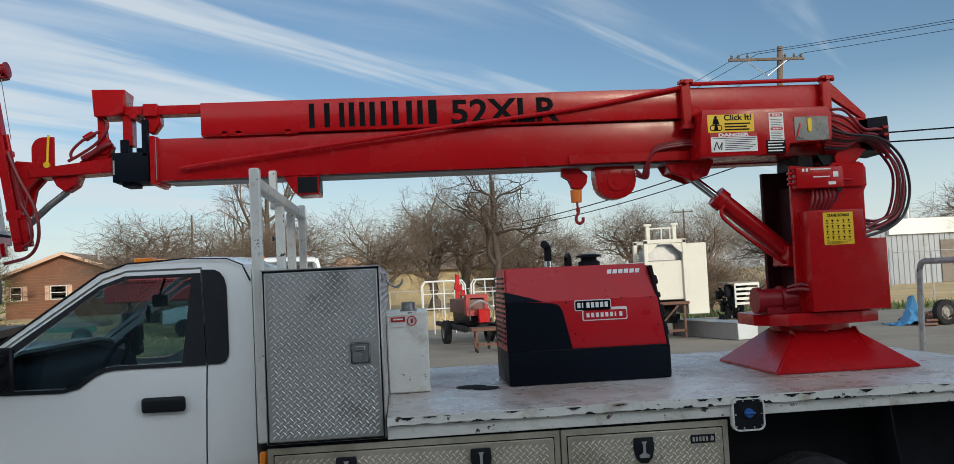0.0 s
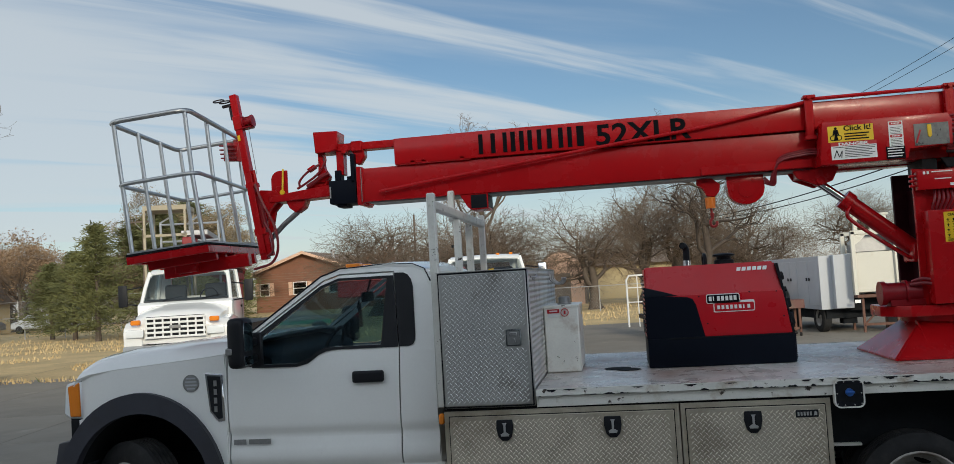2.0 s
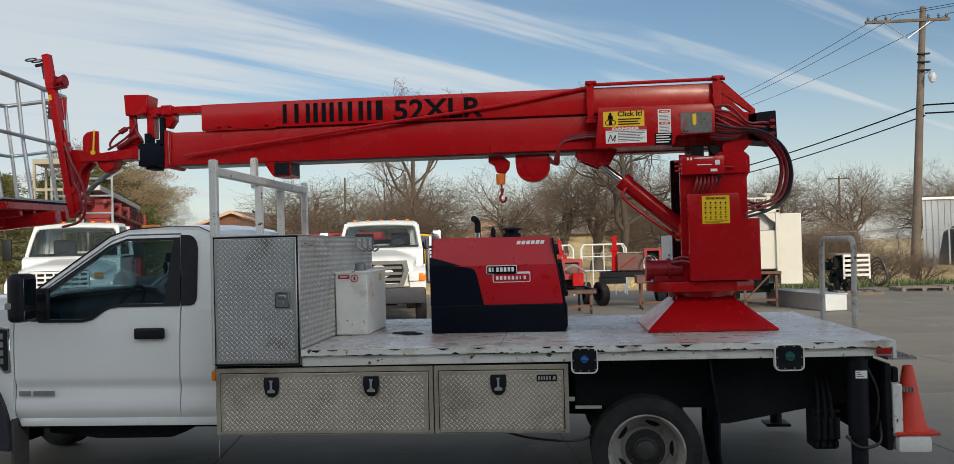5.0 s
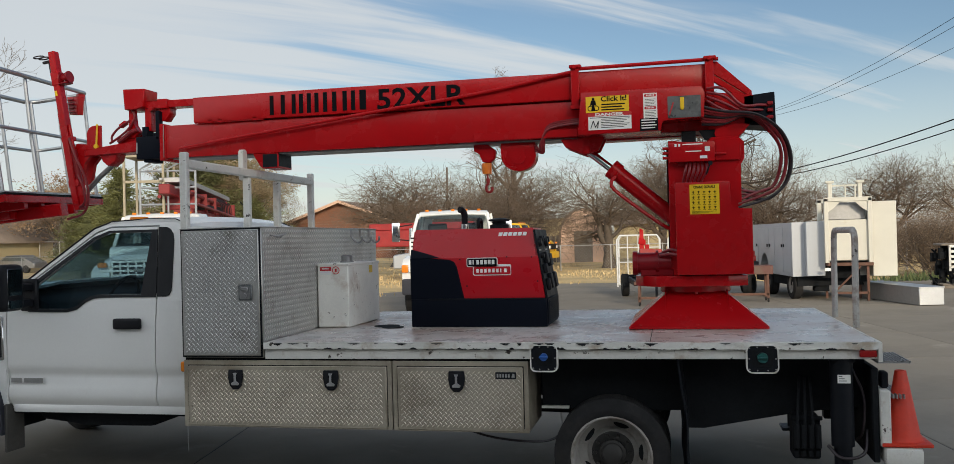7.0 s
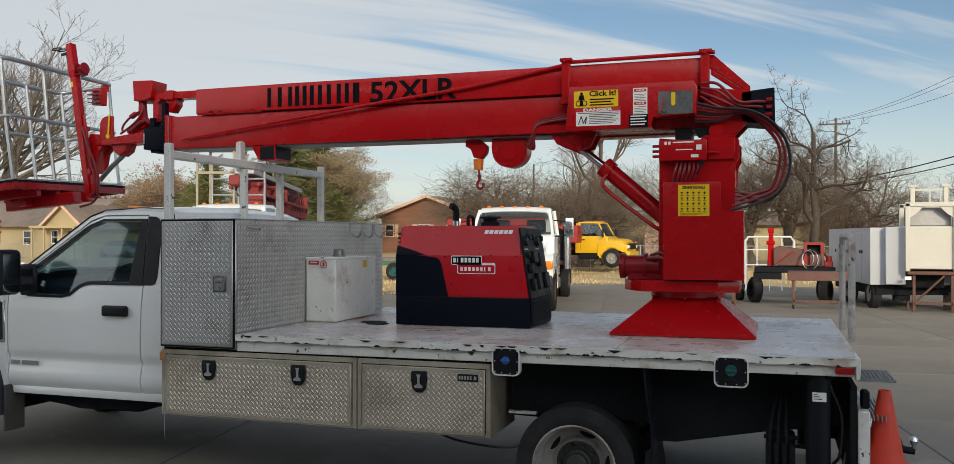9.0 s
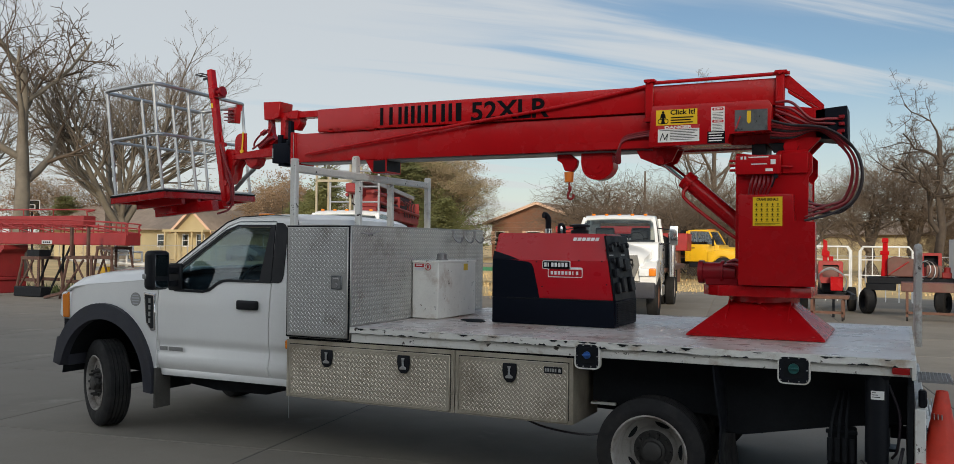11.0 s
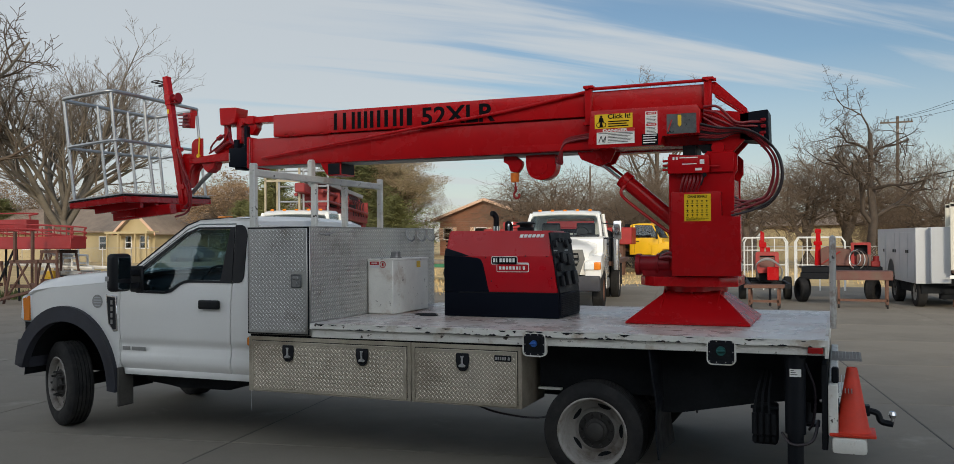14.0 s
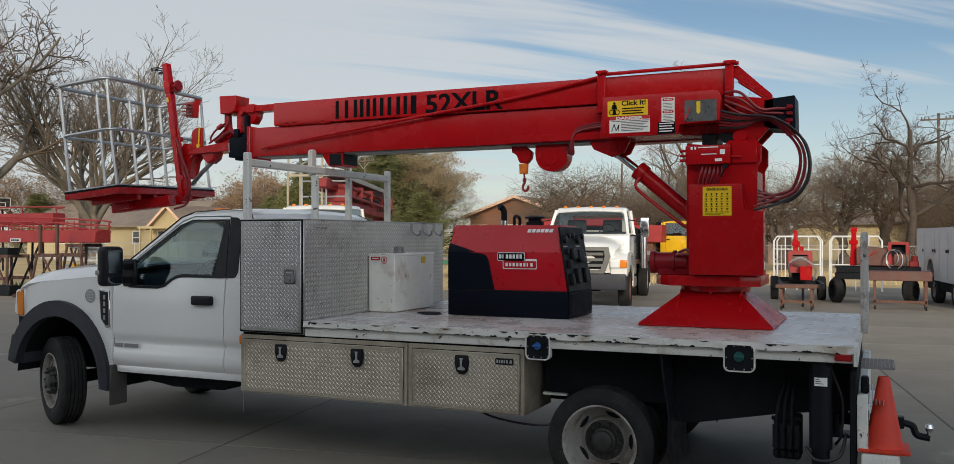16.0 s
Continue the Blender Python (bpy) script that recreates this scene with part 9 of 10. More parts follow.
yt = medium_truck("yellow_truck", "old yellow medium truck with a black door panel on dry grass", YELLOWPAINT, "old", 4.0)
bm = B()
box(bm, -1.15, 1.15, 3.2, 7.4, 0.95, 1.10, 0.01)
part("flat_bed", bm, RUST, yt)
bm = B()
prism(bm, [(3.1, 1.1), (3.1, 2.4), (3.22, 2.4), (3.6, 1.1)], "x", -1.1, 1.1, 0.01)
part("headboard", bm, BLACK, yt)
bm = B()
box(bm, 1.056, 1.066, 1.45, 2.65, 0.98, 1.40)
pnl = part("door_panel", bm, BLACK, yt, "black door panel with a white label")
bm = B()
box(bm, 1.066, 1.070, 1.75, 2.35, 1.02, 1.34)
part("door_label", bm, STICKW, pnl)
yt.matrix_basis = Matrix.Translation((-3.35, 45.2, 0.22)) @ Matrix.Rotation(radians(86), 4, "Z") @ Matrix.Diagonal((1, 0.94, 0.97, 1))

# flat cart with a green wheel by the brick house
gc = thing("hay_cart", (-12.5, 33.5, -0.03), "low plank cart with green wheels", "cart")
bm = B()
box(bm, -15.5, -10.8, 33, 34.6, 0.75, 0.90, 0.02)
part("bed", bm, PLANK, gc)
bm = B()
box(bm, -15.4, -10.9, 33.0, 33.05, 0.60, 0.75)
part("side_beam", bm, mat("green_paint", (0.03, 0.16, 0.08), 0.6), gc)
for x in (-14.6, -11.4):
    plain_wheel((x, 33.0, 0.36), (0, -1, 0), 0.36, 0.18, gc, GREEN)

# ---- small red trailers ----


def red_trailer(x, y, turn, label, length, reel):
    t = thing("red_winch_trailer", (0, 0, 0), label, "trailer", "red trailers on the yard")
    bm = B()
    for s in (-1, 1):
        box(bm, s * 0.50 - 0.05, s * 0.50 + 0.05, -length / 2, length / 2, 0.42, 0.56, 0.01)
    for k in range(4):
        box(bm, -0.5, 0.5, -length / 2 + k * length / 3.2, -length / 2 + 0.08 + k * length / 3.2, 0.44, 0.54)
    part("chassis", bm, BLACK, t)
    for s in (-1, 1):
        plain_wheel((s * 0.62, 0, 0.33), (s, 0, 0), 0.33, 0.20, t)
    bm = B()
    box(bm, -0.26, 0.26, -length * 0.30, length * 0.28, 0.84, 1.24, 0.02, 2)
    part("boom_body", bm, DUSTY, t, "dusty red boom body")
    bm = B()
    box(bm, -0.20, 0.20, -length * 0.25, length * 0.25, 0.56, 0.86, 0.02, 2)
    part("boom_cradle", bm, BLACK, t)
    bm = B()
    panel(bm, rounded(-0.30, 0.30, 0.80, 1.38, 0.05), [rounded(-0.20, 0.20, 0.95, 1.28, 0.04)], lambda a, b, h: (a, -length * 0.30 - 0.05 + h, b), 0.35)
    part("hood_frame", bm, REDWORN, t)
    bm = B()
    box(bm, -0.18, 0.18, -length * 0.285, -length * 0.275, 0.95, 1.28)
    part("dark_opening", bm, BLACK, t)
    bm = B()
    box(bm, -0.02, 0.28, -length * 0.37, -length * 0.33, 0.62, 0.98, 0.01)
    part("front_guard", bm, RED, t)
    bm = B()
    prism(bm, [(-0.09, 0.56), (0.07, 0.56), (0.06, 1.92), (-0.05, 1.98)], "y", length * 0.28, length * 0.30, 0.008)
    prism(bm, [(-0.10, 1.5), (0.12, 1.46), (0.12, 1.62), (-0.08, 1.70)], "y", length * 0.275, length * 0.305, 0.008)
    box(bm, 0.10, 0.22, length * 0.27, length * 0.31, 1.30, 1.48, 0.01)
    part("mast", bm, RED, t, "short red mast")
    bm = B()
    for k in range(2):
        tube(bm, smooth_path([(-0.25, -length * 0.36, 0.7 + 0.05 * k), (-0.30, -length * 0.42, 1.05), (0.0, -length * 0.43, 1.22 - 0.04 * k), (0.34, -length * 0.40, 0.95), (0.30 + 0.03 * k, -length * 0.38, 0.62)]), 0.018, 6)
    part("hose_loop", bm, ALUTUBE, t)
    if reel:
        bm = B()
        c = Vector((0.34, -length * 0.2, 0.95))
        for dx in (-0.12, 0.12):
            cyl(bm, c + Vector((dx, 0, 0)), c + Vector((dx + 0.02, 0, 0)), 0.32, seg=24)
        cyl(bm, c - Vector((0.12, 0, 0)), c + Vector((0.12, 0, 0)), 0.18, seg=20)
        part("hose_reel", bm, REDWORN, t)
    bm = B()
    box(bm, -0.04, 0.04, -length / 2 - 0.4, -length / 2, 0.44, 0.54)
    box(bm, -0.03, 0.03, -length / 2 - 0.36, -length / 2 - 0.30, 0.0, 0.5)
    part("drawbar", bm, BLACK, t)
    t.matrix_basis = Matrix.Translation((x, y, 0)) @ Matrix.Rotation(radians(turn), 4, "Z")
    return t


red_trailer(1.93, 25.2, 7, "long red boom trailer with hose loops on concrete", 4.6, False)
wt2 = thing("red_winch_trailer", (3.9, 25.0, 0), "dusty red boom trailer with hose reel on black wheels", "trailer", "red trailers on the yard")
bm = B()
box(bm, 2.95, 5.0, 24.55, 24.68, 0.80, 0.96, 0.01)
box(bm, 2.95, 5.0, 25.45, 25.58, 0.80, 0.96, 0.01)
for x in (2.95, 3.6, 4.3, 4.9):
    box(bm, x, x + 0.10, 24.68, 25.45, 0.82, 0.95)
box(bm, 2.92, 3.65, 24.52, 25.6, 0.62, 0.80, 0.01)
part("chassis", bm, BLACK, wt2)
for x, y in ((2.96, 24.45), (2.96, 25.7), (4.77, 24.9), (4.77, 25.8)):
    plain_wheel((x, y, 0.32), (-1 if x < 4 else 1, -0.4, 0), 0.32, 0.22, wt2, BLACKFRAME)
bm = B()
prism(bm, [(3.44, 0.99), (4.32, 0.97), (4.30, 1.42), (3.60, 1.52), (3.44, 1.45)], "y", 24.8, 25.3, 0.02)
part("boom_body", bm, DUSTY, wt2, "dusty faded red boom body")
bm = B()
tube(bm, [(3.46, 24.78, 1.02), (3.95, 24.78, 1.38)], 0.02, 6)
part("body_brace", bm, REDWORN, wt2)
bm = B()
panel(bm, rounded(4.22, 4.72, 0.98, 1.62, 0.03), [rounded(4.30, 4.64, 1.25, 1.55, 0.02)], lambda a, b, h: (a, 24.72 + h, b), 0.45)
part("engine_frame", bm, REDWORN, wt2, "red engine frame")
bm = B()
box(bm, 4.28, 4.66, 24.95, 25.0, 1.2, 1.58)
part("dark_opening", bm, BLACK, wt2)
bm = B()
box(bm, 4.36, 4.72, 24.58, 24.70, 0.98, 1.30, 0.03, 2)
part("reel_guard", bm, DUSTY, wt2)
for k, r in enumerate((0.30, 0.26, 0.20)):
    bm = B()
    c = Vector((4.42 - 0.05 * k, 24.55, 1.12 + 0.04 * k))
    tube(bm, [c + Vector(((r - 0.06) * math.cos(a), 0.04 * math.sin(3 * a), r * math.sin(a))) for a in [2 * math.pi * q / 20 for q in range(20)]], 0.014, 6, closed=True)
    part("hose_coil", bm, ALUTUBE if k else DARKHOSE, wt2)
bm = B()
prism(bm, [(3.28, 0.98), (3.46, 0.98), (3.44, 2.0), (3.33, 2.02)], "y", 24.95, 25.1, 0.01)
box(bm, 3.26, 3.48, 24.93, 25.12, 1.55, 1.66, 0.01)
box(bm, 3.30, 3.46, 24.93, 25.12, 1.88, 2.0, 0.01)
part("mast", bm, RED, wt2, "short red mast")
bm = B()
cyl(bm, (4.85, 24.8, 0.98), (4.85, 24.8, 1.25), 0.08, seg=10)
box(bm, 4.72, 4.95, 24.7, 25.2, 0.96, 1.12, 0.02)
part("pump_block", bm, REDWORN, wt2)


def trestle(x0, x1, y0, y1, h, label, casters=False, turn=0):
    t = thing("rusty_stand", (x0, y0, 0), label, "stand", "rusty stands in the yard")
    bm = B()
    box(bm, x0, x1, y0, y1, h - 0.24 * min(1, h) if casters and h > 0.7 else h - 0.08, h, 0.01)
    part("top", bm, DUSTY if casters and h > 0.7 else RUST, t)
    for x in (x0 + 0.10, x1 - 0.16):
        for y in (y0 + 0.02, y1 - 0.08):
            bm = B()
            box(bm, x, x + 0.06, y, y + 0.06, 0.09 if casters else 0.0, h - 0.1, 0.005)
            part("leg", bm, RUST, t)
            if casters:
                bm = B()
                cyl(bm, (x + 0.01, y + 0.03, 0.055), (x + 0.05, y + 0.03, 0.055), 0.055, seg=12)
                part("caster", bm, RUBBER, t)
    bm = B()
    box(bm, x0 + 0.12, x1 - 0.12, y0 + 0.02, y0 + 0.07, 0.17, 0.23)
    tube(bm, [(x0 + 0.13, y0 + 0.03, 0.2), (x1 - 0.3, y0 + 0.03, h - 0.1)], 0.025, 6) if not casters else None
    part("brace", bm, RUST, t)
    return t


trestle(3.77, 5.14, 22.3, 23.0, 0.92, "dusty steel stand on casters with a pinkish top", True)
trestle(1.72, 2.66, 21.3, 21.9, 0.60, "low rusty stand on casters before the red trailer", True)
# white service body on the ground blocks
sb = thing("service_body", (6.0, 24.8, 0.55), "white steel service body with side compartments, off its truck", "service body")
a0, a1 = Vector((5.68, 22.9)), Vector((4.98, 27.0))
dx = (a1 - a0).normalized()
SBM = Matrix(((-dx.y * -1, dx.x, 0, a0.x), (-dx.x * 1, dx.y, 0, a0.y), (0, 0, 1, 0), (0, 0, 0, 1)))
bm = B()
LB = (a1 - a0).length
arc = [(LB * 0.62 + 0.42 * math.cos(radians(a)), 0.62 + 0.55 * math.sin(radians(a))) for a in range(0, 181, 15)]
prism(bm, [(0, 0.60), (0, 1.99), (LB, 1.99), (LB, 0.62)] + arc, "x", 0.0, 2.0, 0.0, m=SBM)
part("body", bm, TRAILERPAINT, sb)
for k, (q0, q1, z0, z1) in enumerate(((0.10, 0.72, 0.70, 1.88), (0.78, 1.50, 0.70, 1.88), (1.56, 2.05, 0.70, 1.88), (2.1, 3.1, 1.30, 1.88), (3.2, 3.9, 0.75, 1.88))):
    bm = B()
    box(bm, -0.008, 0.0, q0, q1, z0, z1, 0.003, m=SBM)
    part("compartment_door", bm, TRAILERPAINT, sb)
for q in (0.66, 0.84, 1.98, 2.2, 3.3):
    bm = B()
    box(bm, -0.035, -0.016, q - 0.03, q + 0.03, 1.35, 1.43, 0.004, m=SBM)
    part("door_latch", bm, BLACK, sb)
bm = B()
box(bm, 0.15, 1.9, 0.1, LB - 0.1, 0.35, 0.61, m=SBM)
part("sub_frame", bm, BLACKFRAME, sb)
for q in (0.5, LB * 0.62):
    c = SBM @ Vector((0.2, q, 0.36))
    plain_wheel(c, -Vector((SBM[0][0], SBM[1][0], 0)), 0.36, 0.22, sb)

# white framed tank on a stand
tk2 = thing("framed_tank", (7.0, 22.6, 0.95), "off-white steel tank unit in a welded frame on a rusty stand", "tank")
bm = B()
box(bm, 6.43, 7.50, 22.5, 23.5, 1.0, 2.02, 0.02)
part("tank_body", bm, CREAMTANK, tk2)
for x in (6.40, 7.42):
    for y in (22.42, 23.45):
        bm = B()
        box(bm, x, x + 0.10, y, y + 0.10, 0.95, 2.56, 0.008)
        part("frame_post", bm, CREAMTANK, tk2)
each("frame_top_beam", CREAMTANK, tk2, (
    lambda b: box(b, 6.40, 7.52, 22.42, 22.52, 2.48, 2.58, 0.006),
    lambda b: box(b, 6.40, 7.52, 23.45, 23.55, 2.48, 2.58, 0.006)))
each("corner_gusset", CREAMTANK, tk2, (
    lambda b: prism(b, [(6.5, 2.48), (6.5, 2.22), (6.62, 2.30), (6.80, 2.48)], "y", 22.45, 22.49),
    lambda b: prism(b, [(7.42, 2.48), (7.42, 2.22), (7.30, 2.30), (7.12, 2.48)], "y", 22.45, 22.49)))
bm = B()
prism(bm, [(6.52, 2.02), (7.42, 2.02), (7.42, 2.25), (7.25, 2.45), (6.70, 2.45), (6.52, 2.25)], "y", 22.7, 23.4, 0.02)
part("grey_hood", bm, STEEL, tk2, "grey steel hood")
for x in (6.53, 7.24):
    bm = B()
    box(bm, x, x + 0.10, 22.6, 22.7, 2.58, 2.98, 0.008)
    box(bm, x - 0.05, x + 0.15, 22.58, 22.72, 2.94, 3.0, 0.006)
    part("lifting_post", bm, CREAMTANK, tk2)
bm = B()
for x in (6.62, 6.95, 7.18):
    cyl(bm, (x, 22.65, 2.58), (x, 22.65, 2.9), 0.02, seg=6)
box(bm, 6.6, 7.25, 22.63, 22.67, 2.86, 2.90)
part("guard_rail", bm, CREAMTANK, tk2)
bm = B()
box(bm, 7.53, 8.10, 22.55, 23.3, 0.60, 2.46, 0.015)
part("side_panel", bm, CREAMTANK, tk2)
bm = B()
box(bm, 6.0, 6.44, 22.7, 23.3, 0.62, 2.0, 0.01)
part("end_panel", bm, TRAILERPAINT, tk2)
trestle(6.45, 7.52, 22.4, 23.5, 0.95, "rusty steel trestle under the white tank")
bm = B()
box(bm, 6.3, 7.3, 22.9, 23.4, 0.55, 0.95)
box(bm, 6.25, 6.6, 23.2, 23.6, 0.2, 0.55)
part("tank_underframe", bm, BLACKFRAME, tk2)
bm = B()
box(bm, 6.38, 6.52, 22.405, 22.41, 0.75, 0.83)
part("white_tag", bm, STICKW, tk2)

# aluminium tool box lying on the yard
ab = thing("aluminium_box", (8.3, 21.6, 0), "long aluminium tread plate box lying on the concrete", "box")
ABM = Matrix.Translation((8.10, 20.7, 0)) @ Matrix.Rotation(radians(14), 4, "Z")
bm = B()
box(bm, 0, 0.58, 0, 2.9, 0.01, 0.42, 0.012, m=ABM)
bx = part("body", bm, ALUTUBE, ab)
tread("tread_pattern", bx, ABM @ Vector((0.02, 0, 0.03)), ABM.to_3x3() @ Vector((1, 0, 0)), (0, 0, 1), ABM.to_3x3() @ Vector((0, -1, 0)), 0.54, 0.36, ALUTUBE, 0.05)
bm = B()
box(bm, -0.015, 0.595, -0.015, 2.915, 0.40, 0.43, 0.005, m=ABM)
part("lid", bm, ALUTUBE, ab)

# pile of engine parts with a white slatted crate and hoses
pile = thing("scrap_engine", (10.9, 27.4, 0), "rusty scrap engine on a pallet with coiled hoses", "scrap")
bm = B()
for k in range(5):
    box(bm, 10.3 + 0.28 * k, 10.5 + 0.28 * k, 26.9, 28.1, 0.10, 0.13)
for k in range(3):
    box(bm, 10.3, 11.7, 26.95 + 0.5 * k, 27.05 + 0.5 * k, 0.0, 0.10)
part("pallet", bm, PLANK, pile)
bm = B()
rp = random.Random(6)
for k in range(60):
    x, y, z = rp.uniform(10.25, 11.0), rp.uniform(27.0, 27.9), rp.uniform(0.15, 1.15)
    s = rp.uniform(0.05, 0.17)
    box(bm, x, x + s, y, y + s * 1.3, z - s, z + s * 0.6, 0.01, m=None)
    if k % 3 == 0:
        cyl(bm, (x, y, z - 0.1), (x + rp.uniform(-0.3, 0.3), y, z + 0.2), 0.03, seg=6)
part("engine_block", bm, BLACKFRAME, pile)
bm = B()
for k in range(5):
    box(bm, 10.52, 11.28, 26.94, 26.97, 0.58 + 0.15 * k, 0.66 + 0.15 * k, 0.004)
for x in (10.50, 11.26):
    box(bm, x, x + 0.05, 26.95, 27.0, 0.5, 1.25)
part("slatted_crate", bm, WHITEOLD, pile, "white slatted crate side")
bm = B()
box(bm, 10.3, 11.3, 26.95, 27.8, 1.24, 1.30, 0.01)
part("top_board", bm, PLANK, pile)
for k in range(4):
    bm = B()
    c = Vector((11.55 + 0.05 * k, 27.1 + 0.08 * k, 0.72 - 0.06 * k))
    tube(bm, [c + Vector((0.26 * math.cos(a), 0.05 * math.sin(2 * a), (0.42 - 0.05 * k) * math.sin(a))) for a in [2 * math.pi * q / 20 for q in range(20)]], 0.022, 6, closed=True)
    part("hose_coil", bm, DARKHOSE, pile)
for x, y in ((13.4, 28.2), (15.0, 28.6)):
    pa = thing("wooden_pallet", (x, y, 0), "flat weathered wooden pallet on the ground", "pallet", "pallets on the yard")
    for k in range(5):
        bm = B()
        box(bm, x - 0.7, x + 0.7, y + 0.25 * k, y + 0.14 + 0.25 * k, 0.10, 0.13)
        part("board", bm, PLANK, pa)
    for k in range(3):
        bm = B()
        box(bm, x - 0.7 + 0.62 * k, x - 0.58 + 0.62 * k, y, y + 1.15, 0.0, 0.10)
        part("bearer", bm, PLANK, pa)

# debris with a blue tarp at the right edge
tp = thing("tarp_heap", (13.6, 22.6, 0), "crumpled blue tarp over a heap", "tarp")
rows = []
rt = random.Random(9)
for j in range(13):
    rows.append([(13.1 + 0.075 * i, 22.3 + 0.07 * j, max(0.01, 0.62 * math.exp(-((i - 7 - 0.25 * j) / 3.2) ** 2 - ((j - 6) / 4.5) ** 2) * (1 + 0.35 * math.sin(1.9 * i + 0.7 * j)) + rt.uniform(-0.03, 0.06))) for i in range(15)])
part("sheet", grid(B(), rows), TARP, tp, sharp=20)
jk = thing("scrap_heap", (15.2, 22.4, 0), "heap of rusty scrap and broken boards", "scrap")
bm = B()
for k in range(70):
    x, y = rt.gauss(15.3, 0.9), rt.gauss(22.6, 0.5)
    L, a = rt.uniform(0.2, 0.9), rt.uniform(0, 3.1)
    z = max(0.06, 0.7 - 0.4 * abs(x - 15.3)) * rt.random() + 0.03
    mm = Matrix.Translation((x, y, z)) @ Euler((rt.uniform(-0.4, 0.4), rt.uniform(-0.4, 0.4), a)).to_matrix().to_4x4()
    box(bm, -L / 2, L / 2, -0.05, 0.05, -0.03, 0.03, m=mm)
part("scrap", bm, RUST, jk, kind="stuff")
for x, y in ((14.2, 22.0), (16.0, 22.2)):
    plain_wheel((x, y, 0.33), (0.2, -1, 0), 0.33, 0.2, jk)
dk = thing("dark_equipment", (28.5, 54, 0), "dark tarped equipment beside the metal building", "equipment")
bm = B()
prism(bm, [(25.2, 0.0), (25.6, 2.0), (26.6, 2.6), (28.5, 1.6), (30.5, 0.4), (30.5, 0.0)], "y", 54, 56, 0.05)
part("cover", bm, BLACK, dk)
bm = B()
for x in (24.9, 27.8, 31.0):
    cyl(bm, (x, 53.5, 0), (x, 53.5, 2.5), 0.05, seg=6)
part("stake", bm, GALV, dk)

# white pipe frames on the grass
for x0, x1 in ((0.81, 2.26), (2.55, 4.10)):
    pf = thing("white_pipe_frame", ((x0 + x1) / 2, 30, -0.03), "white bent pipe frame standing on the grass edge", "frame", "white pipe frames")
    for y in (30.0, 31.1):
        bm = B()
        tube(bm, [(x0, y, -0.03), (x0, y, 1.62), (x0 + 0.10, y, 1.77), (x1 - 0.10, y, 1.77), (x1, y, 1.62), (x1, y, -0.03)], 0.030, 8)
        part("hoop", bm, WHITEPIPE, pf)
    runs = [((x0, 30, z), (x1, 30, z)) for z in (0.85, 1.35)] + [((x, 30, 1.0), (x, 31.1, 1.0)) for x in (x0, x1)] + [((x0 + (x1 - x0) * k / 4, 30, 0.0), (x0 + (x1 - x0) * k / 4, 30, 1.75)) for k in range(1, 4)]
    for p, q in runs:
        bm = B()
        tube(bm, [p, q], 0.020, 6)
        part("cross_pipe", bm, WHITEPIPE, pf)

# red boom stock on stands at the left
rb = thing("red_boom_stock", (-20, 18.2, 1.5), "stack of long red steel booms with railings laid on stands", "boom stock")
bm = B()
box(bm, -28, -17.0, 18.0, 18.6, 1.58, 1.96, 0.02)
lb = part("lower_boom", bm, REDSTOCK, rb)
bm = B()
box(bm, -28, -19.95, 19.0, 19.5, 2.14, 2.52, 0.02)
part("upper_boom", bm, REDSTOCK, rb)
bm = B()
for y in (18.05, 18.55):
    for z in (2.06, 2.20, 2.34):
        tube(bm, smooth_path([(-28, y, z + 0.06), (-20.4, y, z + 0.02), (-17.25, y, z - 0.10), (-17.05, y, z - 0.20), (-17.05, y, 1.95)]), 0.022, 6)
tube(bm, smooth_path([(-28, 19.2, 2.76), (-20.3, 19.2, 2.72), (-20.05, 19.2, 2.64), (-20.0, 19.2, 2.5)]), 0.025, 6)
for k in range(22):
    x = -27.4 + 0.485 * k
    tube(bm, [(x, 18.05, 1.94), (x, 18.05, 2.38 - 0.008 * k)], 0.018, 5)
    tube(bm, [(x + 0.2, 18.55, 1.94), (x + 0.2, 18.55, 2.38 - 0.008 * k)], 0.018, 5)
    if k % 2 == 0 and k < 20:
        tube(bm, [(x, 18.03, 2.34 - 0.008 * k), (x + 1.3, 18.03, 1.98)], 0.020, 5)
    if k % 3 == 0 and k < 15:
        tube(bm, [(x, 19.2, 2.5), (x, 19.2, 2.74)], 0.02, 5)
part("railing", bm, REDSTOCK, rb)
bm = B()
box(bm, -20.58, -20.12, 17.985, 18.0, 1.60, 1.71)
pl = part("name_plate", bm, TRAILERPAINT, rb, "small pale plate")
bm = B()
for k in range(4):
    box(bm, -20.53 + 0.09 * k, -20.47 + 0.09 * k, 17.98, 17.985, 1.63, 1.68)
part("plate_bars", bm, STICKB, pl)

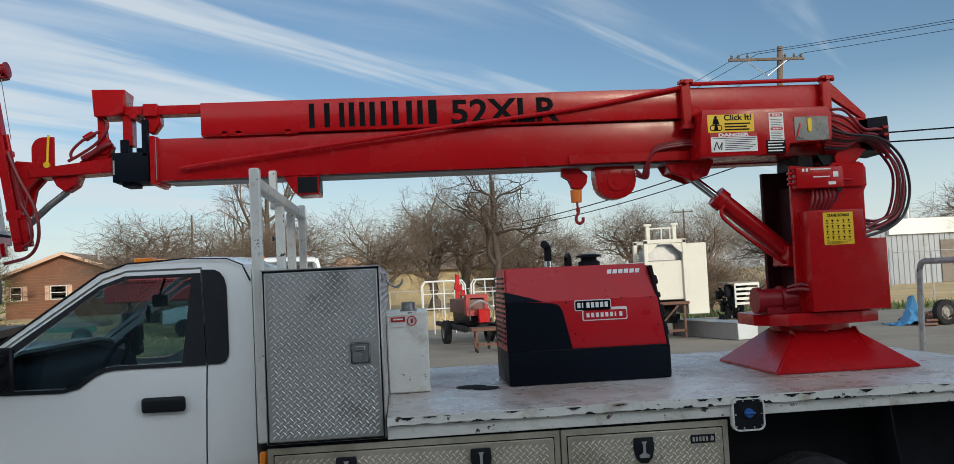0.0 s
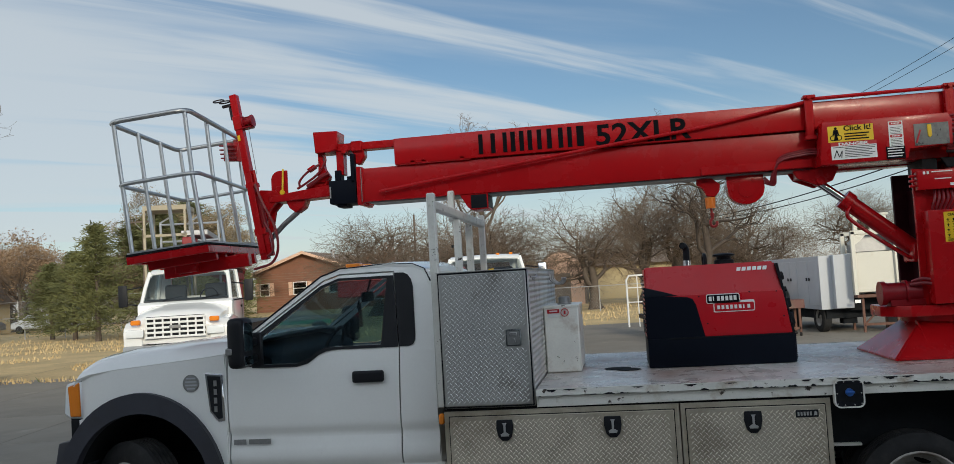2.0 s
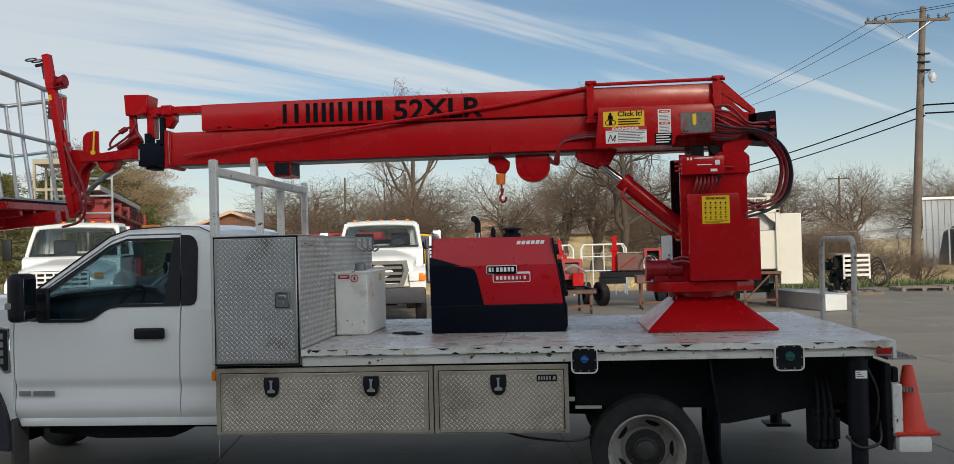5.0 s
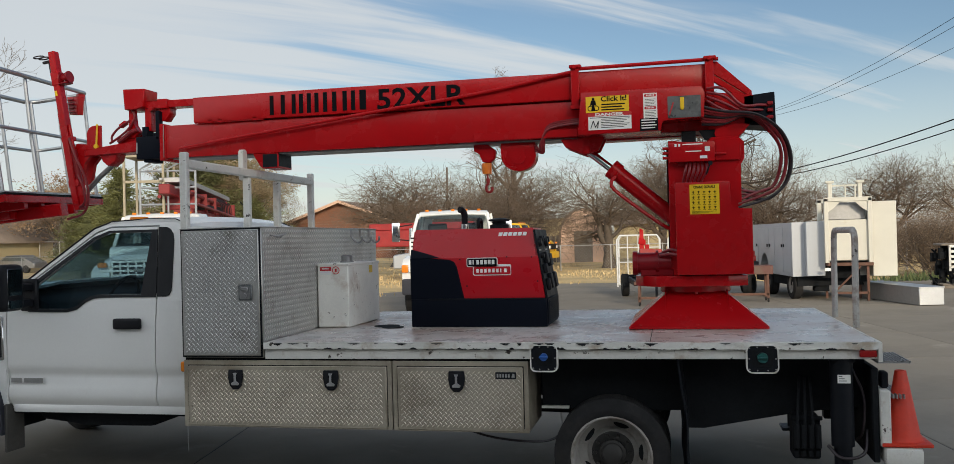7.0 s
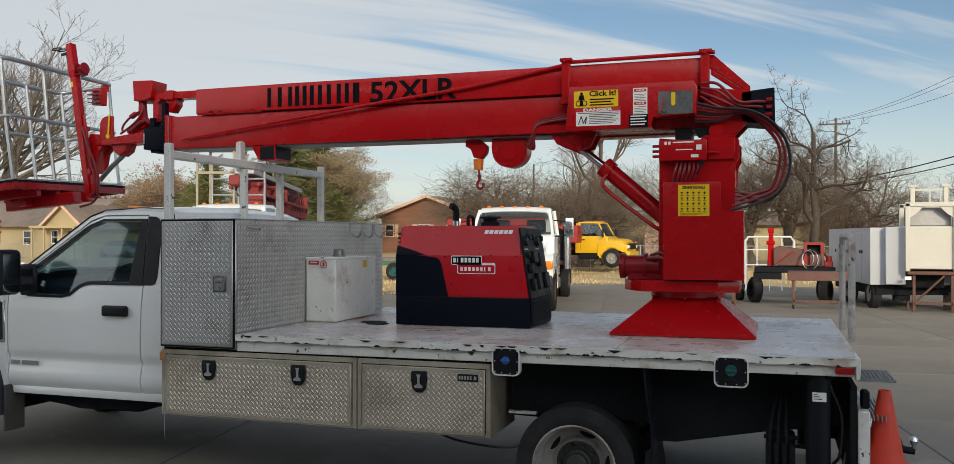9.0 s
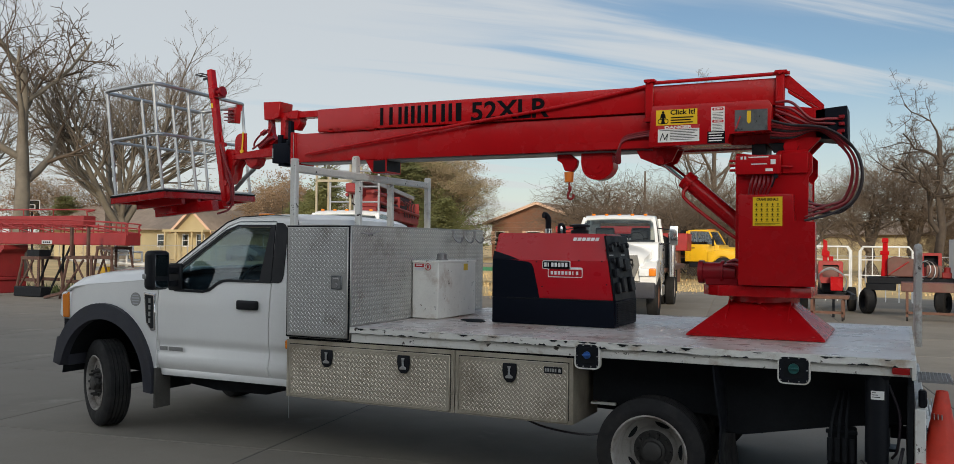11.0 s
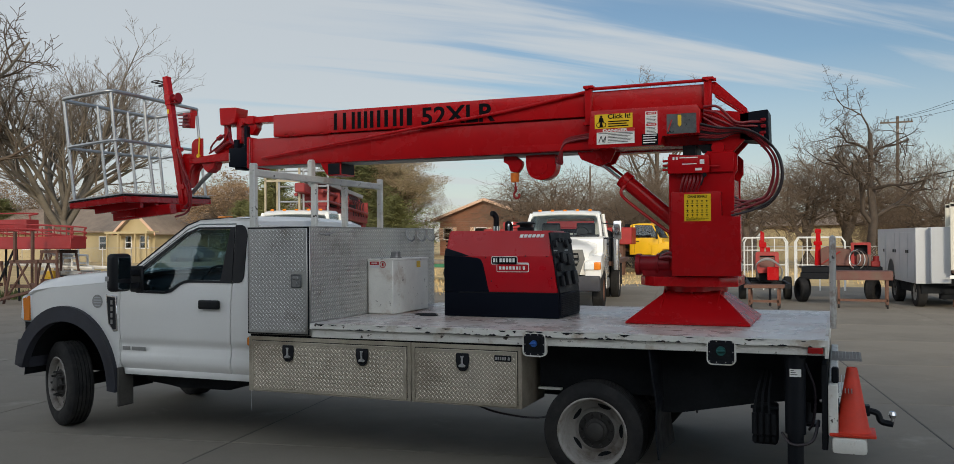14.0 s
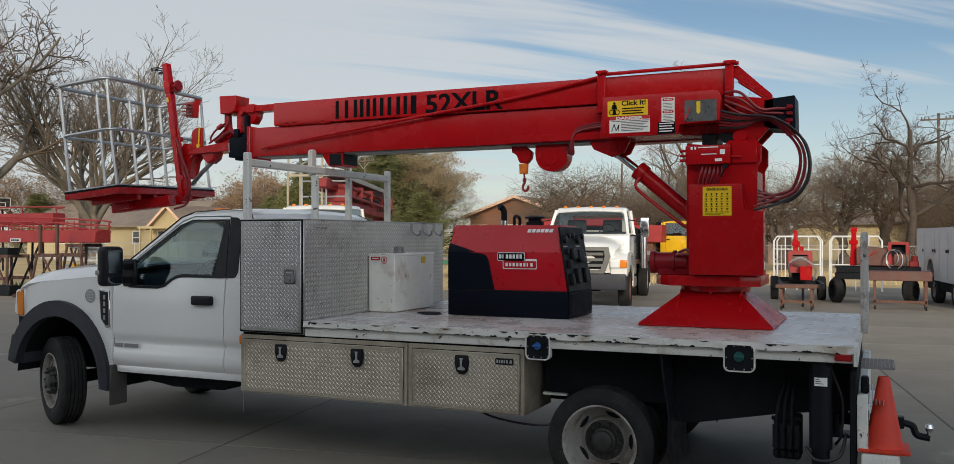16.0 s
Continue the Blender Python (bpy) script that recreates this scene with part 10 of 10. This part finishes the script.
# red crane base under the booms; its darker red stands in for RED in shade
cb = thing("red_crane_base", (-22.7, 18.3, 0), "heavy red steel crane base standing on the concrete", "crane base")
bm = B()
box(bm, -23.7, -21.85, 17.75, 18.75, 0.0, 0.42, 0.02)
part("base_block", bm, REDSTOCK, cb)
bm = B()
box(bm, -23.8, -21.78, 17.70, 18.8, 0.42, 0.52, 0.015)
part("flange", bm, REDSTOCK, cb)
bm = B()
prism(bm, [(-23.6, 0.52), (-21.92, 0.52), (-21.92, 1.28), (-21.72, 1.40), (-21.72, 1.56), (-23.6, 1.56)], "y", 17.8, 18.7, 0.02)
col = part("column", bm, REDSTOCK, cb)
bm = B()
plate_y(bm, -22.98, -22.30, 1.08, 1.22, 17.8, 0.004)
sg = part("name_plate", bm, STICKW, col, "white plate")
bm = B()
for k in range(5):
    plate_y(bm, -22.92 + 0.12 * k, -22.84 + 0.12 * k, 1.11, 1.19, 17.796, 0.003)
part("plate_bars", bm, STICKB, sg)
bm = B()
plate_y(bm, -22.80, -22.38, 0.66, 0.86, 17.8, 0.004)
fl = part("flag_sticker", bm, STICKW, col, "small striped sticker")
bm = B()
for k in range(4):
    plate_y(bm, -22.80, -22.38, 0.67 + 0.05 * k, 0.69 + 0.05 * k, 17.796, 0.002)
part("stripe", bm, RED, fl)
bm = B()
plate_y(bm, -22.80, -22.62, 0.76, 0.86, 17.794, 0.002)
part("blue_corner", bm, NAVY, fl)
cb.matrix_basis = Matrix.Translation((-0.4, 0, 0)) @ cb.matrix_basis

# trestles under the booms


def boom_trestle(x, w, y, h, stub=0.0):
    t = thing("boom_trestle", (x, y, 0), "rusty brown steel trestle under red booms", "stand", "boom trestles")
    for dx in (-1, 1):
        for dy in (-0.35, 0.35):
            bm = B()
            tube(bm, [(x + dx * (w + 0.16), y + dy * 1.4, 0), (x + dx * w, y + dy, h)], 0.042, 6)
            part("leg", bm, DARKRUST, t)
        if stub:
            bm = B()
            box(bm, x + dx * w * 0.72 - 0.04, x + dx * w * 0.72 + 0.04, y - 0.39, y - 0.31, h, h + stub, 0.006)
            part("stub_post", bm, DARKRUST, t)
    for z, k in ((h, 1.15), (h * 0.42, 1.1)):
        for dy in (-0.35, 0.35):
            bm = B()
            box(bm, x - w * k, x + w * k, y + dy - 0.04, y + dy + 0.04, z - 0.05, z + 0.05, 0.006)
            part("cross_beam", bm, DARKRUST, t)
    for dx in (-1, 1):
        bm = B()
        tube(bm, [(x + dx * (w + 0.12), y - 0.44, h * 0.12), (x - dx * w * 0.4, y - 0.38, h * 0.95)], 0.032, 6)
        part("cross_brace", bm, DARKRUST, t)
    return t


boom_trestle(-17.95, 0.48, 17.55, 1.22, 0.88)
boom_trestle(-20.5, 0.36, 17.9, 1.16)
boom_trestle(-17.95, 0.30, 18.45, 1.50)
boom_trestle(-25.4, 0.45, 18.3, 1.50)
pr = thing("prop_stand", (-20.2, 18.4, 0), "black pipe props leaning together under a red boom", "prop")
each("prop", BLACK, pr, [lambda b, p=p, q=q: tube(b, [p, q], 0.035, 6) for p, q in (((-21.0, 18.1, 0), (-20.45, 18.3, 1.57)), ((-20.5, 18.7, 0), (-20.1, 18.4, 1.57)), ((-20.4, 18.1, 0), (-19.7, 18.35, 1.57)), ((-19.3, 18.2, 0), (-19.65, 18.4, 1.57)))])
bm = B()
box(bm, -20.8, -19.6, 17.2, 17.55, 0.0, 0.30, 0.02)
tagged(part("steel_beam", bm, BLACK), "dark steel beam lying on the ground", "beam")
bm = B()
box(bm, -20.75, -20.2, 17.6, 18.0, 1.21, 1.42, 0.01)
tagged(part("black_box", bm, BLACK), "small black steel box on a rusty trestle", "box")
bm = B()
prism(bm, [(-18.9, 0.0), (-17.2, 0.36), (-17.2, 0.44), (-18.9, 0.08)], "y", 16.75, 16.87, 0.008)
tagged(part("loose_beam", bm, DARKRUST), "rusty steel bar leaning on rubble", "bar")
ws = thing("white_steps", (-17.8, 19.2, 0), "white painted steel steps and frame laid on a low stack", "steps")
for k in range(3):
    bm = B()
    box(bm, -18.1 + 0.32 * k, -17.75 + 0.32 * k, 18.9, 19.5, 1.10 + 0.16 * (2 - k), 1.15 + 0.16 * (2 - k), 0.005)
    part("tread_board", bm, WHITEPIPE, ws)
for y in (18.9, 19.5):
    bm = B()
    tube(bm, [(-18.15, y, 0.9), (-18.15, y, 1.78), (-17.45, y, 1.74), (-17.45, y, 0.9)], 0.045, 6)
    tube(bm, [(-18.15, y, 1.42), (-17.05, y, 1.36), (-17.05, y, 0.9)], 0.040, 6)
    part("side_frame", bm, WHITEPIPE, ws)
    bm = B()
    tube(bm, [(-20.2, y, 1.12), (-16.2, y, 0.98)], 0.055, 6)
    part("long_rail", bm, WHITEPIPE, ws)
bm = B()
box(bm, -18.4, -16.6, 18.8, 19.6, 0.78, 0.90, 0.006)
part("base_plate", bm, GALV, ws)
ws.matrix_basis = Matrix.Translation((-0.85, 0, 0)) @ ws.matrix_basis
bm = B()
box(bm, -18.56, -18.18, 18.45, 18.6, 0.42, 0.92, 0.01)
yb = tagged(part("yellow_box", bm, YELLOWPAINT), "yellow steel end box against a dark crate", "box")
for k in range(2):
    bm = B()
    box(bm, -18.54 + 0.2 * k, -18.40 + 0.2 * k, 18.46, 18.6, 0.0, 0.42)
    part("foot", bm, BLACK, yb)

# basketball hoop beyond the yard
bb = thing("basketball_hoop", (-38.1, 31, -0.03), "portable basketball hoop with a clear framed backboard", "basketball hoop")
HM = Matrix.Translation((-37.95, 31, 0)) @ Matrix.Rotation(radians(50), 4, "Z")
each("board_frame", GALV, bb, [lambda b, p=p, q=q: tube(b, [HM @ Vector(p), HM @ Vector(q)], 0.028, 6) for p, q in (
    ((-0.38, 0, 3.28), (0.38, 0, 3.28)), ((-0.38, 0, 3.82), (0.38, 0, 3.82)), ((-0.38, 0, 3.28), (-0.38, 0, 3.82)), ((0.38, 0, 3.28), (0.38, 0, 3.82)),
    ((-0.15, 0, 3.36), (0.15, 0, 3.36)), ((-0.15, 0, 3.58), (0.15, 0, 3.58)), ((-0.15, 0, 3.36), (-0.15, 0, 3.58)), ((0.15, 0, 3.36), (0.15, 0, 3.58)))])
bm = B()
box(bm, -0.37, 0.37, 0.02, 0.03, 3.29, 3.81, m=HM)
part("backboard", bm, GLASSDARK, bb)
bm = B()
tube(bm, [HM @ Vector((0.23 * math.cos(a), -0.28 + 0.23 * math.sin(a), 3.2)) for a in [2 * math.pi * k / 16 for k in range(17)]], 0.015, 6)
part("rim_ring", bm, RUST, bb)
bm = B()
tube(bm, [HM @ Vector((0, 0.9, -0.03)), HM @ Vector((0, 0.75, 2.7)), HM @ Vector((0, 0.03, 3.4))], 0.05, 8)
part("pole", bm, BLACK, bb)

bm = B()
box(bm, -18.4, -15.6, 18.6, 19.8, 0.0, 0.78, 0.03)
tagged(part("dark_crate", bm, BLACK), "dark low steel crate on the ground", "crate")
bm = B()
box(bm, -16.5, -16.15, 18.2, 18.35, 0.0, 0.62, 0.02)
tagged(part("yellow_post", bm, YELLOW), "short yellow steel guard post", "post")
